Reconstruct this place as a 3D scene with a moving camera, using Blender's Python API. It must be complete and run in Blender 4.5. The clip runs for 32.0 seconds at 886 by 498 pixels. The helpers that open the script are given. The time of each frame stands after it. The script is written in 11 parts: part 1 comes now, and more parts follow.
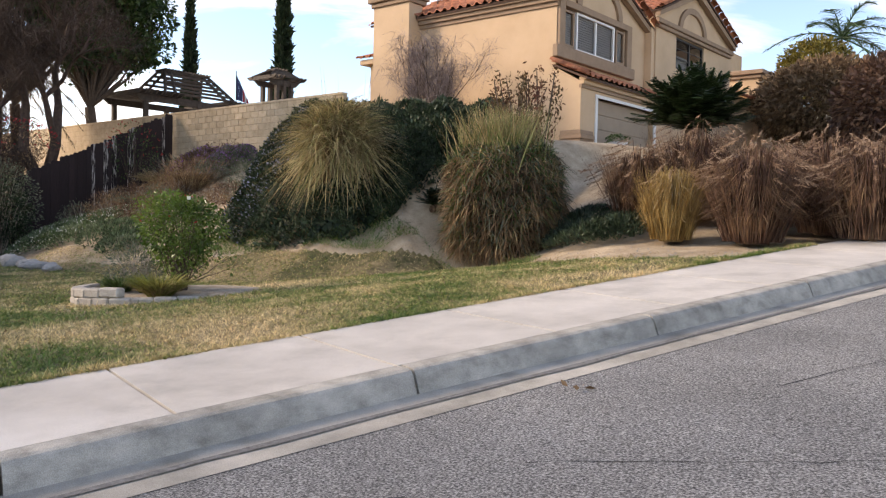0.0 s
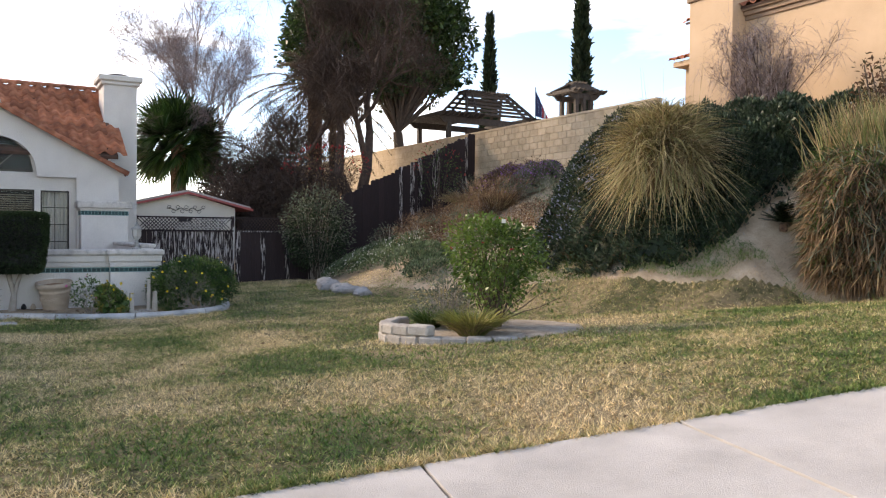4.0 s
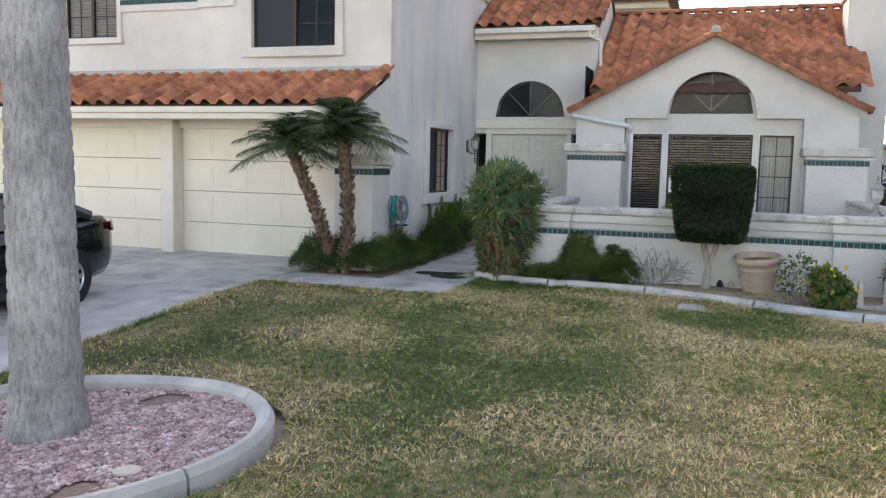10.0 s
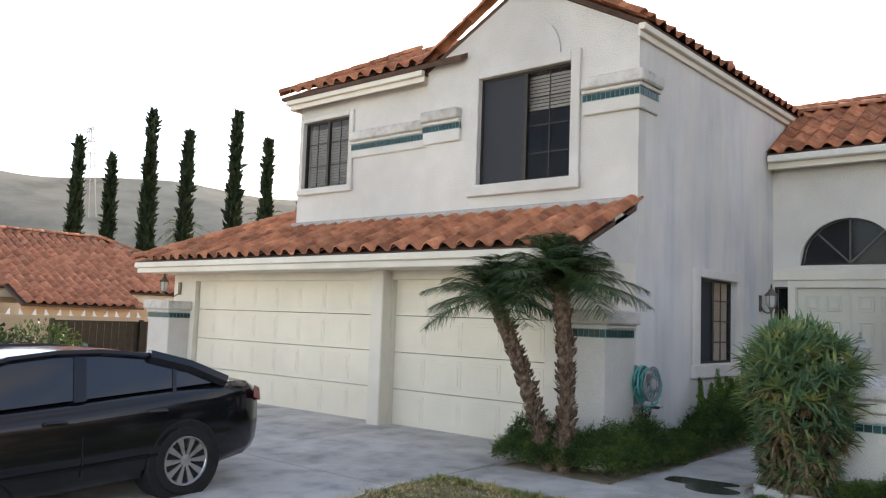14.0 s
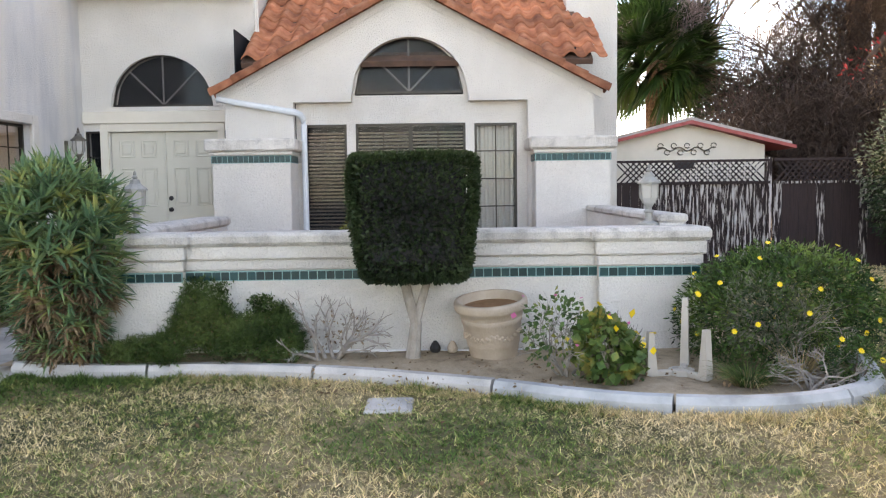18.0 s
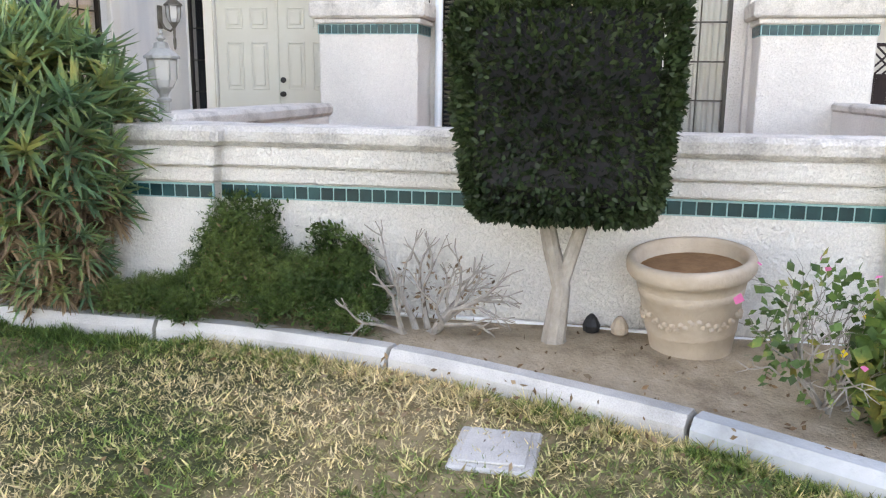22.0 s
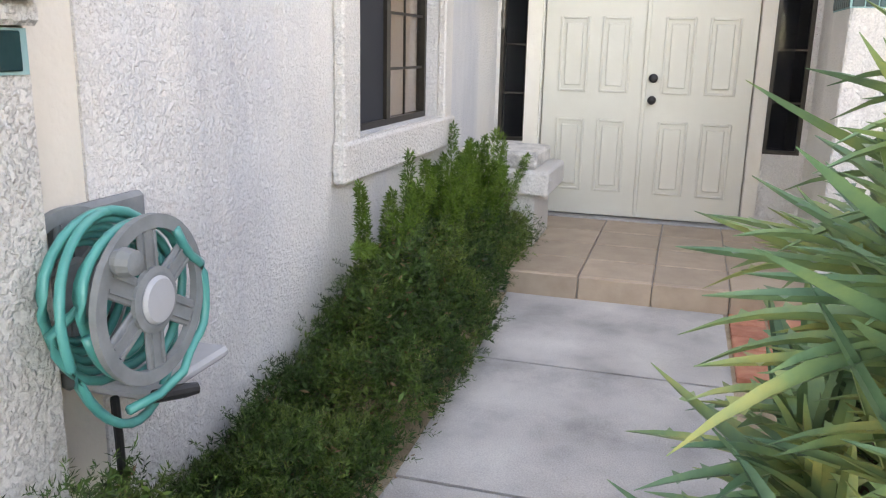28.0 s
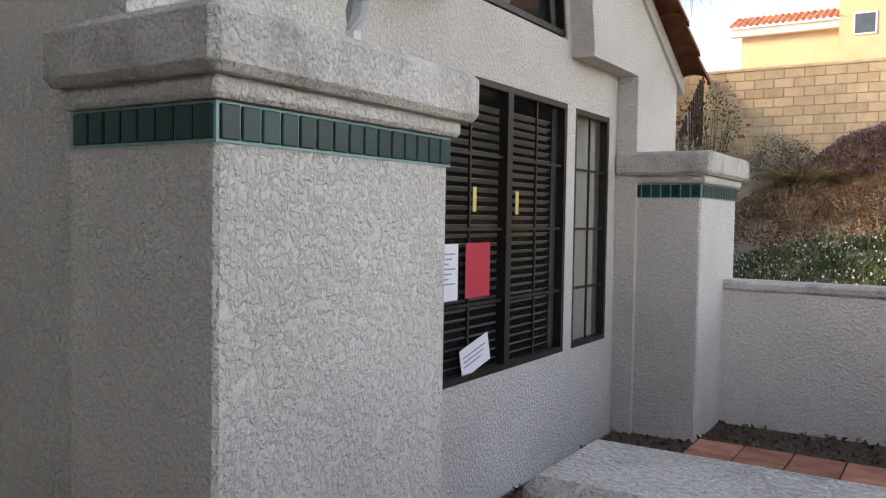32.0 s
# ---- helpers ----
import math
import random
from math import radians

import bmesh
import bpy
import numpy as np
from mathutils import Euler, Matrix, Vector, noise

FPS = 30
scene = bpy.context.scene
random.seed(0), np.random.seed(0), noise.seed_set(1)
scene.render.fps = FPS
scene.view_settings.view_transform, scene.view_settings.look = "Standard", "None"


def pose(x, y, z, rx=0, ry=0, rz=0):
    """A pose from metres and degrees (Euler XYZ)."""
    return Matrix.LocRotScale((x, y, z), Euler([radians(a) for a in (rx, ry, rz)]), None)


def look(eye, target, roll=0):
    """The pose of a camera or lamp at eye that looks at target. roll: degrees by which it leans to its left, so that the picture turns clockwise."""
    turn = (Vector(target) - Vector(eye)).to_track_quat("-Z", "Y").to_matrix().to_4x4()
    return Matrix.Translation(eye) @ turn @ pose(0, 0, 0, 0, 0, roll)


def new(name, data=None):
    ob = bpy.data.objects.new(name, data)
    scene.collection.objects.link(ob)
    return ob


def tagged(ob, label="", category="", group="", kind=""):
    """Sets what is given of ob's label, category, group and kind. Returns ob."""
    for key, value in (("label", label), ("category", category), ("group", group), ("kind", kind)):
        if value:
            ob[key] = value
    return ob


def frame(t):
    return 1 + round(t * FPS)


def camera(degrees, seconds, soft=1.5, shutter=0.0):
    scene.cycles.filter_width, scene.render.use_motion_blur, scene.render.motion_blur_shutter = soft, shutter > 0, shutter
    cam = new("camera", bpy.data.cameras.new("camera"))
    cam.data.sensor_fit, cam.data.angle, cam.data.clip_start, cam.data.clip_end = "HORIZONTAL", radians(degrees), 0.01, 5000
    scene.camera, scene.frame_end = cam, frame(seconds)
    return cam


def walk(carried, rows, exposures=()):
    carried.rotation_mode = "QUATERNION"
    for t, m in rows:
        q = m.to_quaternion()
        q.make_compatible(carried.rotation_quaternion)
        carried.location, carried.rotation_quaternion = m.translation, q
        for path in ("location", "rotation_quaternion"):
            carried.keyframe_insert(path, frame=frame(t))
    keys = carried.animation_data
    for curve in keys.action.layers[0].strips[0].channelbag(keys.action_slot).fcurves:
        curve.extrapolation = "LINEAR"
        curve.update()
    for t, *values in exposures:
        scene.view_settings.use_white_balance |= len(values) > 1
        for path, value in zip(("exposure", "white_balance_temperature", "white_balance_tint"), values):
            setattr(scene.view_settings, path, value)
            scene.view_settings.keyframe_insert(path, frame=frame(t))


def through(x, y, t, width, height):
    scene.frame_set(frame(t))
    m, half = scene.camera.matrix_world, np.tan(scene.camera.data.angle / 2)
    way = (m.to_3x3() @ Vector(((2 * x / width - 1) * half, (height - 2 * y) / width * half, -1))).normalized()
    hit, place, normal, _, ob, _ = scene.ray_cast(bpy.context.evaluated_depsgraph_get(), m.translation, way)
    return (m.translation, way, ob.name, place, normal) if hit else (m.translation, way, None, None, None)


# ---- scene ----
cam = camera(57.0, 32.0, 1.2)
PATH = [
    (0, (0.813, -0.474, 0.91), (-0.462, 1.066, 0.844), 1.2),
    (0.5, (0.655, -0.373, 0.938), (-0.536, 1.234, 0.899), 1.8),
    (1, (0.408, -0.308, 0.967), (-0.708, 1.351, 0.976), 1.3),
    (1.5, (0.226, -0.239, 0.963), (-0.912, 1.406, 0.986), 0.8),
    (2, (0.008, -0.062, 0.978), (-1.242, 1.499, 0.991), 1.2),
    (2.5, (-0.227, 0.041, 0.976), (-1.608, 1.488, 0.98), 1.3),
    (3, (-0.494, 0.072, 1.002), (-1.981, 1.409, 0.996), 0.5),
    (3.5, (-0.751, 0.214, 0.991), (-2.37, 1.388, 0.97), 0.5),
    (4, (-1.016, 0.438, 1.006), (-2.745, 1.443, 0.97), 0.5),
    (4.5, (-1.283, 0.577, 1.018), (-3.093, 1.43, 0.989), 0.6),
    (6.5, (-2.902, 1.109, 1.079), (-4.82, 1.674, 1.036), 0.1),
    (7, (-3.213, 1.44, 1.099), (-5.139, 1.974, 1.045), 0.9),
    (7.5, (-3.665, 1.268, 1.148), (-5.589, 1.81, 1.081), 0.7),
    (8, (-3.81, 1.302, 1.229), (-5.772, 1.686, 1.152), 0.6),
    (8.5, (-4.106, 1.413, 1.258), (-6.098, 1.556, 1.152), 0.7),
    (9, (-4.388, 1.5, 1.223), (-6.384, 1.434, 1.123), 1.2),
    (9.5, (-4.688, 1.413, 1.21), (-6.661, 1.104, 1.099), 0.9),
    (10, (-5.125, 1.257, 1.249), (-7.008, 0.615, 1.043), 1.3),
    (10.5, (-5.434, 1.147, 1.286), (-7.214, 0.288, 0.976), 1.8),
    (11, (-5.805, 1.029, 1.306), (-7.533, 0.051, 1.068), 1.5),
    (11.5, (-6.313, 1.091, 1.286), (-7.945, -0.065, 1.232), 1.1),
    (12, (-6.796, 0.997, 1.233), (-8.364, -0.243, 1.292), 1.5),
    (12.5, (-7.259, 0.929, 1.288), (-8.8, -0.339, 1.421), 1.7),
    (13, (-7.635, 0.937, 1.252), (-9.123, -0.395, 1.368), 1.5),
    (13.5, (-8.061, 0.881, 1.214), (-9.532, -0.469, 1.328), 1.7),
    (14, (-8.44, 0.832, 1.204), (-9.946, -0.473, 1.376), 2.0),
    (14.5, (-8.819, 0.86, 1.178), (-10.398, -0.35, 1.38), 2.2),
    (15, (-9.083, 0.866, 1.194), (-10.837, -0.073, 1.398), 1.9),
    (15.5, (-9.349, 0.973, 1.241), (-11.221, 0.301, 1.449), 1.6),
    (17.5, (-9.954, 1.221, 1.052), (-11.951, 1.168, 0.955), -0.5),
    (18, (-10.224, 1.306, 1.05), (-12.218, 1.321, 0.897), -0.8),
    (18.5, (-10.492, 1.542, 1.029), (-12.48, 1.579, 0.817), 0.1),
    (19, (-10.816, 1.685, 0.992), (-12.785, 1.901, 0.716), 0.7),
    (19.5, (-11.211, 1.814, 0.967), (-13.151, 2.157, 0.626), 0.1),
    (20, (-11.604, 1.975, 0.956), (-13.528, 2.35, 0.56), -0.3),
    (20.5, (-11.999, 2.012, 0.941), (-13.921, 2.391, 0.54), 0.8),
    (21, (-12.4, 1.881, 0.929), (-14.356, 2.059, 0.553), 1.8),
    (21.5, (-12.723, 1.66, 0.958), (-14.674, 1.486, 0.552), 0.8),
    (22, (-12.952, 1.339, 0.928), (-14.871, 0.947, 0.526), 0.6),
    (22.5, (-13.13, 1.003, 0.957), (-15.003, 0.427, 0.572), -0.2),
    (23, (-13.47, 0.641, 0.93), (-15.289, -0.116, 0.577), -0.2),
    (23.5, (-13.587, 0.294, 0.928), (-15.369, -0.549, 0.581), -0.4),
    (24, (-13.553, -0.103, 1.01), (-15.291, -0.995, 0.647), -0.3),
    (24.5, (-13.661, -0.52, 1.067), (-15.319, -1.559, 0.673), -0.4),
    (26.5, (-14.987, -1.814, 1.019), (-16.55, -2.965, 0.538), -1.0),
    (27, (-15.371, -2.067, 1.049), (-17.033, -3.019, 0.471), 0.4),
    (27.5, (-15.7, -2.293, 1.108), (-17.432, -3.116, 0.538), 2.0),
    (28, (-16.033, -2.515, 1.136), (-17.897, -3.059, 0.654), 1.3),
    (28.5, (-16.51, -2.798, 1.129), (-18.455, -3.147, 0.823), 0.9),
    (29, (-16.912, -2.983, 1.159), (-18.9, -3.085, 0.967), 0.7),
    (29.5, (-17.386, -3.112, 1.159), (-19.374, -2.966, 0.994), 0.3),
    (30, (-17.839, -3.173, 1.18), (-19.805, -2.83, 1.053), 1.6),
    (30.5, (-18.341, -3.169, 1.226), (-20.172, -2.368, 1.145), 2.4),
    (31, (-18.818, -3.118, 1.204), (-20.434, -1.944, 1.129), 2.0),
    (31.5, (-19.276, -3.082, 1.218), (-20.661, -1.641, 1.149), 1.1),
    (32, (-19.716, -3.063, 1.225), (-20.787, -1.376, 1.144), 0.9),
]
walk(cam, [(t, look(eye, target, roll)) for t, eye, target, roll in PATH], exposures=[
    (0, 1.5, 7900, 16), (4, 1.65, 7800, 16), (7, 2.2, 8300, 16), (8, 2.3, 8400, 16), (10, 2.2, 8600, 16), (11, 2.25, 8700, 16), (12, 2.05, 8700, 15), (13, 2.0, 8700, 14),
    (15, 2.15, 8700, 16), (19, 2.95, 9100, 18), (22, 3.25, 9300, 19), (24, 3.25, 9600, 16), (27, 3.6, 10200, 20), (28, 3.55, 10200, 20), (29, 3.0, 10000, 20), (30, 3.1, 9900, 20), (31, 2.85, 9800, 19), (32, 2.3, 9500, 18)])

# ---- world, sun, exposure ----
SUN_DIR = Vector((-0.80, -0.52, 0.42)).normalized()   # towards the sun
world = bpy.data.worlds.new("world")
scene.world = world
world.use_nodes = True
wt = world.node_tree
wt.nodes.clear()
w_out = wt.nodes.new("ShaderNodeOutputWorld")
w_bg = wt.nodes.new("ShaderNodeBackground")
sky = wt.nodes.new("ShaderNodeTexSky")
sky.sky_type = "NISHITA"
sky.sun_disc = False
sky.sun_elevation = math.asin(SUN_DIR.z)
sky.sun_rotation = math.atan2(SUN_DIR.x, SUN_DIR.y)
sky.air_density, sky.dust_density, sky.ozone_density = 0.8, 0.25, 3.0
# thin streaked clouds over the blue
w_tc = wt.nodes.new("ShaderNodeTexCoord")
w_map = wt.nodes.new("ShaderNodeMapping")
w_map.inputs["Rotation"].default_value = (0, 0, radians(25))
w_map.inputs["Scale"].default_value = (1.3, 2.6, 7.0)
w_n = wt.nodes.new("ShaderNodeTexNoise")
w_n.inputs["Scale"].default_value = 1.5
w_n.inputs["Detail"].default_value = 9
w_n.inputs["Roughness"].default_value = 0.58
w_n.inputs["Distortion"].default_value = 0.5
w_r = wt.nodes.new("ShaderNodeValToRGB")
w_r.color_ramp.elements[0].position, w_r.color_ramp.elements[0].color = 0.46, (0.03, 0.03, 0.03, 1)
w_r.color_ramp.elements[1].position, w_r.color_ramp.elements[1].color = 0.70, (1, 1, 1, 1)
w_mix = wt.nodes.new("ShaderNodeMix")
w_mix.data_type = "RGBA"
w_bw = wt.nodes.new("ShaderNodeRGBToBW")
w_mul = wt.nodes.new("ShaderNodeMix")
w_mul.data_type = "RGBA"
w_mul.blend_type = "MULTIPLY"
w_mul.inputs[0].default_value = 1.0
w_mul.inputs[7].default_value = (1.85, 1.87, 1.92, 1)
wt.links.new(w_tc.outputs["Generated"], w_map.inputs[0])
wt.links.new(w_map.outputs[0], w_n.inputs["Vector"])
wt.links.new(w_n.outputs["Fac"], w_r.inputs[0])
wt.links.new(sky.outputs[0], w_bw.inputs[0])
wt.links.new(w_bw.outputs[0], w_mul.inputs[6])
wt.links.new(w_r.outputs[0], w_mix.inputs[0])
wt.links.new(sky.outputs[0], w_mix.inputs[6])
wt.links.new(w_mul.outputs[2], w_mix.inputs[7])
wt.links.new(w_mix.outputs[2], w_bg.inputs[0])
w_bg.inputs["Strength"].default_value = 0.135
wt.links.new(w_bg.outputs[0], w_out.inputs[0])

sun = new("sun", bpy.data.lights.new("sun", "SUN"))
sun.data.energy, sun.data.angle, sun.data.color = 1.8, radians(16), (1.0, 0.88, 0.73)
sun.matrix_world = look(SUN_DIR * 50, (0, 0, 0))

# ---- materials ----
MATS = {}


def material(name, colors, scale=4.0, rough=0.85, bump=0.0, bump_scale=60.0, metal=0.0, detail=6.0, stretch=(1, 1, 1),
             rand=0.0, spec=0.4, blotch=0.0, blotch_scale=0.8, island=0.0, coat=0.0, ramp=(0.3, 0.7), rough_var=0.0,
             speck=0.0, speck_scale=170.0, lace=False):
    """A surface with colours mixed by noise, a second, larger blotching, and fine relief."""
    if name in MATS:
        return MATS[name]
    m = bpy.data.materials.new(name)
    m.use_nodes = True
    nt = m.node_tree
    bsdf = nt.nodes["Principled BSDF"]
    tc = nt.nodes.new("ShaderNodeTexCoord")
    geo = nt.nodes.new("ShaderNodeNewGeometry")
    mp = nt.nodes.new("ShaderNodeMapping")
    mp.inputs["Scale"].default_value = stretch
    nt.links.new(geo.outputs["Position"], mp.inputs[0])
    n1 = nt.nodes.new("ShaderNodeTexNoise")
    n1.inputs["Scale"].default_value, n1.inputs["Detail"].default_value = scale, detail
    n1.inputs["Roughness"].default_value = 0.62
    nt.links.new(mp.outputs[0], n1.inputs["Vector"])
    rp = nt.nodes.new("ShaderNodeValToRGB")
    els = rp.color_ramp.elements
    while len(els) < len(colors):
        els.new(0.5)
    for i, c in enumerate(colors):
        els[i].position = ramp[0] + (ramp[1] - ramp[0]) * i / max(1, len(colors) - 1)
        els[i].color = (*c, 1)
    nt.links.new(n1.outputs["Fac"], rp.inputs[0])
    col = rp.outputs[0]

    def shade(value, low, high, col):
        mr = nt.nodes.new("ShaderNodeMapRange")
        mr.inputs[3].default_value, mr.inputs[4].default_value = low, high
        nt.links.new(value, mr.inputs[0])
        hs = nt.nodes.new("ShaderNodeHueSaturation")
        nt.links.new(mr.outputs[0], hs.inputs["Value"])
        nt.links.new(col, hs.inputs["Color"])
        return hs.outputs[0]

    if blotch:
        n2 = nt.nodes.new("ShaderNodeTexNoise")
        n2.inputs["Scale"].default_value, n2.inputs["Detail"].default_value = blotch_scale, 4
        nt.links.new(geo.outputs["Position"], n2.inputs["Vector"])
        mr0 = nt.nodes.new("ShaderNodeMapRange")
        mr0.inputs[1].default_value, mr0.inputs[2].default_value = 0.32, 0.68
        nt.links.new(n2.outputs["Fac"], mr0.inputs[0])
        col = shade(mr0.outputs[0], 1 - blotch, 1 + blotch * 0.5, col)
    if speck:
        n3 = nt.nodes.new("ShaderNodeTexNoise")
        n3.inputs["Scale"].default_value, n3.inputs["Detail"].default_value = speck_scale, 2
        nt.links.new(geo.outputs["Position"], n3.inputs["Vector"])
        mr3 = nt.nodes.new("ShaderNodeMapRange")
        mr3.inputs[1].default_value, mr3.inputs[2].default_value = 0.33, 0.67
        nt.links.new(n3.outputs["Fac"], mr3.inputs[0])
        col = shade(mr3.outputs[0], 1 - speck, 1 + speck, col)
    if rand:
        oi = nt.nodes.new("ShaderNodeObjectInfo")
        col = shade(oi.outputs["Random"], 1 - rand, 1 + rand, col)
    if island:
        col = shade(geo.outputs["Random Per Island"], 1 - island, 1 + island, col)
    nt.links.new(col, bsdf.inputs["Base Color"])
    bsdf.inputs["Roughness"].default_value = rough
    if rough_var:
        mr = nt.nodes.new("ShaderNodeMapRange")
        mr.inputs[3].default_value, mr.inputs[4].default_value = rough - rough_var, rough + rough_var
        nt.links.new(n1.outputs["Fac"], mr.inputs[0])
        nt.links.new(mr.outputs[0], bsdf.inputs["Roughness"])
    bsdf.inputs["Metallic"].default_value = metal
    bsdf.inputs["Specular IOR Level"].default_value = spec
    bsdf.inputs["Coat Weight"].default_value = coat
    if bump:
        nb = nt.nodes.new("ShaderNodeTexNoise")
        nb.inputs["Scale"].default_value, nb.inputs["Detail"].default_value = bump_scale, 5
        nt.links.new(geo.outputs["Position"], nb.inputs["Vector"])
        bp = nt.nodes.new("ShaderNodeBump")
        bp.inputs["Strength"].default_value, bp.inputs["Distance"].default_value = min(1.0, bump), 0.012
        height = nb.outputs["Fac"]
        if lace:                              # flattened splashes of plaster with hollows between them
            nb.inputs["Roughness"].default_value = 0.55
            flat_ = nt.nodes.new("ShaderNodeMapRange")
            flat_.interpolation_type = "SMOOTHSTEP"
            flat_.inputs[1].default_value, flat_.inputs[2].default_value = 0.42, 0.66
            nt.links.new(height, flat_.inputs[0])
            grit = nt.nodes.new("ShaderNodeTexNoise")
            grit.inputs["Scale"].default_value, grit.inputs["Detail"].default_value = bump_scale * 7, 3
            nt.links.new(geo.outputs["Position"], grit.inputs["Vector"])
            add_ = nt.nodes.new("ShaderNodeMath")
            add_.operation = "MULTIPLY_ADD"
            add_.inputs[1].default_value = 0.35
            nt.links.new(grit.outputs["Fac"], add_.inputs[0])
            nt.links.new(flat_.outputs[0], add_.inputs[2])
            height = add_.outputs[0]
            bp.inputs["Distance"].default_value = 0.008
        nt.links.new(height, bp.inputs["Height"])
        nt.links.new(bp.outputs[0], bsdf.inputs["Normal"])
    MATS[name] = m
    return m


def glass(name, tint=(0.75, 0.8, 0.8), rough=0.02, alpha=0.25):
    """Dark window glass: a clear pane with a mirror-like surface."""
    m = bpy.data.materials.new(name)
    m.use_nodes = True
    nt = m.node_tree
    bsdf = nt.nodes["Principled BSDF"]
    bsdf.inputs["Base Color"].default_value = (*tint, 1)
    bsdf.inputs["Roughness"].default_value = rough
    bsdf.inputs["Alpha"].default_value = alpha
    bsdf.inputs["Specular IOR Level"].default_value = 0.5
    MATS[name] = m
    return m


STUCCO = material("stucco", [(0.69, 0.66, 0.61), (0.76, 0.73, 0.68)], 2.0, 0.92, 1.0, 52, blotch=0.14, blotch_scale=0.6, spec=0.2, lace=True, speck=0.09, speck_scale=110)
# grey rain streaks on the tall side wall
STUCCO_STREAK = material("stucco_streaked", [(0.56, 0.565, 0.575), (0.68, 0.67, 0.65), (0.75, 0.725, 0.68)], 0.8, 0.92, 0.8, 62,
                         stretch=(1.7, 1.7, 0.30), blotch=0.10, blotch_scale=0.9, spec=0.2, ramp=(0.36, 0.60), lace=True, speck=0.08, speck_scale=110)
STUCCO_CAP = material("stucco_cap_weathered", [(0.42, 0.40, 0.37), (0.66, 0.63, 0.58), (0.74, 0.71, 0.66)], 5.0, 0.95, 0.9, 66, blotch=0.2, spec=0.15, lace=True, speck=0.10, speck_scale=80)
TRIM = material("trim_cream", [(0.66, 0.61, 0.52), (0.72, 0.67, 0.58)], 3.0, 0.75, 0.3, 40, blotch=0.08)
GARAGE_PAINT = material("garage_door_paint", [(0.70, 0.64, 0.52), (0.76, 0.70, 0.58)], 1.2, 0.6, 0.1, 30, blotch=0.06)
DOOR_PAINT = material("door_paint", [(0.56, 0.54, 0.46), (0.61, 0.59, 0.51)], 2.0, 0.5, 0.1, 30, blotch=0.06)
DOOR_DIRT = material("door_dirt", [(0.36, 0.34, 0.29), (0.56, 0.54, 0.46)], 3.0, 0.6)
TILE_CLAY = material("clay_tile", [(0.23, 0.078, 0.043), (0.38, 0.138, 0.07), (0.47, 0.205, 0.115)], 5.0, 0.85, 0.4, 50, rand=0.30, blotch=0.3, blotch_scale=3.0)
TILE_FAR = material("clay_tile_far", [(0.27, 0.095, 0.055), (0.42, 0.16, 0.09), (0.50, 0.23, 0.135)], 4.0, 0.85, 0.3, 50, island=0.22)
UNDERLAY = material("roof_underlay", [(0.07, 0.045, 0.035), (0.13, 0.075, 0.055)], 6.0, 0.95)
MORTAR = material("mortar_grey", [(0.32, 0.30, 0.28), (0.45, 0.42, 0.39)], 12.0, 0.95, 0.6, 60)
GREEN_TILE = material("teal_glazed_tile", [(0.003, 0.028, 0.032), (0.006, 0.055, 0.058)], 9.0, 0.32, 0.05, 40, rand=0.35, spec=0.3)
GROUT = material("pale_teal_grout", [(0.20, 0.38, 0.37), (0.30, 0.47, 0.46)], 14.0, 0.9)
CONCRETE = material("concrete", [(0.36, 0.35, 0.33), (0.50, 0.48, 0.45), (0.56, 0.54, 0.50)], 2.2, 0.9, 0.5, 120, blotch=0.22, blotch_scale=1.1, speck=0.10)
SIDEWALK = material("sidewalk_concrete", [(0.44, 0.41, 0.37), (0.58, 0.54, 0.49), (0.64, 0.60, 0.55)], 1.4, 0.92, 0.5, 150, blotch=0.22, blotch_scale=0.9, speck=0.10, speck_scale=220)
GUTTER = material("gutter_concrete", [(0.25, 0.235, 0.20), (0.40, 0.37, 0.32), (0.50, 0.46, 0.40)], 2.4, 0.92, 0.5, 120, blotch=0.25, blotch_scale=0.8, speck=0.14)
KERB = material("kerb_concrete", [(0.24, 0.225, 0.195), (0.40, 0.375, 0.33), (0.52, 0.485, 0.43)], 5.0, 0.92, 0.8, 70, stretch=(1, 1, 1.6), blotch=0.25, blotch_scale=1.6, speck=0.16)
ASPHALT = material("asphalt", [(0.055, 0.055, 0.057), (0.23, 0.228, 0.225), (0.52, 0.515, 0.50)], 75.0, 0.93, 1.0, 160, blotch=0.22, blotch_scale=0.7, detail=3, ramp=(0.36, 0.66))
SOIL = material("soil", [(0.22, 0.165, 0.11), (0.36, 0.28, 0.19), (0.44, 0.35, 0.25)], 6.0, 0.97, 1.0, 45, blotch=0.2, speck=0.16)
MULCH = material("bark_mulch", [(0.045, 0.03, 0.024), (0.13, 0.085, 0.065)], 30.0, 0.95, 1.0, 40)
DARK_WOOD = material("dark_stained_wood", [(0.016, 0.009, 0.009), (0.032, 0.018, 0.018)], 8.0, 0.75, 0.5, 40, stretch=(6, 6, 0.5), rand=0.2)
PEELED = material("peeled_dark_wood", [(0.018, 0.010, 0.010), (0.03, 0.018, 0.018), (0.36, 0.33, 0.31), (0.45, 0.42, 0.40)], 5.0, 0.85, 0.5, 40, stretch=(5, 5, 0.55), rand=0.1, ramp=(0.46, 0.60))
BLOCK = material("tan_block", [(0.44, 0.335, 0.22), (0.53, 0.415, 0.285), (0.58, 0.47, 0.34)], 5.0, 0.92, 0.5, 50, rand=0.12)
BLOCK_JOINT = material("block_mortar", [(0.36, 0.28, 0.19), (0.43, 0.34, 0.24)], 9.0, 0.95)
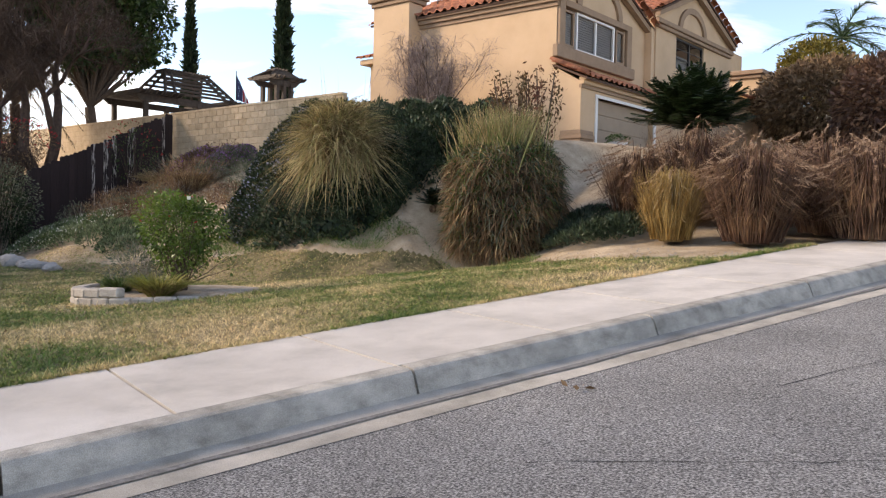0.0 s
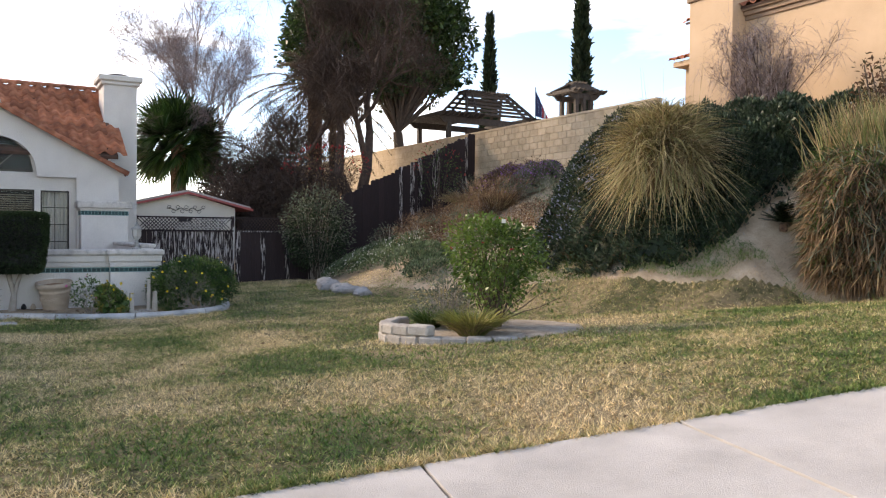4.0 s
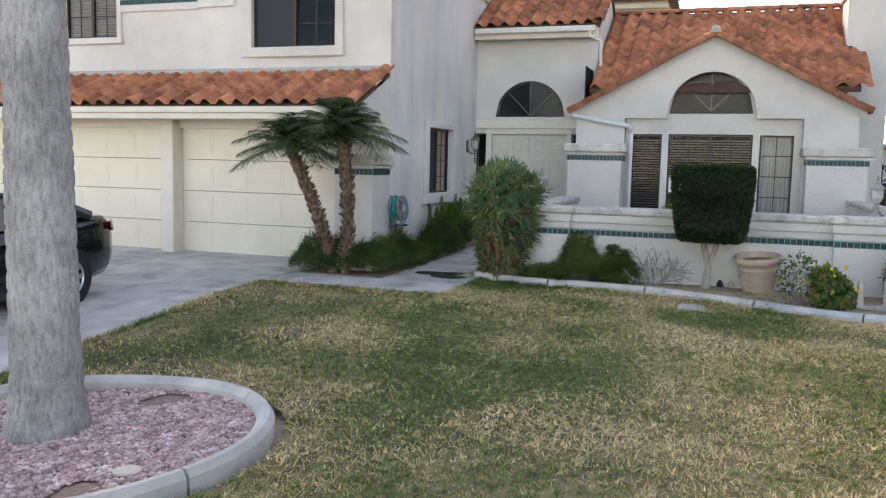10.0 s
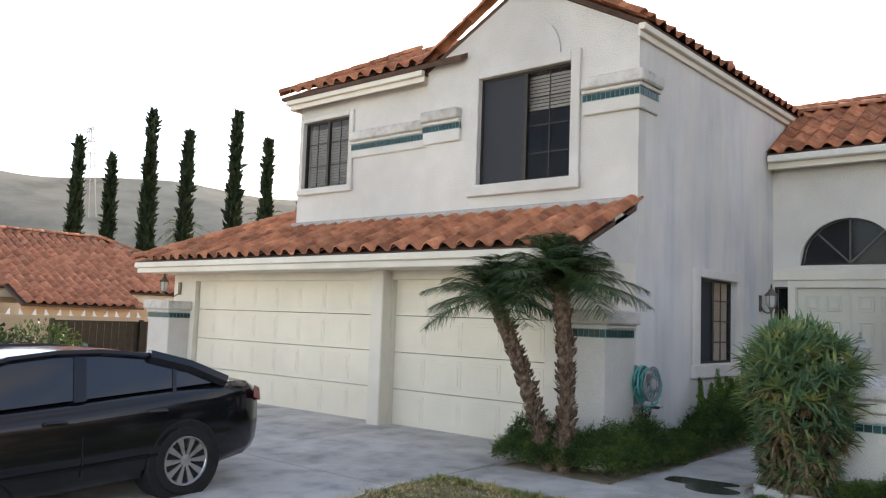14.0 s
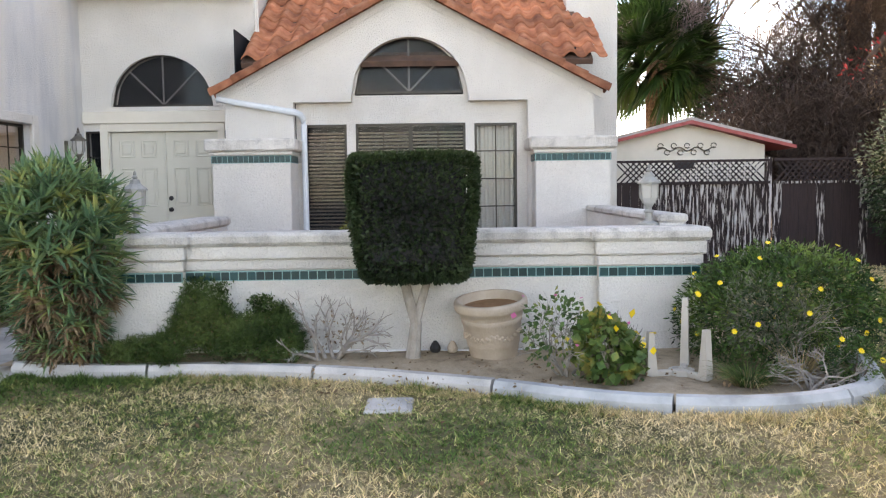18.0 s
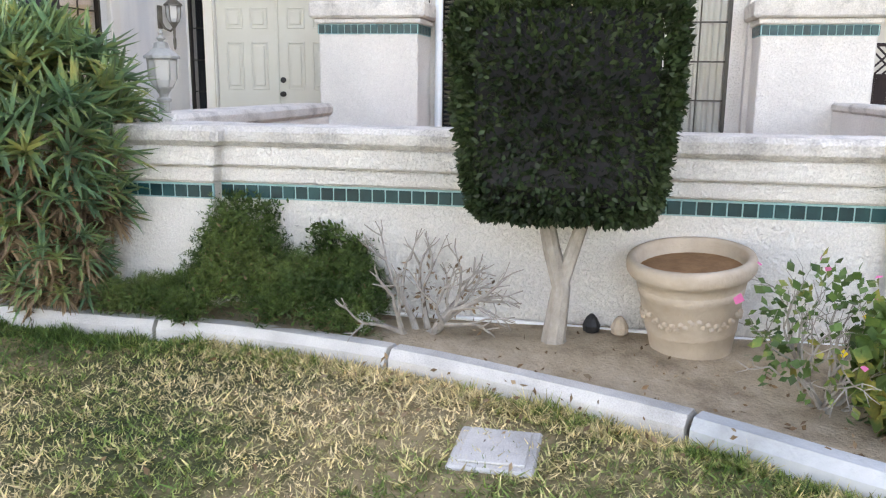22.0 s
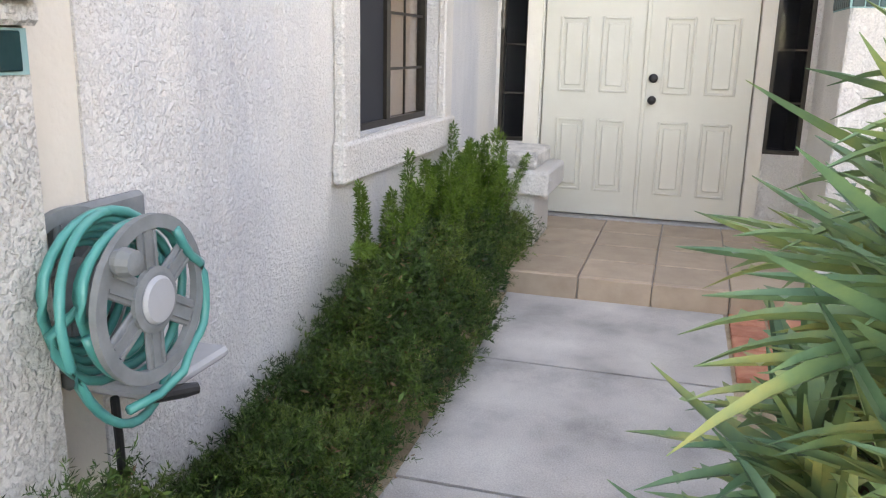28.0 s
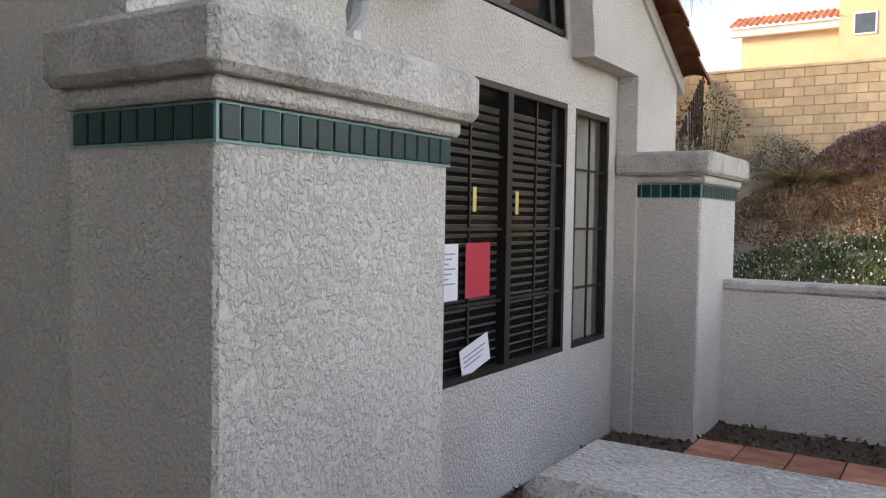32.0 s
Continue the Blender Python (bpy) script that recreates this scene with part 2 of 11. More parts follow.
TAN_STUCCO = material("tan_stucco", [(0.52, 0.37, 0.24), (0.58, 0.42, 0.28)], 1.2, 0.92, 0.5, 30, blotch=0.07)
TAN_DARK = material("brown_trim", [(0.26, 0.18, 0.12), (0.32, 0.22, 0.15)], 3.0, 0.85)
TAN_DOOR = material("tan_garage_door", [(0.30, 0.23, 0.17), (0.35, 0.27, 0.20)], 3.0, 0.7)
WHITE_PAINT = material("white_paint", [(0.72, 0.72, 0.71), (0.80, 0.80, 0.79)], 6.0, 0.5, blotch=0.08)
BLACK_METAL = material("black_metal", [(0.010, 0.010, 0.011), (0.02, 0.02, 0.021)], 20.0, 0.45)
BRONZE = material("bronze_frame", [(0.018, 0.015, 0.012), (0.035, 0.03, 0.024)], 12.0, 0.4, metal=0.3)
# near-black colour that stands in for unlit depth, not a wall paint
SHADE_BLACK = material("shade_black", [(0.012, 0.012, 0.014), (0.02, 0.02, 0.022)], 2.0, 0.95)
GLASS = glass("window_glass", (0.02, 0.022, 0.026), 0.03, 0.14)
SCREEN = material("insect_screen", [(0.018, 0.02, 0.026), (0.024, 0.028, 0.034)], 300.0, 0.7)
BLIND = material("blind_slat", [(0.24, 0.21, 0.175), (0.33, 0.29, 0.24)], 6.0, 0.7, rand=0.1)
BLIND_PALE = material("pale_blind_slat", [(0.62, 0.61, 0.58), (0.70, 0.69, 0.66)], 6.0, 0.7)
CURTAIN = material("pale_curtain", [(0.50, 0.49, 0.43), (0.60, 0.58, 0.52)], 2.0, 0.9, stretch=(3, 3, 0.4))
PORCH_TILE = material("porch_tile", [(0.36, 0.27, 0.20), (0.46, 0.36, 0.27)], 5.0, 0.55, 0.15, 60, rand=0.10)
CLAY_PAVER = material("clay_paver", [(0.30, 0.105, 0.065), (0.46, 0.18, 0.115), (0.52, 0.27, 0.17)], 6.0, 0.8, 0.3, 50, rand=0.22)
STONE = material("pale_block_stone", [(0.34, 0.31, 0.27), (0.48, 0.44, 0.39)], 14.0, 0.95, 0.9, 50, rand=0.15)
ROCK = material("field_rock", [(0.20, 0.20, 0.20), (0.36, 0.35, 0.33), (0.42, 0.38, 0.34)], 6.0, 0.92, 0.9, 22, rand=0.2)
PALM_BARK = material("palm_trunk_bark", [(0.13, 0.125, 0.12), (0.33, 0.322, 0.312), (0.47, 0.46, 0.445)], 9.0, 0.95, 1.0, 90, stretch=(4.0, 4.0, 1.1), blotch=0.42, blotch_scale=2.2, speck=0.10, speck_scale=70, ramp=(0.20, 0.75))
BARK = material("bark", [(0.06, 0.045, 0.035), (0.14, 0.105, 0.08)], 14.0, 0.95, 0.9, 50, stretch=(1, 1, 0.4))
BARK_PALE = material("pale_bark", [(0.22, 0.19, 0.16), (0.42, 0.38, 0.33)], 14.0, 0.95, 0.7, 50, stretch=(1, 1, 0.5))
FIBRE = material("palm_fibre", [(0.045, 0.025, 0.017), (0.15, 0.095, 0.065), (0.26, 0.19, 0.14)], 18.0, 0.95, 0.8, 60, island=0.4)
CLAY_POT = material("pale_planter_clay", [(0.40, 0.32, 0.24), (0.52, 0.43, 0.34)], 6.0, 0.9, 0.4, 60, blotch=0.12)
TRIPOD = material("pale_plastic", [(0.44, 0.40, 0.34), (0.50, 0.46, 0.40)], 6.0, 0.6)


def leaf_mat(name, colors, rough=0.55, island=0.35, scale=2.5, through=0.25):
    """Leaves, each in its own shade, that let some light through."""
    m = material(name, colors, scale, rough, island=island, spec=0.35, ramp=(0.35, 0.65))
    nt = m.node_tree
    bsdf = nt.nodes["Principled BSDF"]
    out = nt.nodes["Material Output"]
    tr = nt.nodes.new("ShaderNodeBsdfTranslucent")
    mix = nt.nodes.new("ShaderNodeMixShader")
    mix.inputs[0].default_value = through
    nt.links.new(bsdf.inputs["Base Color"].links[0].from_socket, tr.inputs[0])
    nt.links.new(bsdf.outputs[0], mix.inputs[1])
    nt.links.new(tr.outputs[0], mix.inputs[2])
    nt.links.new(mix.outputs[0], out.inputs[0])
    return m


# ---- mesh helpers ----
class Mesh:
    """Collects vertices and faces of one part."""

    def __init__(self):
        self.v, self.f = [], []

    def add(self, verts, faces):
        n = len(self.v)
        self.v += [tuple(p) for p in verts]
        self.f += [tuple(i + n for i in fc) for fc in faces]
        return self

    def box(self, x0, x1, y0, y1, z0, z1, m=None, bevel=0.0):
        x0, x1, y0, y1, z0, z1 = min(x0, x1), max(x0, x1), min(y0, y1), max(y0, y1), min(z0, z1), max(z0, z1)
        if bevel:
            b = min(bevel, (x1 - x0) / 3, (y1 - y0) / 3, (z1 - z0) / 3)
            vs, fs = [], []
            idx = {}
            for ix, X in enumerate((x0, x1)):
                for iy, Y in enumerate((y0, y1)):
                    for iz, Z in enumerate((z0, z1)):
                        sx, sy, sz = b if ix == 0 else -b, b if iy == 0 else -b, b if iz == 0 else -b
                        for k, p in enumerate(((X, Y + sy, Z + sz), (X + sx, Y, Z + sz), (X + sx, Y + sy, Z))):
                            idx[ix, iy, iz, k] = len(vs)
                            vs.append(p)
            q = lambda *ks: fs.append([idx[k] for k in ks])
            for s in (0, 1):
                a = [(s, 0, 0, 0), (s, 0, 1, 0), (s, 1, 1, 0), (s, 1, 0, 0)]
                q(*(a if s == 0 else a[::-1]))
                a = [(0, s, 0, 1), (1, s, 0, 1), (1, s, 1, 1), (0, s, 1, 1)]
                q(*(a if s == 0 else a[::-1]))
                a = [(0, 0, s, 2), (0, 1, s, 2), (1, 1, s, 2), (1, 0, s, 2)]
                q(*(a if s == 0 else a[::-1]))
            for i in (0, 1):
                for j in (0, 1):
                    q((i, j, 0, 0), (i, j, 1, 0), (i, j, 1, 1), (i, j, 0, 1))
                    q((i, 0, j, 0), (i, 1, j, 0), (i, 1, j, 2), (i, 0, j, 2))
                    q((0, i, j, 1), (1, i, j, 1), (1, i, j, 2), (0, i, j, 2))
                    for k in (0, 1):
                        q((i, j, k, 0), (i, j, k, 1), (i, j, k, 2))
        else:
            vs = [(x, y, z) for x in (x0, x1) for y in (y0, y1) for z in (z0, z1)]
            fs = [(0, 1, 3, 2), (4, 6, 7, 5), (0, 4, 5, 1), (2, 3, 7, 6), (0, 2, 6, 4), (1, 5, 7, 3)]
        if m is not None:
            vs = [m @ Vector(p) for p in vs]
        return self.add(vs, fs)

    def prism(self, poly, axis, a, b):
        """A polygon in the two other axes (in x, y, z order), drawn out along axis from a to b."""
        n = len(poly)

        def at(p, d):
            return {"x": (d, p[0], p[1]), "y": (p[0], d, p[1]), "z": (p[0], p[1], d)}[axis]

        vs = [at(p, a) for p in poly] + [at(p, b) for p in poly]
        fs = [tuple(range(n))[::-1], tuple(range(n, 2 * n))] + [(i, (i + 1) % n, (i + 1) % n + n, i + n) for i in range(n)]
        return self.add(vs, fs)

    def tube(self, pts, radii, n=8, caps=True):
        pts = [Vector(p) for p in pts]
        radii = [radii] * len(pts) if isinstance(radii, (int, float)) else radii
        vs, fs = [], []
        up = Vector((0.01, 0.02, 1))
        for i, p in enumerate(pts):
            d = (pts[min(i + 1, len(pts) - 1)] - pts[max(i - 1, 0)]).normalized()
            if abs(d.dot(up.normalized())) > 0.95:
                side = d.cross(Vector((1, 0.1, 0))).normalized()
            else:
                side = d.cross(up).normalized()
            other = d.cross(side)
            for k in range(n):
                a = 2 * math.pi * k / n
                vs.append(p + radii[i] * (math.cos(a) * side + math.sin(a) * other))
        for i in range(len(pts) - 1):
            for k in range(n):
                k2 = (k + 1) % n
                fs.append((i * n + k, i * n + k2, (i + 1) * n + k2, (i + 1) * n + k))
        if caps:
            fs.append(tuple(range(n))[::-1])
            fs.append(tuple(range((len(pts) - 1) * n, len(pts) * n)))
        return self.add(vs, fs)

    def lathe(self, profile, centre, n=20, m=None, caps=True):
        """Profile of (radius, z), turned about the upright through centre."""
        vs, fs = [], []
        for r, z in profile:
            for k in range(n):
                a = 2 * math.pi * k / n
                vs.append(Vector((centre[0] + r * math.cos(a), centre[1] + r * math.sin(a), centre[2] + z)))
        for i in range(len(profile) - 1):
            for k in range(n):
                k2 = (k + 1) % n
                fs.append((i * n + k, i * n + k2, (i + 1) * n + k2, (i + 1) * n + k))
        if caps:
            fs.append(tuple(range(n))[::-1])
            fs.append(tuple(range((len(profile) - 1) * n, len(profile) * n)))
        if m is not None:
            vs = [m @ v for v in vs]
        return self.add(vs, fs)

    def strips(self, ts, low, high, axis, a, b):
        """A wall between two curves low(t), high(t) over the steps ts, with thickness from a to b along axis 'x' or 'y'."""
        for t0, t1 in zip(ts[:-1], ts[1:]):
            e = 1e-6
            q = [(t0, low(t0 + e)), (t1, low(t1 - e)), (t1, high(t1 - e)), (t0, high(t0 + e))]
            if q[2][1] - q[1][1] < 1e-4 and q[3][1] - q[0][1] < 1e-4:
                continue
            self.prism(q, axis, a, b)
        return self

    def data(self, name, mat, smooth=False):
        me = bpy.data.meshes.new(name)
        me.from_pydata([tuple(p) for p in self.v], [], self.f)
        if mat is not None:
            me.materials.append(mat)
        if smooth:
            me.polygons.foreach_set("use_smooth", [True] * len(me.polygons))
        me.update()
        return me


def fix(me):
    bm = bmesh.new()
    bm.from_mesh(me)
    bmesh.ops.recalc_face_normals(bm, faces=bm.faces)
    bm.to_mesh(me)
    bm.free()
    return me


UNCOUNTED = {"leaves", "stems", "twigs", "branches", "shoots", "limbs", "flowers", "needles", "foliage", "dry_leaves", "dead_leaves", "green_leaves", "dead_sprigs", "bare_twigs", "dead_twigs", "yellow_leaves", "red_tips", "sprig", "buds"}


def part(name, mesh, mat, parent=None, label="", smooth=False, kind=""):
    me = mesh.data(name, mat, smooth) if isinstance(mesh, Mesh) else mesh
    if isinstance(mesh, Mesh):
        fix(me)
    ob = new(name, me)
    if parent is not None:
        ob.parent = parent
    if not kind and parent is not None and name in UNCOUNTED:
        kind = "stuff"
    if label or kind:
        tagged(ob, label, kind=kind)
    return ob


def thing(name, label, category, at=(0, 0, 0), group="", kind=""):
    ob = new(name)
    ob.empty_display_size = 0.1
    ob.location = at
    return tagged(ob, label, category, group, kind)


def structure(name, mesh, mat, label, category, smooth=False):
    ob = part(name, mesh, mat, None, "", smooth)
    return tagged(ob, label, category, kind="structure")


def numpy_mesh(name, verts, faces, mat, smooth=False):
    """Quads or triangles from arrays."""
    me = bpy.data.meshes.new(name)
    verts, faces = np.asarray(verts, np.float32), np.asarray(faces, np.int32)
    k = faces.shape[1]
    me.vertices.add(len(verts))
    me.vertices.foreach_set("co", verts.ravel())
    me.loops.add(faces.size)
    me.loops.foreach_set("vertex_index", faces.ravel())
    me.polygons.add(len(faces))
    me.polygons.foreach_set("loop_start", np.arange(0, faces.size, k, dtype=np.int32))
    if smooth:
        me.polygons.foreach_set("use_smooth", np.ones(len(faces), bool))
    me.materials.append(mat)
    me.update(calc_edges=True)
    return me


RNG = np.random.default_rng(7)


def unit(v):
    return v / (np.linalg.norm(v, axis=-1, keepdims=True) + 1e-9)


def leaves(name, pos, out, mat, size=0.05, ratio=0.5, droop=0.3, var=0.4):
    """Folded leaf quads at pos that point along out, with chance turns."""
    n = len(pos)
    d = unit(out + RNG.normal(0, 0.55, (n, 3)) + np.array([0, 0, -droop]))
    s = unit(np.cross(d, RNG.normal(0, 1, (n, 3))))
    L = (size * (1 + var * RNG.uniform(-1, 1, n)))[:, None]
    nrm = np.cross(d, s)
    v = np.stack([pos, pos + d * L * 0.5 + s * L * ratio * 0.5 + nrm * L * 0.08, pos + d * L, pos + d * L * 0.5 - s * L * ratio * 0.5 + nrm * L * 0.08], 1)
    f = np.arange(4 * n).reshape(n, 4)
    return numpy_mesh(name, v.reshape(-1, 3), f, mat)


def blades(name, base, tip_dir, length, width, mat, bend=0.5, seg=3, taper=True):
    """Grass-like blades of seg pieces that start at base along tip_dir and bend down."""
    n = len(base)
    tip_dir = unit(tip_dir)
    length = np.broadcast_to(np.asarray(length, float), (n,))[:, None]
    width = np.broadcast_to(np.asarray(width, float), (n,))[:, None]
    bend = np.broadcast_to(np.asarray(bend, float), (n,))[:, None]
    side = unit(np.cross(tip_dir, np.array([0, 0, 1.0]) + RNG.normal(0, 0.3, (n, 3))))
    rows = []
    hor = tip_dir.copy()
    hor[:, 2] = 0
    hor = unit(hor + 1e-6)
    for i in range(seg + 1):
        t = i / seg
        p = base + tip_dir * length * t + (hor * 0.35 - np.array([0, 0, 0.8])) * (length * bend * t * t)
        w = width * ((1 - t) ** 0.7 if taper else 1.0) * 0.5 + 0.0004
        rows.append(np.stack([p - side * w, p + side * w], 1))
    v = np.concatenate(rows, 1)          # n, 2*(seg+1), 3
    k = 2 * (seg + 1)
    f = np.concatenate([np.arange(n)[:, None] * k + np.array([2 * i, 2 * i + 1, 2 * i + 3, 2 * i + 2]) for i in range(seg)], 0)
    return numpy_mesh(name, v.reshape(-1, 3), f, mat)


def cloud(n, centre, radii, rough=0.18, shell=0.75, flat=-0.8, lumps=9):
    """Points in the outer part of a lumpy ellipsoid, with their outward directions; flat cuts the underside."""
    d = unit(RNG.normal(0, 1, (int(n * 1.6), 3)))
    d = d[d[:, 2] > flat][:n]
    lum = unit(RNG.normal(0, 1, (lumps, 3)))
    amp = RNG.uniform(-1, 1, lumps)
    bump = sum(a * np.exp(-6 * (1 - d @ l)) for a, l in zip(amp, lum))
    r = (shell + (1 - shell) * RNG.uniform(0, 1, len(d)) ** 0.6) * (1 + rough * bump + RNG.normal(0, 0.03, len(d)))
    rad = np.array(radii)
    return np.array(centre) + d * rad * r[:, None], unit(d / rad)

# ---- ground ----
ST_O, ST_U, ST_N = Vector((-4.68, 2.45)), Vector((0.235, 0.972)), Vector((0.972, -0.235))   # foot of the street: origin, along, towards the road


def smooth(t):
    t = min(1.0, max(0.0, t))
    return t * t * (3 - 2 * t)


def street(x, y):
    p = Vector((x, y)) - ST_O
    return p.dot(ST_U), p.dot(ST_N)


def street_xy(s, n):
    p = ST_O + s * ST_U + n * ST_N
    return p.x, p.y


def walk_z(s, n):
    """Top of the pavement."""
    return -0.18 + 0.093 * max(-60, min(s, 45)) - 0.02 * n


FOOT = [(-60, 9.5), (-24, 9.3), (-18.5, 8.0), (-14, 8.3), (-11, 8.6), (-9.6, 9.6), (-8.4, 11.8), (-6.5, 10.6), (-4, 9.2), (30, 9.0)]


def foot(x):
    for (x0, y0), (x1, y1) in zip(FOOT[:-1], FOOT[1:]):
        if x <= x1:
            return y0 + (y1 - y0) * (x - x0) / (x1 - x0)
    return FOOT[-1][1]


def drive_z(x, y):
    d = max(-1.0, x + 17.35)
    return -0.38 - 0.02 * d - 0.0022 * d * d


def ground_z(x, y):
    s, n = street(x, y)
    if n > 0:
        return walk_z(s, n)
    edge = walk_z(s, 0)
    w = smooth(-n / 10)
    home = -0.50 + 0.03 * max(0, min(y - 2, 8)) + 0.05 * smooth((-1.0 - y) / 1.5)
    if y < -16:
        home -= 0.10 * min(20, -16 - y)
    z = edge + (home - edge) * w
    if -16 < y < -2.6:
        z += (drive_z(x, y) - 0.012 - z) * smooth((-2.6 - y) / 1.5) * smooth((x + 22) / 3 if x < -17 else 1)
    k = (y - foot(x)) / (5.6 + 2.0 * smooth((-14 - x) / 3))
    if k > 0:
        top = 2.95 + 0.3 * smooth((-15 - x) / 4) + 0.08 * max(0, y - 30)
        top = max(top, z)
        e_ = 0.55 - 0.4 * smooth((-14 - x) / 3)
        ease = smooth(k) * e_ + min(1, k) * (1 - e_)
        z += (top - z) * ease * smooth((-n - 0.5) / 7)
    z += 0.02 * noise.noise(Vector((x * 0.5, y * 0.5, 0)))
    return z


def sheet(name, xs, ys, zf, mat, keep=None):
    idx, vs, fs = {}, [], []
    for i, x in enumerate(xs):
        for j, y in enumerate(ys):
            idx[i, j] = len(vs)
            vs.append((x, y, zf(x, y)))
    for i in range(len(xs) - 1):
        for j in range(len(ys) - 1):
            if keep is None or keep((xs[i] + xs[i + 1]) / 2, (ys[j] + ys[j + 1]) / 2):
                fs.append((idx[i, j], idx[i + 1, j], idx[i + 1, j + 1], idx[i, j + 1]))
    return numpy_mesh(name, vs, np.array(fs), mat, True)


LAWN_COLS = [(0.07, 0.135, 0.028), (0.18, 0.23, 0.06), (0.53, 0.43, 0.21), (0.72, 0.57, 0.33)]


def patchy(m, scale=0.55, strength=0.55):
    """Mixes the first noise with a slow one, so that green and dry patches show over metres."""
    nt = m.node_tree
    ramp = [n for n in nt.nodes if n.type == "VALTORGB"][0]
    fine = ramp.inputs[0].links[0].from_socket
    geo = [n for n in nt.nodes if n.type == "NEW_GEOMETRY"][0]
    flat = nt.nodes.new("ShaderNodeMapping")
    flat.inputs["Scale"].default_value = (1, 1, 0)
    nt.links.new(geo.outputs["Position"], flat.inputs[0])
    slow = nt.nodes.new("ShaderNodeTexNoise")
    slow.inputs["Scale"].default_value, slow.inputs["Detail"].default_value = scale, 5
    slow.inputs["Roughness"].default_value = 0.6
    nt.links.new(flat.outputs[0], slow.inputs["Vector"])
    mix = nt.nodes.new("ShaderNodeMix")
    mix.inputs[0].default_value = strength
    nt.links.new(fine, mix.inputs[2])
    nt.links.new(slow.outputs["Fac"], mix.inputs[3])
    nt.links.new(mix.outputs[0], ramp.inputs[0])
    return m


# soil colours kept well below the blades', to paint shade in the gaps
LAWN_SHADE_SOIL = patchy(material("lawn_shade_soil", [(0.035, 0.045, 0.014), (0.09, 0.085, 0.034), (0.22, 0.17, 0.09), (0.34, 0.26, 0.15)], 9.0, 0.95, 1.0, 60, ramp=(0.38, 0.62)), 0.5, 0.62)
GRASS = patchy(leaf_mat("lawn_grass", LAWN_COLS, 0.6, 0.65, 16.0, 0.2), 0.45, 0.60)
for nd in GRASS.node_tree.nodes:
    if nd.type == "VALTORGB":
        for e, p in zip(nd.color_ramp.elements, (0.42, 0.475, 0.525, 0.59)):
            e.position = p

fine_x = [-300, -150, -80, -60, -48, -42, -38, -35, -32] + [round(-30 + 0.35 * i, 3) for i in range(int(36 / 0.35) + 1)] + [8, 12, 20, 40, 90, 200]
fine_y = [-300, -150, -80, -50, -36, -28, -22] + [round(-18 + 0.35 * i, 3) for i in range(int(52 / 0.35) + 1)] + [36, 42, 50, 70, 110, 200]


def soil_z(x, y):
    s, n = street(x, y)
    return ground_z(x, y) - (0.05 if n < 0 else 0.45) - 0.03


GROUND_MIX = material("yard_earth", [(0.28, 0.215, 0.145), (0.42, 0.335, 0.24), (0.53, 0.44, 0.325)], 2.6, 0.97, 1.0, 16, blotch=0.22, blotch_scale=0.9, speck=0.14, speck_scale=60)
earth = new("ground", sheet("ground", fine_x, fine_y, soil_z, GROUND_MIX))
tagged(earth, "pale sandy earth of the yard and bank", "ground", kind="structure")


DRIVE_EDGE = [(-4.0, -4.4), (-9.3, -4.4), (-10.3, -4.44), (-13.9, -4.9), (-15.0, -5.0), (-15.7, -4.6)]


def drive_edge(x):
    if x > -9.3:
        return -4.35
    if x > -13.9:
        return -4.4 - 0.11 * (-9.3 - x)
    return -4.9


def in_planter(x, y):
    return x < planter_x(y) and -2.35 < y < 4.75 or x < -17.6


def planter_x(y):
    """Outer line of the low kerb in front of the house."""
    pts = [(-2.45, -16.85), (-0.8, -16.95), (0.45, -16.68), (1.8, -16.15), (2.55, -15.65), (3.4, -15.38), (4.0, -15.45), (4.5, -15.8), (4.75, -16.3)]
    for (y0, x0), (y1, x1) in zip(pts[:-1], pts[1:]):
        if y0 <= y <= y1:
            return x0 + (x1 - x0) * (y - y0) / (y1 - y0)
    return -99


def rose_bed(x, y):
    """Under 1 inside the rose bed."""
    return ((x + 9.62) / 1.18) ** 2 + ((y - 6.02) / 1.24) ** 2


LAWN_EDGE = [(-24, 8.7), (-18.1, 8.3), (-14.9, 9.0), (-12.75, 9.55), (-11.5, 9.8), (-10.3, 10.3), (-9.1, 11.2), (-7.8, 11.35), (-6.0, 10.5), (-4.5, 10.1), (-2, 10.0)]


def lawn_edge(x):
    """Where the lawn gives way to the sand of the bank."""
    for (x0, y0), (x1, y1) in zip(LAWN_EDGE[:-1], LAWN_EDGE[1:]):
        if x <= x1:
            return y0 + (y1 - y0) * (x - x0) / (x1 - x0)
    return 10.0


def on_lawn(x, y):
    s, n = street(x, y)
    if n > -0.03 or x < -23.2 or y < drive_edge(x) + 0.02 or y > lawn_edge(x) + 0.3 * noise.noise(Vector((x * 0.6, 3.3, y * 0.6))):
        return False
    if x < -15.1 and y < -2.2:                    # walk and fern bed
        return False
    if -2.4 <= y <= 4.75 and x < planter_x(y) - 0.02:
        return False
    if x < -17.0 and y < 4.75:
        return False
    if (x + 9.30) ** 2 + (y + 2.84) ** 2 < 1.49 ** 2:    # palm ring
        return False
    if rose_bed(x, y) < 1:
        return False
    return True


lawn_x = [round(-23.6 + 0.08 * i, 3) for i in range(300)]
lawn_y = [round(-5.2 + 0.08 * i, 3) for i in range(212)]
lawn = new("lawn", sheet("lawn", lawn_x, lawn_y, lambda x, y: ground_z(x, y) - 0.015, LAWN_SHADE_SOIL, on_lawn))
tagged(lawn, "patchy lawn soil, green and straw coloured, darkened as shade between the blades", "lawn", kind="structure")


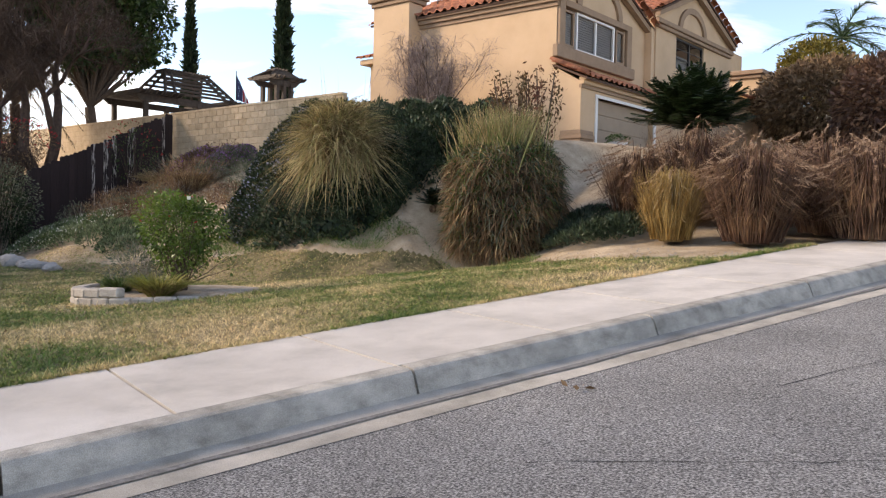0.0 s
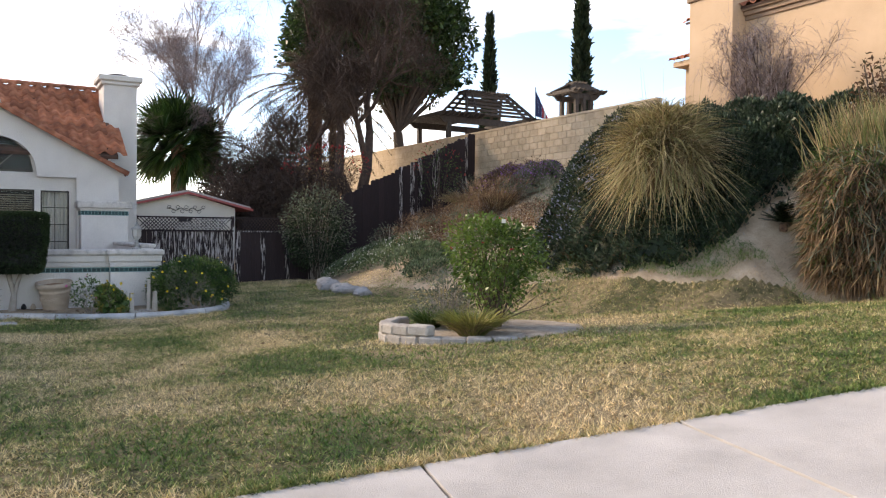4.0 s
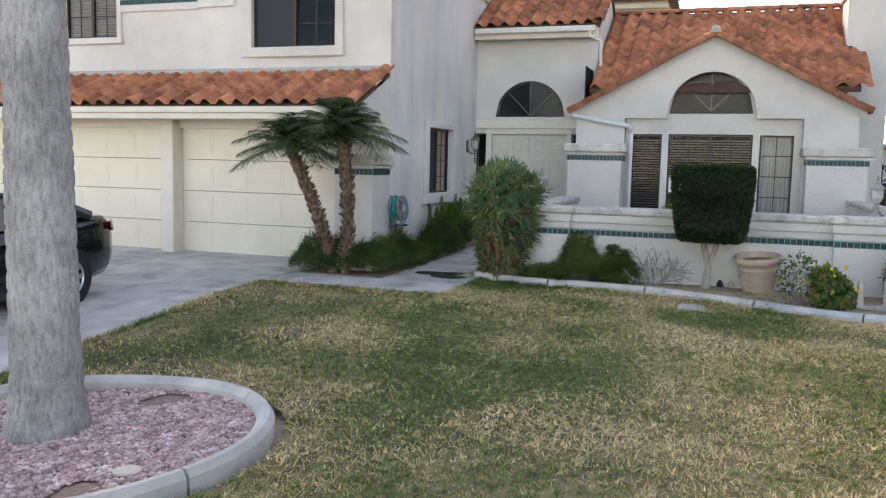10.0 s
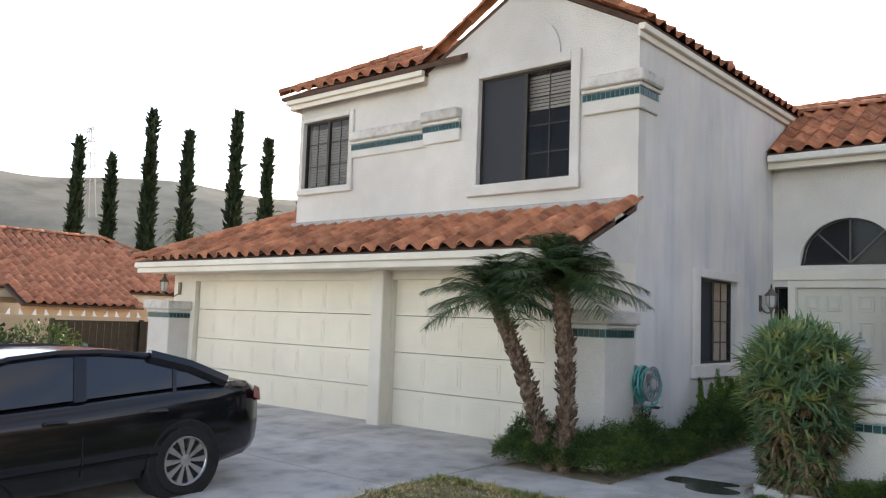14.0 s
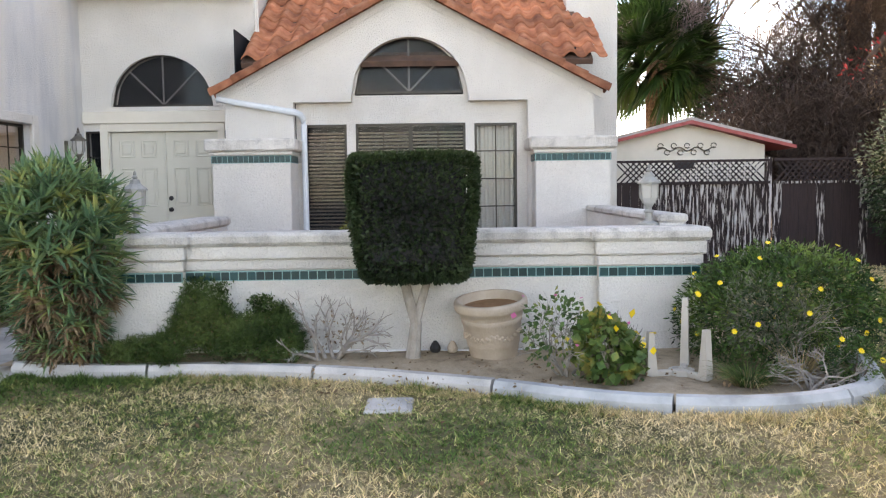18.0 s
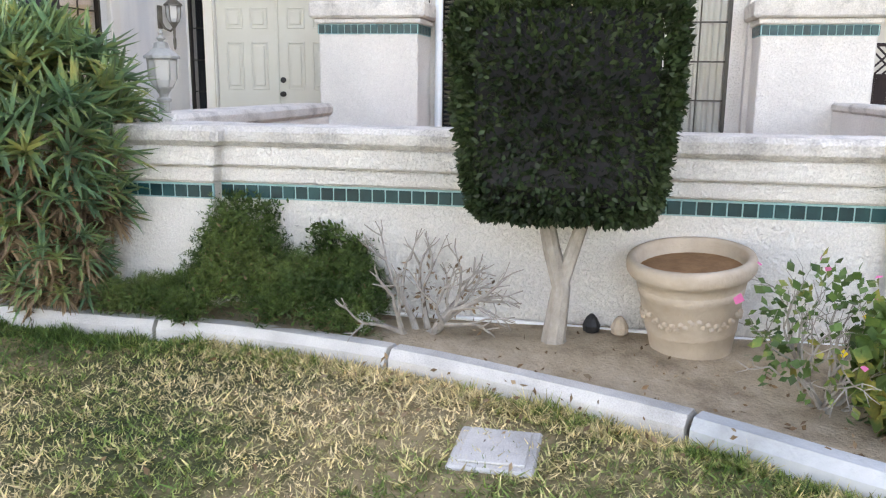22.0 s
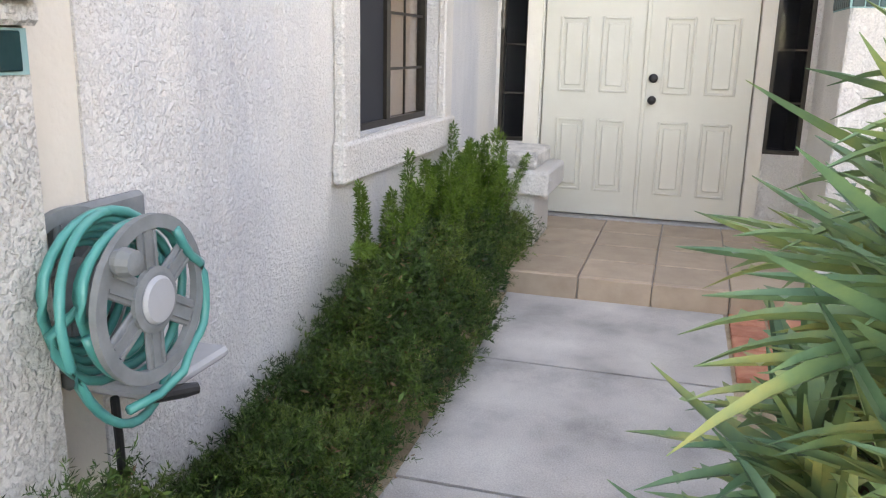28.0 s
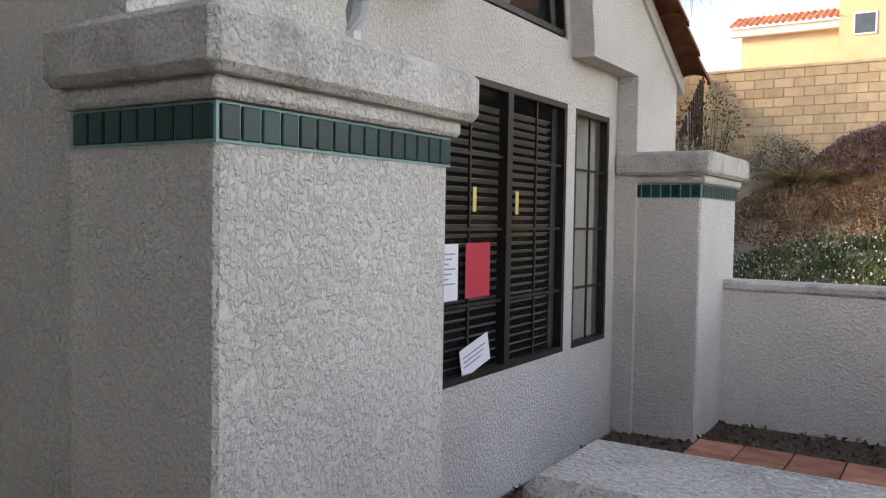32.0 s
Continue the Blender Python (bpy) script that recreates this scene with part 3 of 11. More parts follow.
# ---- street ----
def street_strip(name, s_list, profile, mat, label, category):
    """profile: (n, dz) pairs across the street, dz from the top of the pavement at the kerb."""
    m = Mesh()
    for s in s_list:
        for n, z in profile:
            x, y = street_xy(s, n)
            m.v.append((x, y, z(s)))
    k = len(profile)
    for i in range(len(s_list) - 1):
        for j in range(k - 1):
            m.f.append((i * k + j, (i + 1) * k + j, (i + 1) * k + j + 1, i * k + j + 1))
    return structure(name, m, mat, label, category)


kt = lambda s: walk_z(s, 1.6)
s_road = list(range(-80, 61, 4))
ROAD_PROFILE = [(2.05, lambda s: kt(s) - 0.185)] + [(n, (lambda n: lambda s: kt(s) - 0.185 + 0.02 * min(n - 2.4, 9.5 - n))(n)) for n in (3.5, 5, 6.5, 8, 9.5)]
street_strip("road", s_road, ROAD_PROFILE, ASPHALT, "worn grey asphalt road with cracks", "road")
street_strip("gutter", s_road, [(1.66, lambda s: kt(s) - 0.155), (1.78, lambda s: kt(s) - 0.165), (2.06, lambda s: kt(s) - 0.181)], GUTTER, "pale concrete gutter beside the kerb", "gutter")
street_strip("far_pavement", s_road, [(9.5, lambda s: kt(s) - 0.18), (9.52, lambda s: kt(s) - 0.02), (40, lambda s: kt(s) + 0.3)], SIDEWALK, "far side of the road", "pavement")
pavement = thing("pavement", "pale concrete pavement slabs with a weathered kerb", "pavement", kind="structure")
JOINT = 1.50
for i in range(-9, 24):
    s0, s1 = i * JOINT + 0.012, (i + 1) * JOINT - 0.012
    m = Mesh()
    vs = []
    for z_off in (0, -0.11):
        for s, n in ((s0, 0.0), (s1, 0.0), (s1, 1.44), (s0, 1.44)):
            x, y = street_xy(s, n)
            vs.append((x, y, walk_z(s, n) + z_off))
    m.add(vs, [(0, 1, 2, 3), (7, 6, 5, 4), (0, 4, 5, 1), (1, 5, 6, 2), (2, 6, 7, 3), (3, 7, 4, 0)])
    part("slab", m, SIDEWALK, pavement)
for i in range(-6, 14):
    s0, s1 = 1.53 + (i - 1) * 2.44 + 0.01, 1.53 + i * 2.44 - 0.01
    m = Mesh()
    prof = [(1.446, 0), (1.56, 0.0), (1.595, -0.010), (1.62, -0.04), (1.69, -0.20), (1.446, -0.20)]
    vs = []
    for s in (s0, s1):
        for n, dz in prof:
            x, y = street_xy(s, n)
            vs.append((x, y, walk_z(s, min(n, 1.6)) + dz))
    k = len(prof)
    m.add(vs, [(j, (j + 1) % k, (j + 1) % k + k, j + k) for j in range(k)] + [tuple(range(k))[::-1], tuple(range(k, 2 * k))])
    part("kerb_stone", m, KERB, pavement)

# ---- driveway and front walk ----
drive = thing("driveway", "grey concrete driveway slabs in front of the garage", "driveway", kind="structure")


def flat_slab(pts, thick=0.1, dz=0.0, zf=ground_z):
    vs = [(x, y, zf(x, y) + dz) for x, y in pts] + [(x, y, zf(x, y) + dz - thick) for x, y in pts]
    n = len(pts)
    return Mesh().add(vs, [tuple(range(n)), tuple(range(n, 2 * n))[::-1]] + [(i, (i + 1) % n, (i + 1) % n + n, i + n) for i in range(n)])


for y0, y1 in ((-7.6, None), (-10.9, -7.62), (-14.2, -10.92)):
    for x0, x1 in ((-17.45, -14.4), (-14.38, -11.4), (-11.38, -8.2), (-8.18, -4.9)):
        if y1 is None:
            pts = [(x0, y0), (x1, y0), (x1, drive_edge(x1)), (x0, drive_edge(x0))]
        else:
            pts = [(x0, y0), (x1, y0), (x1, y1), (x0, y1)]
        part("slab", flat_slab(pts, 0.12, 0, drive_z), CONCRETE, drive)
front_walk = thing("front_walk", "grey concrete walk to the entrance with a wet patch", "path", kind="structure")
WZ = lambda x, y: -0.44 + 0.035 * max(0, -17.2 - x) / 1.0 * 0.35
for pts in ([(-15.4, -2.15), (-15.2, -2.25), (-15.2, -4.88), (-16.12, -4.88), (-16.12, -2.15)], [(-16.14, -2.18), (-16.14, -3.45), (-17.35, -3.48), (-17.35, -2.2)],
            [(-17.37, -2.2), (-17.37, -3.48), (-18.62, -3.44), (-18.62, -2.2)], [(-18.64, -2.2), (-18.64, -3.44), (-19.86, -3.47), (-19.86, -2.19)],
            [(-19.88, -2.19), (-19.88, -3.47), (-21.05, -3.53), (-21.05, -2.2)]):
    part("slab", flat_slab(pts, 0.1, 0, WZ), CONCRETE, front_walk)
WET = material("wet_concrete", [(0.045, 0.045, 0.042), (0.09, 0.09, 0.085)], 5.0, 0.12, 0.05, 40, spec=0.6)
pud = Mesh()
ring = []
for k in range(40):
    a = 2 * math.pi * k / 40
    r = 0.36 * (1 + 0.35 * math.sin(2 * a + 0.7) + 0.22 * math.sin(3 * a) + 0.12 * math.sin(5 * a + 1))
    px, py = -16.93 + 0.75 * r * math.cos(a), -2.78 + 1.3 * r * math.sin(a)
    ring.append((px, min(-2.24, py), WZ(px, py) + 0.004))
pud.add(ring, [tuple(range(40))])
tagged(part("puddle", pud, WET), "dark shallow puddle on the concrete walk", "puddle")

# porch of large tiles
porch = thing("porch", "beige tiled porch step before the front door", "porch", kind="structure")
part("base", Mesh().box(-22.95, -21.03, -4.08, -1.36, -0.6, -0.262), MORTAR, porch)
for i in range(4):
    y1 = -1.72 - i * 0.455
    for j in range(4):
        x0 = -21.02 - j * 0.46
        part("tile", Mesh().box(x0 - 0.45, x0, max(-4.06, y1 - 0.447) if i < 3 else -3.99, y1, -0.27, -0.245, bevel=0.006), PORCH_TILE, porch)
    part("tile", Mesh().box(-21.02, -21.0, max(-4.06, y1 - 0.447), y1, -0.40, -0.25, bevel=0.004), PORCH_TILE, porch)

# ---- house ----
HX = {"gable": -21.69, "win": -21.83, "entry": -22.90, "up": -17.90, "gar": -17.35}


def grid_wall(m, axis, a, b, t0, t1, z0, z1, holes):
    """A wall with rectangular holes (t0, t1, z0, z1), as blocks round them."""
    ts = sorted({t0, t1, *[h[0] for h in holes], *[h[1] for h in holes]})
    for ta, tb in zip(ts[:-1], ts[1:]):
        mid = (ta + tb) / 2
        cuts = sorted((h[2], h[3]) for h in holes if h[0] < mid < h[1])
        z = z0
        for c0, c1 in cuts + [(z1, z1)]:
            if c0 > z + 1e-4:
                if axis == "x":
                    m.box(a, b, ta, tb, z, c0)
                else:
                    m.box(ta, tb, a, b, z, c0)
            z = max(z, c1)
    return m


GB = -0.75  # underside of the walls
APEX_Y, APEX_Z, PITCH = 0.96, 3.70, 0.535


def gable_top(y):
    return APEX_Z - PITCH * abs(y - APEX_Y)


def arch(y, c, r, z):
    return z + math.sqrt(max(0, r * r - (y - c) ** 2))


front = Mesh()
arc = [0.14 + 1.64 * i / 24 for i in range(25)]
front.strips([-1.61, -0.66], lambda y: GB, gable_top, "x", -21.84, HX["gable"])
front.strips([2.602, 3.52], lambda y: GB, gable_top, "x", -21.84, HX["gable"])
front.strips([-0.66, 0.14], lambda y: 2.24, gable_top, "x", -21.84, HX["gable"])
front.strips([1.78, 2.602], lambda y: 2.24, gable_top, "x", -21.84, HX["gable"])
front.strips(sorted(arc + [APEX_Y]), lambda y: arch(y, 0.96, 0.82, 2.30), gable_top, "x", -21.84, HX["gable"])
structure("wall_gable_front", front, STUCCO, "off-white stucco gable wall with an arched recess", "wall")
rec = Mesh()
grid_wall(rec, "x", -21.95, HX["win"] - 0.012, -0.65, 2.61, GB, 2.34, [(-0.541, 0.058, 0.37, 1.94), (0.184, 1.735, 0.37, 1.945), (1.86, 2.46, 0.37, 1.935)])
arc2 = [0.178 + 1.534 * i / 24 for i in range(25)]
rec.strips([0.05, 0.178], lambda y: 2.34, lambda y: 3.3, "x", -21.95, HX["win"] - 0.012)
rec.strips([1.712, 1.86], lambda y: 2.34, lambda y: 3.3, "x", -21.95, HX["win"] - 0.012)
rec.strips(arc2, lambda y: arch(y, 0.945, 0.767, 2.36), lambda y: 3.3, "x", -21.95, HX["win"] - 0.012)
structure("wall_window", rec, STUCCO, "off-white stucco wall round the front windows", "wall")
low = Mesh()
low.box(-28.5, -21.86, 3.36, 3.51, GB, 2.40)             # side wall under the roof
low.box(-28.5, -28.3, -11.0, 3.36, GB, 2.4)
structure("wall_side_north", low, STUCCO, "off-white stucco side wall", "wall")
# added backing; the room's shade is put into its near-black colour
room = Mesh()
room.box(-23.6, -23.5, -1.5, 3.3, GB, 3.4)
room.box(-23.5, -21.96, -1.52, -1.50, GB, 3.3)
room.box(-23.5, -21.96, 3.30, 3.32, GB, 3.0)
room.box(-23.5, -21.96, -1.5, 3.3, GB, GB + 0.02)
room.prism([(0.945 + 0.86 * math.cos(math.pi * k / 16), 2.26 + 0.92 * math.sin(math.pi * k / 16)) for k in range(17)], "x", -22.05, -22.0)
structure("wall_inner_room", room, SHADE_BLACK, "added near-black walls, painted as the shade behind the windows", "wall")

# entry wall
ent = Mesh()
grid_wall(ent, "x", -23.1, HX["entry"], -4.09, -1.55, GB, 2.33, [(-3.70, -2.035, -0.30, 1.95), (-4.06, -3.816, 0.37, 1.965), (-1.925, -1.653, 0.37, 1.965)])
arc3 = [-3.64 + 1.555 * i / 24 for i in range(25)]
ent.strips([-4.09, -3.64], lambda y: 2.33, lambda y: 4.3, "x", -23.1, HX["entry"])
ent.strips([-2.085, -1.42], lambda y: 2.33, lambda y: 4.3, "x", -23.1, HX["entry"])
ent.strips(arc3, lambda y: arch(y, -2.8625, 0.7775, 2.33), lambda y: 4.3, "x", -23.1, HX["entry"])
ent.strips([-24.3, -23.1], lambda x: 2.2, lambda x: 4.3 + 0.60 * (-22.9 - x) if x < -22.9 else 4.3, "y", -1.55, -1.40)
ent.strips([-25.7, -24.3], lambda x: 2.2, lambda x: 5.14 - 0.6 * (-24.3 - x), "y", -1.55, -1.40)
ent.box(-23.1, -21.84, -1.61, -1.40, GB, 2.3)
structure("wall_entry", ent, STUCCO, "off-white stucco entrance wall with an arched window", "wall")
lint = Mesh().box(-22.9, -22.84, -4.08, -1.56, 2.075, 2.26, bevel=0.01)
lint.box(-22.9, -22.865, -3.83, -3.71, -0.27, 2.07).box(-22.9, -22.865, -2.03, -1.93, -0.27, 2.07).box(-22.9, -22.866, -3.709, -2.031, 1.955, 2.07)
structure("trim_entry", lint, TRIM, "cream lintel and door surround", "trim")
# added closure that keeps out sky; hall shade painted near-black
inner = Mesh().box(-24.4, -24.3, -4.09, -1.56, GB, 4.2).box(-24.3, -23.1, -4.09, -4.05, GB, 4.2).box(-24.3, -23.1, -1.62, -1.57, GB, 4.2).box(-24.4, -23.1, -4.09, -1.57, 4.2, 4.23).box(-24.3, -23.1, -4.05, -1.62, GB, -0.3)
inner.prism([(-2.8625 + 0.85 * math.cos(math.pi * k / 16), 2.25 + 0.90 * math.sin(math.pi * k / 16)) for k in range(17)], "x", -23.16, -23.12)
structure("wall_inner_hall", inner, SHADE_BLACK, "added near-black walls, painted as the shade of the hall", "wall")

# garage block
side = Mesh()
grid_wall(side, "y", -4.28, -4.09, -22.9, -18.1, GB, 5.15, [(-21.2, -19.765, 0.69, 1.945)])
side.box(-18.1, -17.9, -4.28, -4.09, GB, 2.4)
side.box(-24.6, -22.9, -4.28, -4.1, 3.9, 5.15)
structure("wall_garage_side", side, STUCCO_STREAK, "white stucco side wall with grey rain streaks", "wall")
up = Mesh()
UPA_Y, UPA_Z = -5.95, 6.12
up_top = lambda y: UPA_Z - 0.535 * abs(y - UPA_Y)
grid_wall(up, "x", -18.1, HX["up"], -7.80, -4.09, 2.4, 5.10, [(-6.725, -5.107, 3.215, 4.835)])
up.strips([-7.80, UPA_Y, -4.09], lambda y: 5.10, up_top, "x", -18.1, HX["up"])
grid_wall(up, "x", -18.2, HX["up"] - 0.12, -11.1, -7.80, 2.4, 5.15, [(-10.95, -9.72, 3.5, 4.735)])
up.box(-24.6, -18.2, -11.1, -10.9, 2.4, 5.15)
structure("wall_garage_upper", up, STUCCO, "weathered off-white upper storey wall", "wall")
# unseen back and floor, coloured as the shade of the upper rooms
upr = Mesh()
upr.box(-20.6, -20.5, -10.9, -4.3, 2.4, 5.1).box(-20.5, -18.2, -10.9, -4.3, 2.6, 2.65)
structure("wall_inner_upper", upr, SHADE_BLACK, "added near-black backing, painted as shade behind the upper windows", "wall")
gar = Mesh()
grid_wall(gar, "x", -17.55, HX["gar"] + 0.06, -13.9, -4.30, GB, 2.15, [(-13.15, -8.10, GB, 1.78), (-7.82, -5.05, GB, 1.78)])
gar.box(-17.3, -17.1, -8.09, -7.83, GB, 1.95, bevel=0.015)
gar.box(-22.9, -17.4, -13.9, -13.7, GB, 2.6)
gar.box(-17.9, -17.35, -4.29, -4.10, GB, 2.60)
structure("wall_garage_front", gar, TRIM, "cream garage front with posts between the doors", "wall")


def cornice(name, parent_label, x_face, y0, y1, top, side_l=0.0, side_r=0.0, depth=0.3, base=GB, mat=STUCCO, tile_z=None, left=True, right=True, tiles=True, base_name="shaft"):
    """A stucco pier with a weathered cap, ledge and a band of small glazed tiles; it stands depth deep behind its face."""
    t = thing(name, parent_label, "pier", kind="structure")
    xb = x_face - depth
    part(base_name, Mesh().box(xb, x_face, y0, y1, base, top - 0.22, bevel=0.012), mat, t)
    part("ledge", Mesh().box(xb - (0 if depth > 0.2 else 0), x_face + 0.035, y0 - 0.035 * left, y1 + 0.035 * right, top - 0.22, top - 0.165, bevel=0.012), mat, t)
    part("cap", Mesh().box(xb - 0.0, x_face + 0.085, y0 - 0.085 * left, y1 + 0.085 * right, top - 0.165, top, bevel=0.022), STUCCO_CAP, t)
    if tiles:
        zt0, zt1 = top - 0.325, top - 0.225
        part("tile_bed", Mesh().box(xb + 0.02, x_face + 0.006, y0 - 0.006 * left, y1 + 0.006 * right, zt0, zt1), GROUT, t)
        n = max(1, round((y1 - y0) / 0.072))
        w = (y1 - y0) / n
        base_me = Mesh().box(-0.003, 0.008, -w / 2 + 0.004, w / 2 - 0.004, zt0 + 0.008, zt1 - 0.006, bevel=0.003).data("tile", GREEN_TILE)
        for i in range(n):
            o = part("tile", base_me, None, t)
            o.location = (x_face + 0.006, y0 + (i + 0.5) * w, 0)
        nd = max(1, round((depth - 0.04) / 0.072))
        wd = (depth - 0.04) / nd
        side_me = Mesh().box(-wd / 2 + 0.004, wd / 2 - 0.004, -0.003, 0.008, zt0 + 0.008, zt1 - 0.006, bevel=0.003).data("tile", GREEN_TILE)
        for on, yy, sg in ((left, y0 - 0.006, -1), (right, y1 + 0.006, 1)):
            if on:
                for i in range(nd):
                    o = part("tile", side_me, None, t)
                    o.matrix_basis = Matrix.Translation((x_face - (i + 0.5) * wd, yy, 0)) @ Matrix.Rotation(0 if sg > 0 else math.pi, 4, "Z")
    return t


cornice("pier_left", "off-white stucco pier beside the door with a teal tile band", -21.24, -1.69, -0.64, 1.72, depth=0.60)
cornice("pier_right", "off-white stucco pier by the windows with a teal tile band", -21.24, 2.65, 3.66, 1.70, depth=0.60)
cornice("garage_pier_right", "white stucco garage corner pier with a teal tile band", -16.85, -4.58, -3.93, 1.38, depth=0.72, left=True, right=True)
cornice("garage_pier_left", "white stucco garage end pier with a teal tile band", -16.85, -14.05, -13.3, 1.38, depth=0.5)
cornice("upper_pier_right", "stucco cornice with a teal tile band on the upper corner", -17.84, -4.90, -4.05, 4.52, depth=0.55, base=4.02, left=False, base_name="shaft")
cornice("upper_pier_middle", "stucco cornice with a teal tile band beside the upper window", -17.85, -7.84, -7.08, 4.46, depth=0.3, base=3.95, left=False, right=False)
cornice("upper_band_left", "long stucco cornice with a teal tile band", -17.98, -9.63, -7.86, 4.40, depth=0.15, base=3.95, left=False, right=False)

# added sheet behind the doors, its blackness painted as shade
structure("wall_inner_garage", Mesh().box(-17.62, -17.56, -13.6, -4.3, GB, 2.0), SHADE_BLACK, "added near-black backing, painted as shade behind the garage doors", "wall")
# window surrounds
sur = Mesh()
for (a, y0, y1, z0, z1, w, xx) in ((0, -6.725, -5.107, 3.215, 4.835, 0.15, HX["up"]), (1, -10.95, -9.72, 3.5, 4.735, 0.10, HX["up"] - 0.12)):
    sur.box(xx, xx + 0.05, y0 - w, y0, z0 - w, z1 + w, bevel=0.01).box(xx, xx + 0.05, y1, y1 + w, z0 - w, z1 + w, bevel=0.01)
    sur.box(xx, xx + 0.055, y0, y1, z1, z1 + w, bevel=0.01).box(xx, xx + 0.075, y0 - w - 0.02, y1 + w + 0.02, z0 - w - 0.02, z0, bevel=0.015)
pts = [-5.916 + 0.62 * math.cos(math.pi * k / 20) for k in range(21)][::-1]
sur.strips(pts, lambda y: 4.986, lambda y: arch(y, -5.916, 0.62, 5.0), "x", HX["up"] - 0.05, HX["up"] + 0.035)
structure("trim_upper_windows", sur, STUCCO, "raised stucco surrounds of the upper windows", "trim")
sur2 = Mesh()
for y0 in (-4.09,):
    sur2.box(-21.37, -21.2, y0, y0 + 0.055, 0.5, 2.07, bevel=0.01).box(-19.765, -19.56, y0, y0 + 0.055, 0.5, 2.07, bevel=0.01)
    sur2.box(-21.2, -19.765, y0, y0 + 0.055, 1.945, 2.07, bevel=0.01).box(-21.40, -19.53, y0, y0 + 0.075, 0.49, 0.69, bevel=0.015)
structure("trim_side_window", sur2, STUCCO, "raised stucco surround of the side window", "trim")
asur = Mesh()
for c, r, z, xf, d in ((-2.8625, 0.7775, 2.33, HX["entry"], 0.03),):
    ring_o = [(c + (r + 0.14) * math.cos(math.pi * k / 24), z + (r + 0.14) * math.sin(math.pi * k / 24)) for k in range(25)]
    ring_i = [(c + r * math.cos(math.pi * k / 24), z + r * math.sin(math.pi * k / 24)) for k in range(25)]
    for k in range(24):
        asur.prism([ring_i[k], ring_o[k], ring_o[k + 1], ring_i[k + 1]], "x", xf - 0.02, xf + d)
structure("trim_entry_arch", asur, STUCCO, "raised stucco arch over the door", "trim")

# garden wall round the court
court = thing("court_wall", "low off-white stucco garden wall with stepped mouldings and a teal tile band", "garden wall", kind="structure")


def court_run(axis, a, b, c0, c1, top, flip=1, tiles=True):
    """A piece of the garden wall: along axis from a to b, thickness c0 to c1, tile band on the c1 side."""
    def bx(p0, p1, q0, q1, z0, z1, bev=0.012):
        return Mesh().box(q0, q1, p0, p1, z0, z1, bevel=bev) if axis == "y" else Mesh().box(p0, p1, q0, q1, z0, z1, bevel=bev)
    part("wall_body", bx(a, b, c0, c1, -0.8, top - 0.11, 0.0), STUCCO, court)
    e = 0.02
    part("moulding", bx(a - e, b + e, c0 - 0.03, c1 + 0.035, top - 0.33, top - 0.235), STUCCO, court)
    part("moulding", bx(a - e * 2, b + e * 2, c0 - 0.055, c1 + 0.065, top - 0.232, top - 0.115), STUCCO, court)
    part("cap", bx(a - e * 4, b + e * 4, c0 - 0.09, c1 + 0.10, top - 0.115, top, 0.03), STUCCO_CAP, court)
    if tiles:
        z0, z1 = top - 0.425, top - 0.335
        part("tile_bed", bx(a - 0.004, b + 0.004, c1 - 0.01, c1 + 0.006, z0, z1, 0.0), GROUT, court)
        n = round((b - a) / 0.078)
        w = (b - a) / n
        me = (Mesh().box(0, 0.011, -w / 2 + 0.004, w / 2 - 0.004, z0 + 0.008, z1 - 0.012, bevel=0.003) if axis == "y"
              else Mesh().box(-w / 2 + 0.004, w / 2 - 0.004, 0, 0.011, z0 + 0.008, z1 - 0.012, bevel=0.003)).data("tile", GREEN_TILE)
        for i in range(n):
            o = part("tile", me, None, court)
            o.location = (c1 + 0.002, a + (i + 0.5) * w, 0) if axis == "y" else (a + (i + 0.5) * w, c1 + 0.002, 0)


CT = 0.672
court_run("y", -0.91, 2.72, -17.62, -17.40, CT - 0.004)
court_run("y", 2.72, 3.60, -17.60, -17.29, CT)
court_run("y", -1.95, -0.91, -17.60, -17.29, CT)
part("wall_body", Mesh().box(-23.3, -17.62, 3.34, 3.56, -0.8, CT + 0.02), STUCCO, court)
part("cap", Mesh().box(-23.3, -17.62, 3.325, 3.60, CT + 0.02, CT + 0.10, bevel=0.02), STUCCO_CAP, court)
court_run("x", -20.36, -17.62, -1.55, -1.36, 0.715, tiles=False)
band = Mesh().box(-20.372, -17.7, -1.562, -1.55, 0.29, 0.38).box(-20.372, -20.36, -1.55, -1.36, 0.29, 0.38)
part("tile_bed", band, GROUT, court)
me_t = Mesh().box(-0.034, 0.034, -0.008, 0.004, 0.298, 0.368, bevel=0.003).data("tile", GREEN_TILE)
for i in range(34):
    part("tile", me_t, None, court).location = (-20.32 + i * 0.078, -1.562, 0)
# floor of the court
structure("court_mulch", Mesh().box(-21.82, -17.6, -1.7, 3.35, -0.6, -0.33), MULCH, "dark bark mulch in the court", "mulch")
pav = thing("court_paving", "red clay pavers in the court", "paving", kind="structure")
for i in range(10):
    for j in range(11):
        x0, y0 = -21.2 + i * 0.31, -0.78 + j * 0.31
        part("paver", Mesh().box(x0, x0 + 0.30, y0, y0 + 0.30, -0.34, -0.29 + 0.004 * random.random(), bevel=0.006), CLAY_PAVER, pav)
for i in range(5):
    part("paver", Mesh().box(-21.02 + i * 0.21, -20.82 + i * 0.21, -2.17, -1.97, -0.44, -0.385, bevel=0.006), CLAY_PAVER, pav)
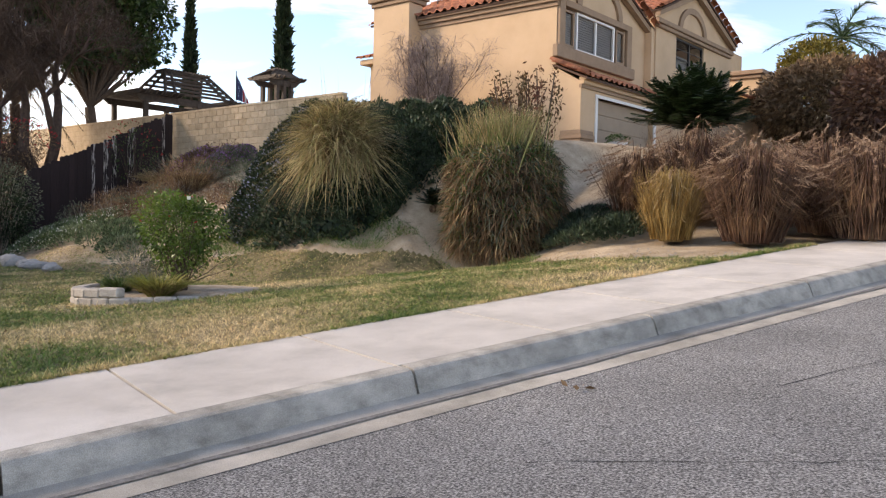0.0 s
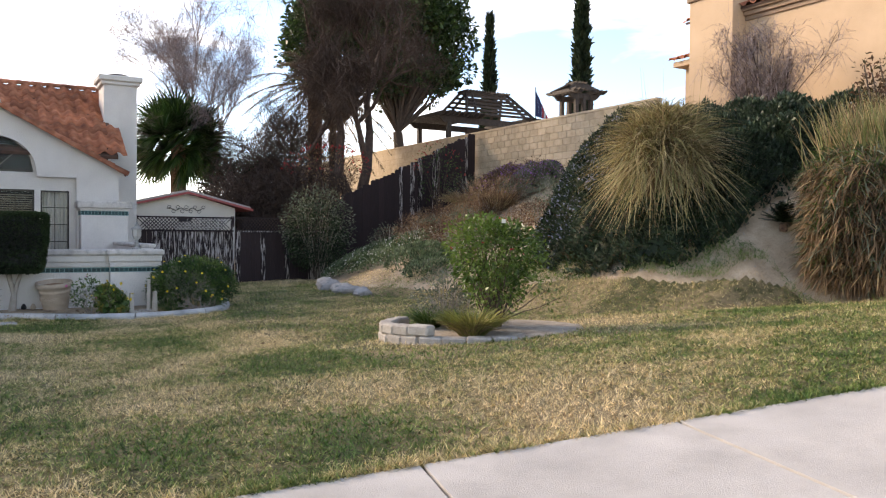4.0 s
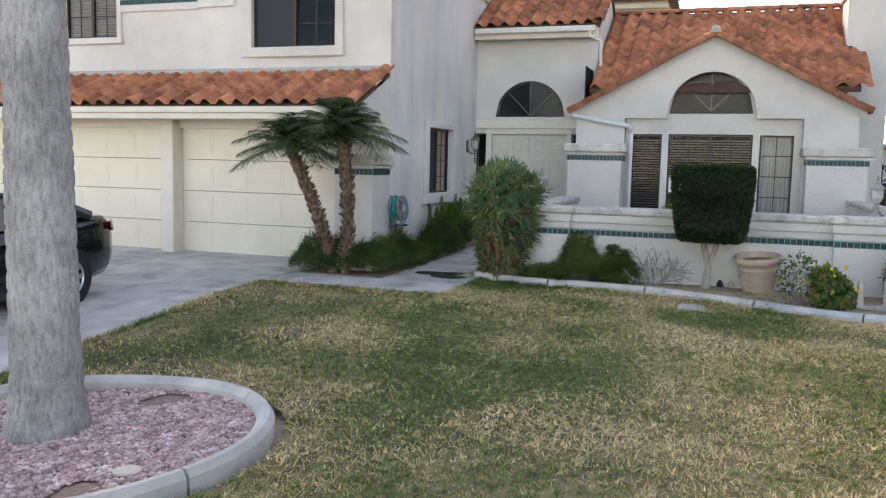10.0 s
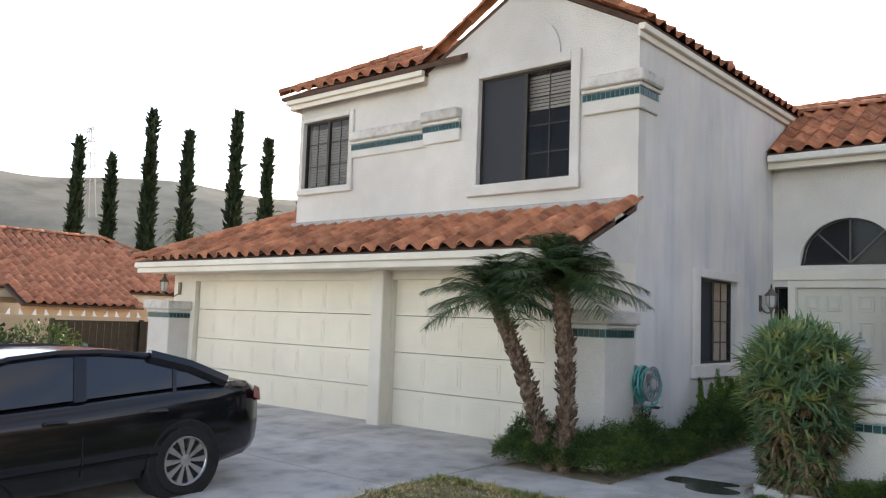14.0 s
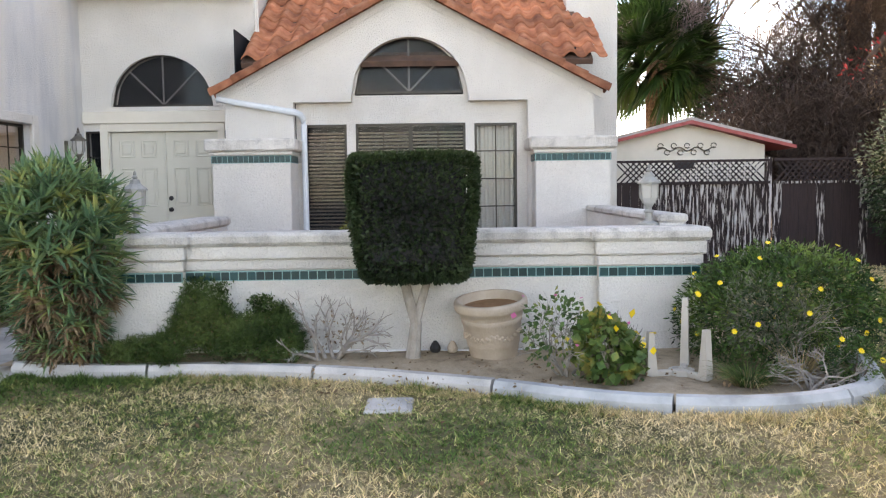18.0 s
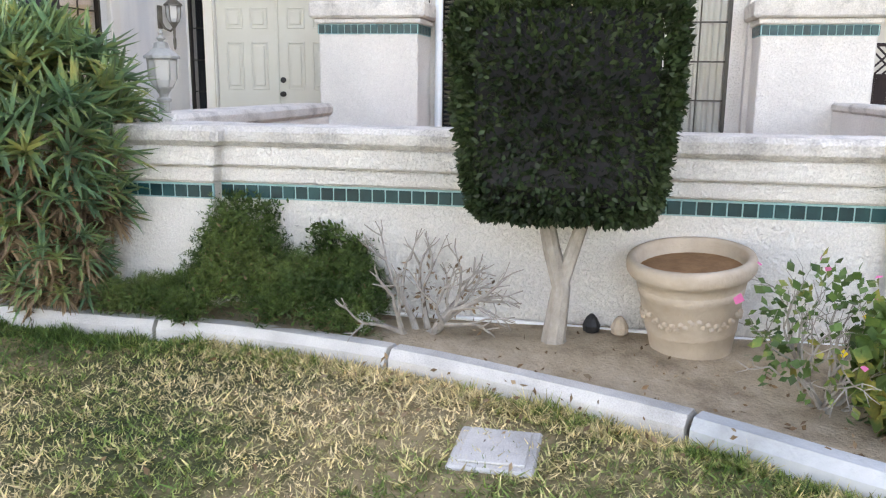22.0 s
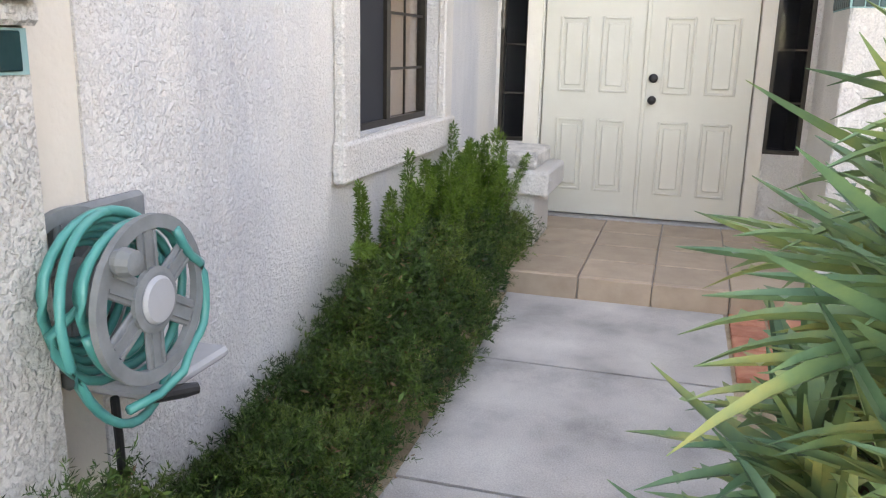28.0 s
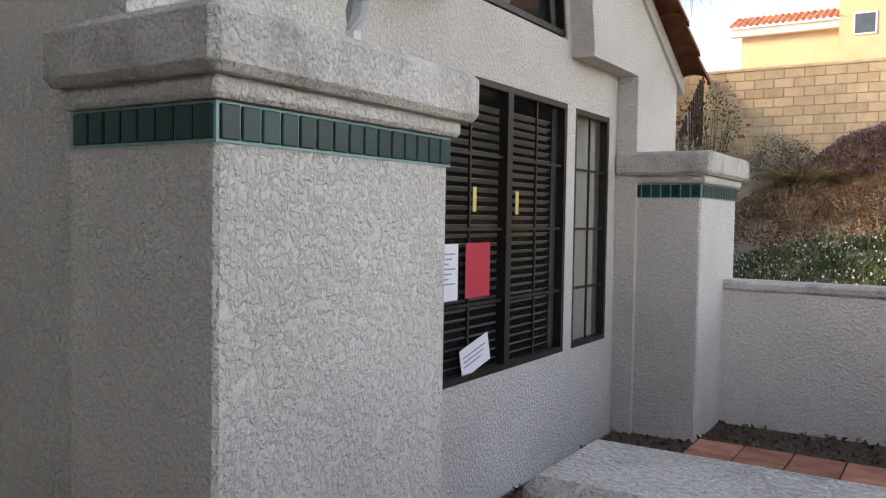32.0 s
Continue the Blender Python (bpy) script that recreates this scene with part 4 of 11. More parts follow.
for i in range(3):
    for j in range(2):
        part("paver", Mesh().box(-20.99 + 0.0 + i * 0.0, -20.7, -1.95 + 0.29 * j * 0, -1.72, -0.44, -0.38, bevel=0.006), CLAY_PAVER, pav) if (i, j) == (0, 0) else None

# chimney
chim = thing("chimney", "off-white stucco chimney with a moulded cap", "chimney", kind="structure")
part("stack", Mesh().box(-24.2, -23.3, 3.40, 4.20, GB, 4.78), STUCCO, chim)
part("cap", Mesh().box(-24.26, -23.24, 3.33, 4.27, 4.74, 4.84, bevel=0.02), STUCCO, chim)
part("cap", Mesh().box(-24.32, -23.18, 3.27, 4.33, 4.84, 4.98, bevel=0.02), STUCCO, chim)
part("flue", Mesh().lathe([(0.16, 0), (0.16, 0.05), (0.24, 0.055), (0.24, 0.085), (0.05, 0.11)], (-23.7, 3.8, 4.98)), BLACK_METAL, chim)
vent = thing("roof_vent", "small terracotta vent pipe on the roof", "vent pipe")
part("pipe", Mesh().lathe([(0.09, 0), (0.09, 0.42), (0.13, 0.43), (0.13, 0.52), (0.02, 0.54)], (-20.9, -5.1, 5.55)), TILE_CLAY, vent)

# ---- tiled roofs ----
TW, TL = 0.30, 0.37


def s_tile(w=TW, l=TL, n=8):
    """One S-shaped clay tile: x across, y up the slope, z out; its lower end is thick."""
    m = Mesh()
    for y, lift in ((0.0, 0.030), (l * 1.12, 0.004)):
        for k in range(n + 1):
            u = k / n
            z = 0.075 * math.sin(math.pi * min(1, u / 0.62)) if u < 0.62 else -0.018 * math.sin(math.pi * (u - 0.62) / 0.38)
            m.v.append((-w / 2 + u * w * 1.02, y, z + lift))
    for k in range(n):
        m.f.append((k, k + 1, n + 2 + k, n + 1 + k))
    for k in range(n + 1):
        m.v.append((m.v[k][0], 0.0, m.v[k][2] - 0.022))
    b = 2 * (n + 1)
    for k in range(n):
        m.f.append((b + k, b + k + 1, k + 1, k))
    return m


TILE_ME = s_tile().data("tile", TILE_CLAY, True)
RIDGE_ME = None


def ridge_mesh(l=0.40, r=0.115, n=8):
    m = Mesh()
    for y, k in ((0, 1.0), (l, 0.84)):
        for i in range(n + 1):
            a = math.pi * i / n
            m.v.append((r * k * math.cos(a), y, r * k * 0.9 * math.sin(a) - 0.02))
    for i in range(n):
        m.f.append((i, i + 1, n + 2 + i, n + 1 + i))
    for i in range(n + 1):
        a = math.pi * i / n
        m.v.append(((r - 0.02) * math.cos(a), 0, (r - 0.02) * 0.9 * math.sin(a) - 0.02))
    b = 2 * (n + 1)
    for i in range(n):
        m.f.append((b + i, b + i + 1, i + 1, i))
    return m.data("ridge_tile", TILE_CLAY, True)


RIDGE_ME = ridge_mesh()


def roof_plane(parent, origin, along, upslope, length, run, keep=lambda a, b: True, mat_me=TILE_ME, jitter=0.006):
    """Lays tiles from origin along the eave and up the slope."""
    A, U = Vector(along).normalized(), Vector(upslope).normalized()
    N = A.cross(U).normalized()
    if N.z < 0:
        N = -N
    side = U.cross(N)
    for j in range(int(run / TL) + 1):
        for i in range(int(length / TW) + 1):
            a, b = (i + 0.5) * TW, j * TL
            if a > length + 0.05 or b + 0.1 > run or not keep(a, b + TL / 2):
                continue
            p = Vector(origin) + a * A + b * U + N * (0.012 + random.uniform(-jitter, jitter))
            o = part("tile", mat_me, None, parent)
            rot = Matrix((side, U, N)).transposed().to_4x4()
            o.matrix_basis = Matrix.Translation(p) @ rot @ Matrix.Rotation(random.uniform(-0.012, 0.012), 4, "Z")


def ridge_line(parent, p0, p1, lift=0.05, step=0.36, size=1.0):
    p0, p1 = Vector(p0), Vector(p1)
    d = (p1 - p0)
    n = max(1, int(d.length / step))
    U = d.normalized()
    side = U.cross(Vector((0, 0, 1))).normalized()
    N = side.cross(U)
    for i in range(n + 1):
        o = part("ridge_tile", RIDGE_ME, None, parent)
        o.matrix_basis = Matrix.Translation(p0 + U * min(i * step, d.length - 0.2) + N * lift) @ Matrix((side, U, N)).transposed().to_4x4() @ Matrix.Rotation(random.uniform(-0.02, 0.02), 4, "Y") @ Matrix.Diagonal((size, 1, size, 1))


def roof(name, label):
    return thing(name, label, "roof", kind="structure")


def deck(parent, pts, thick=0.09, mat=UNDERLAY, name="deck"):
    vs = [Vector(p) for p in pts]
    n = (vs[1] - vs[0]).cross(vs[2] - vs[0]).normalized()
    if n.z < 0:
        n = -n
    k = len(vs)
    allv = vs + [v - n * thick for v in vs]
    part(name, Mesh().add(allv, [tuple(range(k)), tuple(range(k, 2 * k))[::-1]] + [(i, (i + 1) % k, (i + 1) % k + k, i + k) for i in range(k)]), mat, parent)


# front gable roof and the slope behind it
rg = roof("roof_gable", "terracotta barrel-tile roof over the front gable")
MS = 0.62                                     # main slope
main_z = lambda x: 2.62 + MS * (-21.45 - x)
deck(rg, [(-21.71, -1.66, 2.40), (-21.71, APEX_Y, 3.76), (-24.0, APEX_Y, 3.76), (-24.0, -1.66, 2.40)], 0.07)
deck(rg, [(-21.71, 3.58, 2.40), (-21.71, APEX_Y, 3.76), (-24.0, APEX_Y, 3.76), (-24.0, 3.58, 2.40)], 0.07)
gk = math.hypot(1, PITCH)
front_of_main = lambda x, z: z > main_z(x) - 0.02
for sgn, ye in ((1, -1.66), (-1, 3.60)):
    roof_plane(rg, (-21.65, ye, 2.40), (-1, 0, 0), (0, sgn, PITCH), 2.8, 2.6 * gk + 0.1, lambda a, b: (2.40 + b * PITCH / gk) > main_z(-21.65 - a) - 0.05)
ridge_line(rg, (-21.62, -1.76, 2.34), (-21.62, APEX_Y, 3.80), 0.0, 0.36, 1.35)
ridge_line(rg, (-21.62, 3.70, 2.34), (-21.62, APEX_Y, 3.80), 0.0, 0.36, 1.35)
ridge_line(rg, (-21.59, APEX_Y, 3.80), (-23.3, APEX_Y, 3.80), 0.04)
part("mortar", Mesh().lathe([(0.13, 0), (0.12, 0.06), (0.06, 0.13), (0.01, 0.15)], (-21.57, APEX_Y, 3.82), 8), MORTAR, rg)
for ye in (-1.72, 3.64):
    part("rake_mortar", Mesh().prism([(ye, 2.36), (APEX_Y, 3.79), (APEX_Y, 3.67), (ye, 2.24)], "x", -21.72, -21.665), STUCCO, rg, "plastered edge under the rake tiles")
rm = roof("roof_main", "terracotta barrel-tile main roof behind the gable")
RIDGE_X, RIDGE_Z = -24.95, main_z(-24.95)
deck(rm, [(-21.73, -1.38, main_z(-21.73)), (-21.73, 3.52, main_z(-21.73)), (RIDGE_X, 3.52, RIDGE_Z), (RIDGE_X, -1.38, RIDGE_Z)], 0.08)
deck(rm, [(-28.4, -1.38, 2.62), (-28.4, 3.52, 2.62), (RIDGE_X, 3.52, RIDGE_Z), (RIDGE_X, -1.38, RIDGE_Z)], 0.08)
mk = math.hypot(1, MS)
roof_plane(rm, (-21.45, -1.38, main_z(-21.45)), (0, 1, 0), (-1, 0, MS), 4.95, 3.5 * mk,
           lambda a, b: b / mk > 0.40 and main_z(-21.45 - b / mk) > 3.80 - PITCH * abs(-1.38 + a - APEX_Y) - 0.12 and not (a > 4.75 and 1.7 < b / mk < 2.8))
ridge_line(rm, (RIDGE_X, -1.38, RIDGE_Z), (RIDGE_X, 3.55, RIDGE_Z), 0.05)
re_ = roof("roof_entry", "terracotta barrel-tile roof over the entrance")
ek = math.hypot(1, 0.6)
deck(re_, [(-22.58, -4.09, 4.24), (-22.58, -1.36, 4.24), (-24.3, -1.36, 5.27), (-24.3, -4.09, 5.27)], 0.08)
deck(re_, [(-26.0, -4.09, 4.24), (-26.0, -1.36, 4.24), (-24.3, -1.36, 5.27), (-24.3, -4.09, 5.27)], 0.08)
roof_plane(re_, (-22.56, -4.09, 4.24), (0, 1, 0), (-1, 0, 0.6), 2.72, 1.75 * ek)
ridge_line(re_, (-24.3, -4.8, 5.30), (-24.3, -1.35, 5.30), 0.05)
ridge_line(re_, (-22.56, -1.38, 4.26), (-24.3, -1.38, 5.30), 0.05)
rb = roof("roof_rear", "terracotta hipped roof of the rear storey")
part("wall", Mesh().box(-30.0, -27.5, -10.5, -0.6, 2.3, 5.45), STUCCO, rb)
part("fascia", Mesh().box(-30.2, -27.30, -10.7, -0.35, 5.40, 5.60, bevel=0.02), TRIM, rb)
deck(rb, [(-27.0, -11, 5.62), (-27.0, -0.12, 5.62), (-28.4, -1.9, 6.45), (-28.4, -11, 6.45)], 0.06)
deck(rb, [(-27.0, -0.12, 5.62), (-30.0, -0.12, 5.62), (-28.4, -1.9, 6.45)], 0.06)
bk = math.hypot(1.4, 0.83)
roof_plane(rb, (-27.0, -6.0, 5.63), (0, 1, 0), (-1.4, 0, 0.83), 5.9, bk, lambda a, b: a < 5.9 - b * 1.78 / bk + 0.05)
ridge_line(rb, (-27.0, -0.15, 5.66), (-28.4, -1.9, 6.50), 0.04)
ridge_line(rb, (-28.4, -7, 6.48), (-28.4, -1.9, 6.48), 0.05)
# upper garage roofs
ru = roof("roof_upper", "terracotta barrel-tile roof of the upper storey")
E_Z = 5.18
deck(ru, [(-17.92, -3.98, E_Z - 0.02), (-24.8, -3.98, E_Z - 0.02), (-24.8, UPA_Y, 6.22), (-17.92, UPA_Y, 6.22)], 0.07)
deck(ru, [(-17.92, -7.92, E_Z - 0.02), (-24.8, -7.92, E_Z - 0.02), (-24.8, UPA_Y, 6.22), (-17.92, UPA_Y, 6.22)], 0.07)
uk = math.hypot(1, 0.53)
roof_plane(ru, (-17.86, -3.95, E_Z - 0.02), (-1, 0, 0), (0, -1, 0.53), 7.0, 1.98 * uk)
ridge_line(ru, (-17.81, -4.02, E_Z), (-17.81, UPA_Y, 6.26), 0.05)
ridge_line(ru, (-17.81, -7.88, E_Z), (-17.81, UPA_Y, 6.26), 0.05)
deck(ru, [(-17.72, -11.35, 5.22), (-17.72, -7.0, 5.22), (-19.6, -7.0, 6.22), (-19.6, -9.6, 6.22)], 0.07)
deck(ru, [(-17.72, -11.35, 5.22), (-19.6, -9.6, 6.22), (-21.6, -9.6, 6.2), (-21.6, -11.35, 5.22)], 0.07)
roof_plane(ru, (-17.70, -11.35, 5.23), (0, 1, 0), (-1, 0, 0.53), 4.2, 1.85 * uk, lambda a, b: a > b * 0.85 and (a < 3.6 or b > (a - 3.45) * 1.1))
ridge_line(ru, (-17.70, -11.35, 5.25), (-19.5, -9.65, 6.24), 0.05)
fas = Mesh()
for k, (o, z0, z1) in enumerate(((0.0, 4.98, 5.07), (0.06, 5.07, 5.16))):
    fas.box(-17.84 + 0.0, -17.78 + o - 0.04, -11.2 - o, -7.82, z0, z1, bevel=0.01)
    fas.box(-24.7, -17.84, -4.09, -4.05 + o, z0 - 0.02, z1 - 0.02, bevel=0.01)
    fas.box(-21.6, -17.85, -11.22 - o, -11.1, z0, z1, bevel=0.01)
structure("trim_upper_eaves", fas, TRIM, "cream moulded boards under the upper eaves", "trim")
# lower garage roof
rl = roof("roof_garage", "terracotta barrel-tile roof over the garage doors")
GS = 0.46
gz = lambda x: 2.12 + GS * (-16.55 - x)
gkk = math.hypot(1, GS)
deck(rl, [(-16.55, -14.1, gz(-16.55)), (-16.55, -4.10, gz(-16.55)), (-17.9, -4.10, gz(-17.9)), (-17.9, -12.75, gz(-17.9))], 0.08)
deck(rl, [(-17.9, -12.75, gz(-17.9)), (-17.9, -11.1, gz(-17.9)), (-19.55, -11.1, gz(-19.55))], 0.08)
deck(rl, [(-16.55, -14.1, gz(-16.55)), (-19.55, -11.1, gz(-19.55)), (-22.9, -11.1, gz(-19.55)), (-22.9, -14.1, gz(-16.55))], 0.08)
roof_plane(rl, (-16.53, -14.05, gz(-16.55) + 0.01), (0, 1, 0), (-1, 0, GS), 9.95, 3.0 * gkk, lambda a, b: a > b / gkk + 0.02 and (b < 1.36 * gkk or a < 2.9))
ridge_line(rl, (-16.5, -14.1, gz(-16.55) + 0.02), (-19.5, -11.15, gz(-19.5) + 0.03), 0.05)
ridge_line(rl, (-16.50, -4.18, gz(-16.5)), (-17.9, -4.18, gz(-17.9)), 0.07)
structure("wall_roof_end", Mesh().prism([(-17.9, 2.0), (-16.62, 2.0), (-16.62, gz(-16.62) - 0.06), (-17.9, gz(-17.9) - 0.06)], "y", -4.27, -4.095), STUCCO, "stucco gable end under the garage roof", "wall")
vent = thing("roof_vent", "small terracotta vent pipe on the upper roof", "vent pipe")
part("pipe", Mesh().tube([(-22.6, -4.75, 5.4), (-22.6, -4.75, 5.98)], 0.055, 10), TILE_CLAY, vent)
part("collar", Mesh().lathe([(0.055, 0.42), (0.085, 0.44), (0.085, 0.52), (0.06, 0.55), (0.06, 0.60)], (-22.6, -4.75, 5.42), 12), TILE_CLAY, vent)
part("mortar", Mesh().box(-17.93, -17.80, -11.0, -4.2, gz(-17.9) + 0.02, gz(-17.9) + 0.12, bevel=0.03), MORTAR, rl)
gf = Mesh()
gf.box(-16.62, -16.55, -14.05, -4.25, 1.90, 2.0, bevel=0.012).box(-16.58, -16.51, -14.1, -4.2, 2.0, 2.10, bevel=0.012)
gf.box(-17.45, -16.60, -14.05, -4.25, 1.915, 1.945)
structure("trim_garage_eave", gf, TRIM, "cream moulded fascia over the garage doors", "trim")

# ---- windows, doors, lamps and fittings of the house ----
FACE_X = lambda x, y=0.0, z=0.0: Matrix(((0, 1, 0, x), (1, 0, 0, y), (0, 0, 1, z), (0, 0, 0, 1)))   # u along y, outwards +x
FACE_Y = lambda x, y, z=0.0: Matrix.Translation((x, y, z))                                            # u along x, outwards +y


def window(name, label, m, u0, u1, z0, z1, cols, rows, slider=False, blind=None, fill=None, screen=False, fw=0.035):
    """A recessed metal-framed window: frame, panes, glazing bars, and blinds or a curtain behind; m maps (u, out, z)."""
    t = thing(name, label, "window", kind="structure")
    fr = Mesh()
    for a in ((u0, u0 + fw, z0, z1), (u1 - fw, u1, z0, z1), (u0 + fw, u1 - fw, z0, z0 + fw), (u0 + fw, u1 - fw, z1 - fw, z1)):
        fr.box(a[0], a[1], -0.07, -0.015, a[2], a[3], m)
    if slider:
        c = (u0 + u1) / 2
        fr.box(c - 0.03, c + 0.03, -0.066, -0.008, z0 + fw, z1 - fw, m)
    part("window_frame", fr, BRONZE, t)
    halves = [(u0 + fw, (u0 + u1) / 2 - 0.03), ((u0 + u1) / 2 + 0.03, u1 - fw)] if slider else [(u0 + fw, u1 - fw)]
    for k, (a, b) in enumerate(halves):
        if screen and k == screen - 1:
            part("insect_screen", Mesh().box(a, b, -0.035, -0.03, z0 + fw, z1 - fw, m), SCREEN, t)
        p = part("pane", Mesh().box(a, b, -0.052, -0.046, z0 + fw, z1 - fw, m), GLASS, t)
        p.visible_shadow = False
        for i in range(1, cols):
            u = a + (b - a) * i / cols
            part("glazing_bar", Mesh().box(u - 0.008, u + 0.008, -0.045, -0.033, z0 + fw, z1 - fw, m), BRONZE, t)
        for j in range(1, rows):
            z = z0 + (z1 - z0) * j / rows
            part("glazing_bar", Mesh().box(a, b, -0.0445, -0.0325, z - 0.008, z + 0.008, m), BRONZE, t)
    if blind is not None:
        n = int((z1 - z0 - 0.1) / 0.05)
        tilt = Matrix.Rotation(radians(28), 4, "X")
        for i in range(n):
            zc = z0 + 0.05 + i * 0.05
            part("slat", Mesh().box((u0 + fw), (u1 - fw), -0.022, 0.022, -0.0015, 0.0015, m @ Matrix.Translation((0, -0.13, zc)) @ tilt), blind, t)
    if fill is not None:
        cur = Mesh()
        n = 26
        for i in range(n + 1):
            u = u0 + (u1 - u0) * i / n
            for z in (z0, z1):
                cur.v.append(m @ Vector((u, -0.12 + 0.02 * math.sin(i * 1.9), z)))
        cur.f = [(2 * i, 2 * i + 2, 2 * i + 3, 2 * i + 1) for i in range(n)]
        part("curtain", cur, fill, t)
    return t


FX = FACE_X(HX["win"])
window("window_1", "dark-framed side light with half-closed brown blinds", FX, -0.541, 0.058, 0.37, 1.94, 1, 4, blind=BLIND)
window("window_2", "wide dark-framed sliding window with blinds and notices taped inside", FX, 0.184, 1.735, 0.37, 1.945, 2, 4, slider=True, blind=BLIND)
window("window_3", "narrow dark-framed window with a pale curtain behind its bars", FX, 1.86, 2.46, 0.37, 1.935, 2, 4, fill=CURTAIN)
window("window_4", "dark sliding window with an insect screen in the side wall", FACE_Y(0, -4.09 - 0.06), -21.2, -19.765, 0.69, 1.945, 2, 4, slider=True, screen=2, blind=None)
window("window_5", "large upper sliding window with drawn pale blinds at its top", FACE_X(HX["up"] - 0.03), -6.725, -5.107, 3.215, 4.835, 2, 4, slider=True, screen=1)
window("window_6", "small upper sliding window with white blinds", FACE_X(HX["up"] - 0.14), -10.95, -9.72, 3.5, 4.735, 2, 3, slider=True, blind=BLIND_PALE)
wb = thing("window_blind", "pale blind half raised behind the upper window", "blind")
for i in range(10):
    part("slat", Mesh().box(-0.79, 0.79, -0.022, 0.022, -0.0015, 0.0015, FACE_X(HX["up"] - 0.2, -5.916, 4.30 + i * 0.052) @ Matrix.Rotation(radians(35), 4, "X")), BLIND_PALE, wb)

BRONZE_BAR = material("weathered_bronze_bar", [(0.09, 0.085, 0.08), (0.14, 0.13, 0.125)], 8.0, 0.55)


def arch_window(name, label, x, c, r, z):
    t = thing(name, label, "window", kind="structure")
    n = 24
    pts = [(c + r * math.cos(math.pi * k / n), z + r * math.sin(math.pi * k / n)) for k in range(n + 1)]
    inn = [(c + (r - 0.035) * math.cos(math.pi * k / n), z + 0.03 + (r - 0.035) * math.sin(math.pi * k / n)) for k in range(n + 1)]
    fr = Mesh()
    for k in range(n):
        fr.prism([inn[k], pts[k], pts[k + 1], inn[k + 1]], "x", x - 0.07, x - 0.015)
    fr.box(x - 0.07, x - 0.015, c - r, c + r, z, z + 0.035)
    part("window_frame", fr, BRONZE, t)
    p = part("pane", Mesh().prism(pts, "x", x - 0.055, x - 0.05), GLASS, t)
    p.visible_shadow = False
    for a in (90, 45, 135):
        d = Vector((0, math.cos(radians(a)), math.sin(radians(a))))
        q0 = Vector((x - 0.042, c, z + 0.03))
        part("glazing_bar", Mesh().tube([q0, q0 + d * (r - 0.04)], 0.014, 6), BRONZE_BAR, t)


arch_window("window_7", "half-round window with fan bars in the gable", HX["win"] - 0.01, 0.945, 0.767, 2.36)
arch_window("window_8", "half-round window with fan bars over the front door", HX["entry"] - 0.02, -2.8625, 0.7775, 2.33)
for nm, y0, y1 in (("window_9", -4.06, -3.816), ("window_10", -1.925, -1.653)):
    window(nm, "narrow dark side light beside the front door", FACE_X(HX["entry"] + 0.01), y0, y1, 0.37, 1.965, 1, 4, fw=0.03)

# front door
door = thing("door_1", "pale greenish-white panelled double front door, closed and scuffed", "door", kind="structure")
for sgn, y0, y1 in ((-1, -3.692, -2.872), (1, -2.862, -2.043)):
    leaf = part("door_leaf", Mesh().box(-22.99, -22.95, y0, y1, -0.225, 1.945, bevel=0.004), DOOR_PAINT, door)
    w = y1 - y0
    for c in (0.15, 0.56):
        for z0, z1 in ((-0.02, 0.58), (0.80, 1.40), (1.56, 1.82)):
            a, b = y0 + w * c, y0 + w * (c + 0.29)
            panel = Mesh().box(-22.952, -22.934, a, a + 0.022, z0, z1, bevel=0.006).box(-22.952, -22.934, b - 0.022, b, z0, z1, bevel=0.006).box(-22.952, -22.935, a + 0.022, b - 0.022, z0, z0 + 0.022, bevel=0.006).box(-22.952, -22.935, a + 0.022, b - 0.022, z1 - 0.022, z1, bevel=0.006)
            part("panel_frame", panel, DOOR_PAINT, leaf)
            part("panel", Mesh().box(-22.952, -22.93, a + 0.05, b - 0.05, z0 + 0.05, z1 - 0.05, bevel=0.02), DOOR_PAINT, leaf)
for z in (0.75, 0.925):
    part("knob" if z < 0.9 else "deadbolt", Mesh().lathe([(0.034, 0), (0.034, 0.008), (0.014, 0.012), (0.014, 0.03), (0.030, 0.04), (0.033, 0.055), (0.02, 0.066), (0.004, 0.068)] if z < 0.9 else [(0.036, 0), (0.036, 0.02), (0.026, 0.028), (0.004, 0.03)], (0, 0, 0), 16,
                                                         Matrix.Translation((-22.95, -2.80, z)) @ Matrix.Rotation(radians(90), 4, "Y")), BLACK_METAL, door, "black metal knob" if z < 0.9 else "black deadbolt", True)
part("threshold", Mesh().box(-23.0, -22.84, -3.70, -2.04, -0.27, -0.232, bevel=0.006), material("alu", [(0.30, 0.30, 0.30), (0.42, 0.42, 0.42)], 20.0, 0.4, metal=0.7), door)
part("astragal", Mesh().box(-22.952, -22.925, -2.885, -2.85, -0.22, 1.94, bevel=0.005), DOOR_PAINT, door)

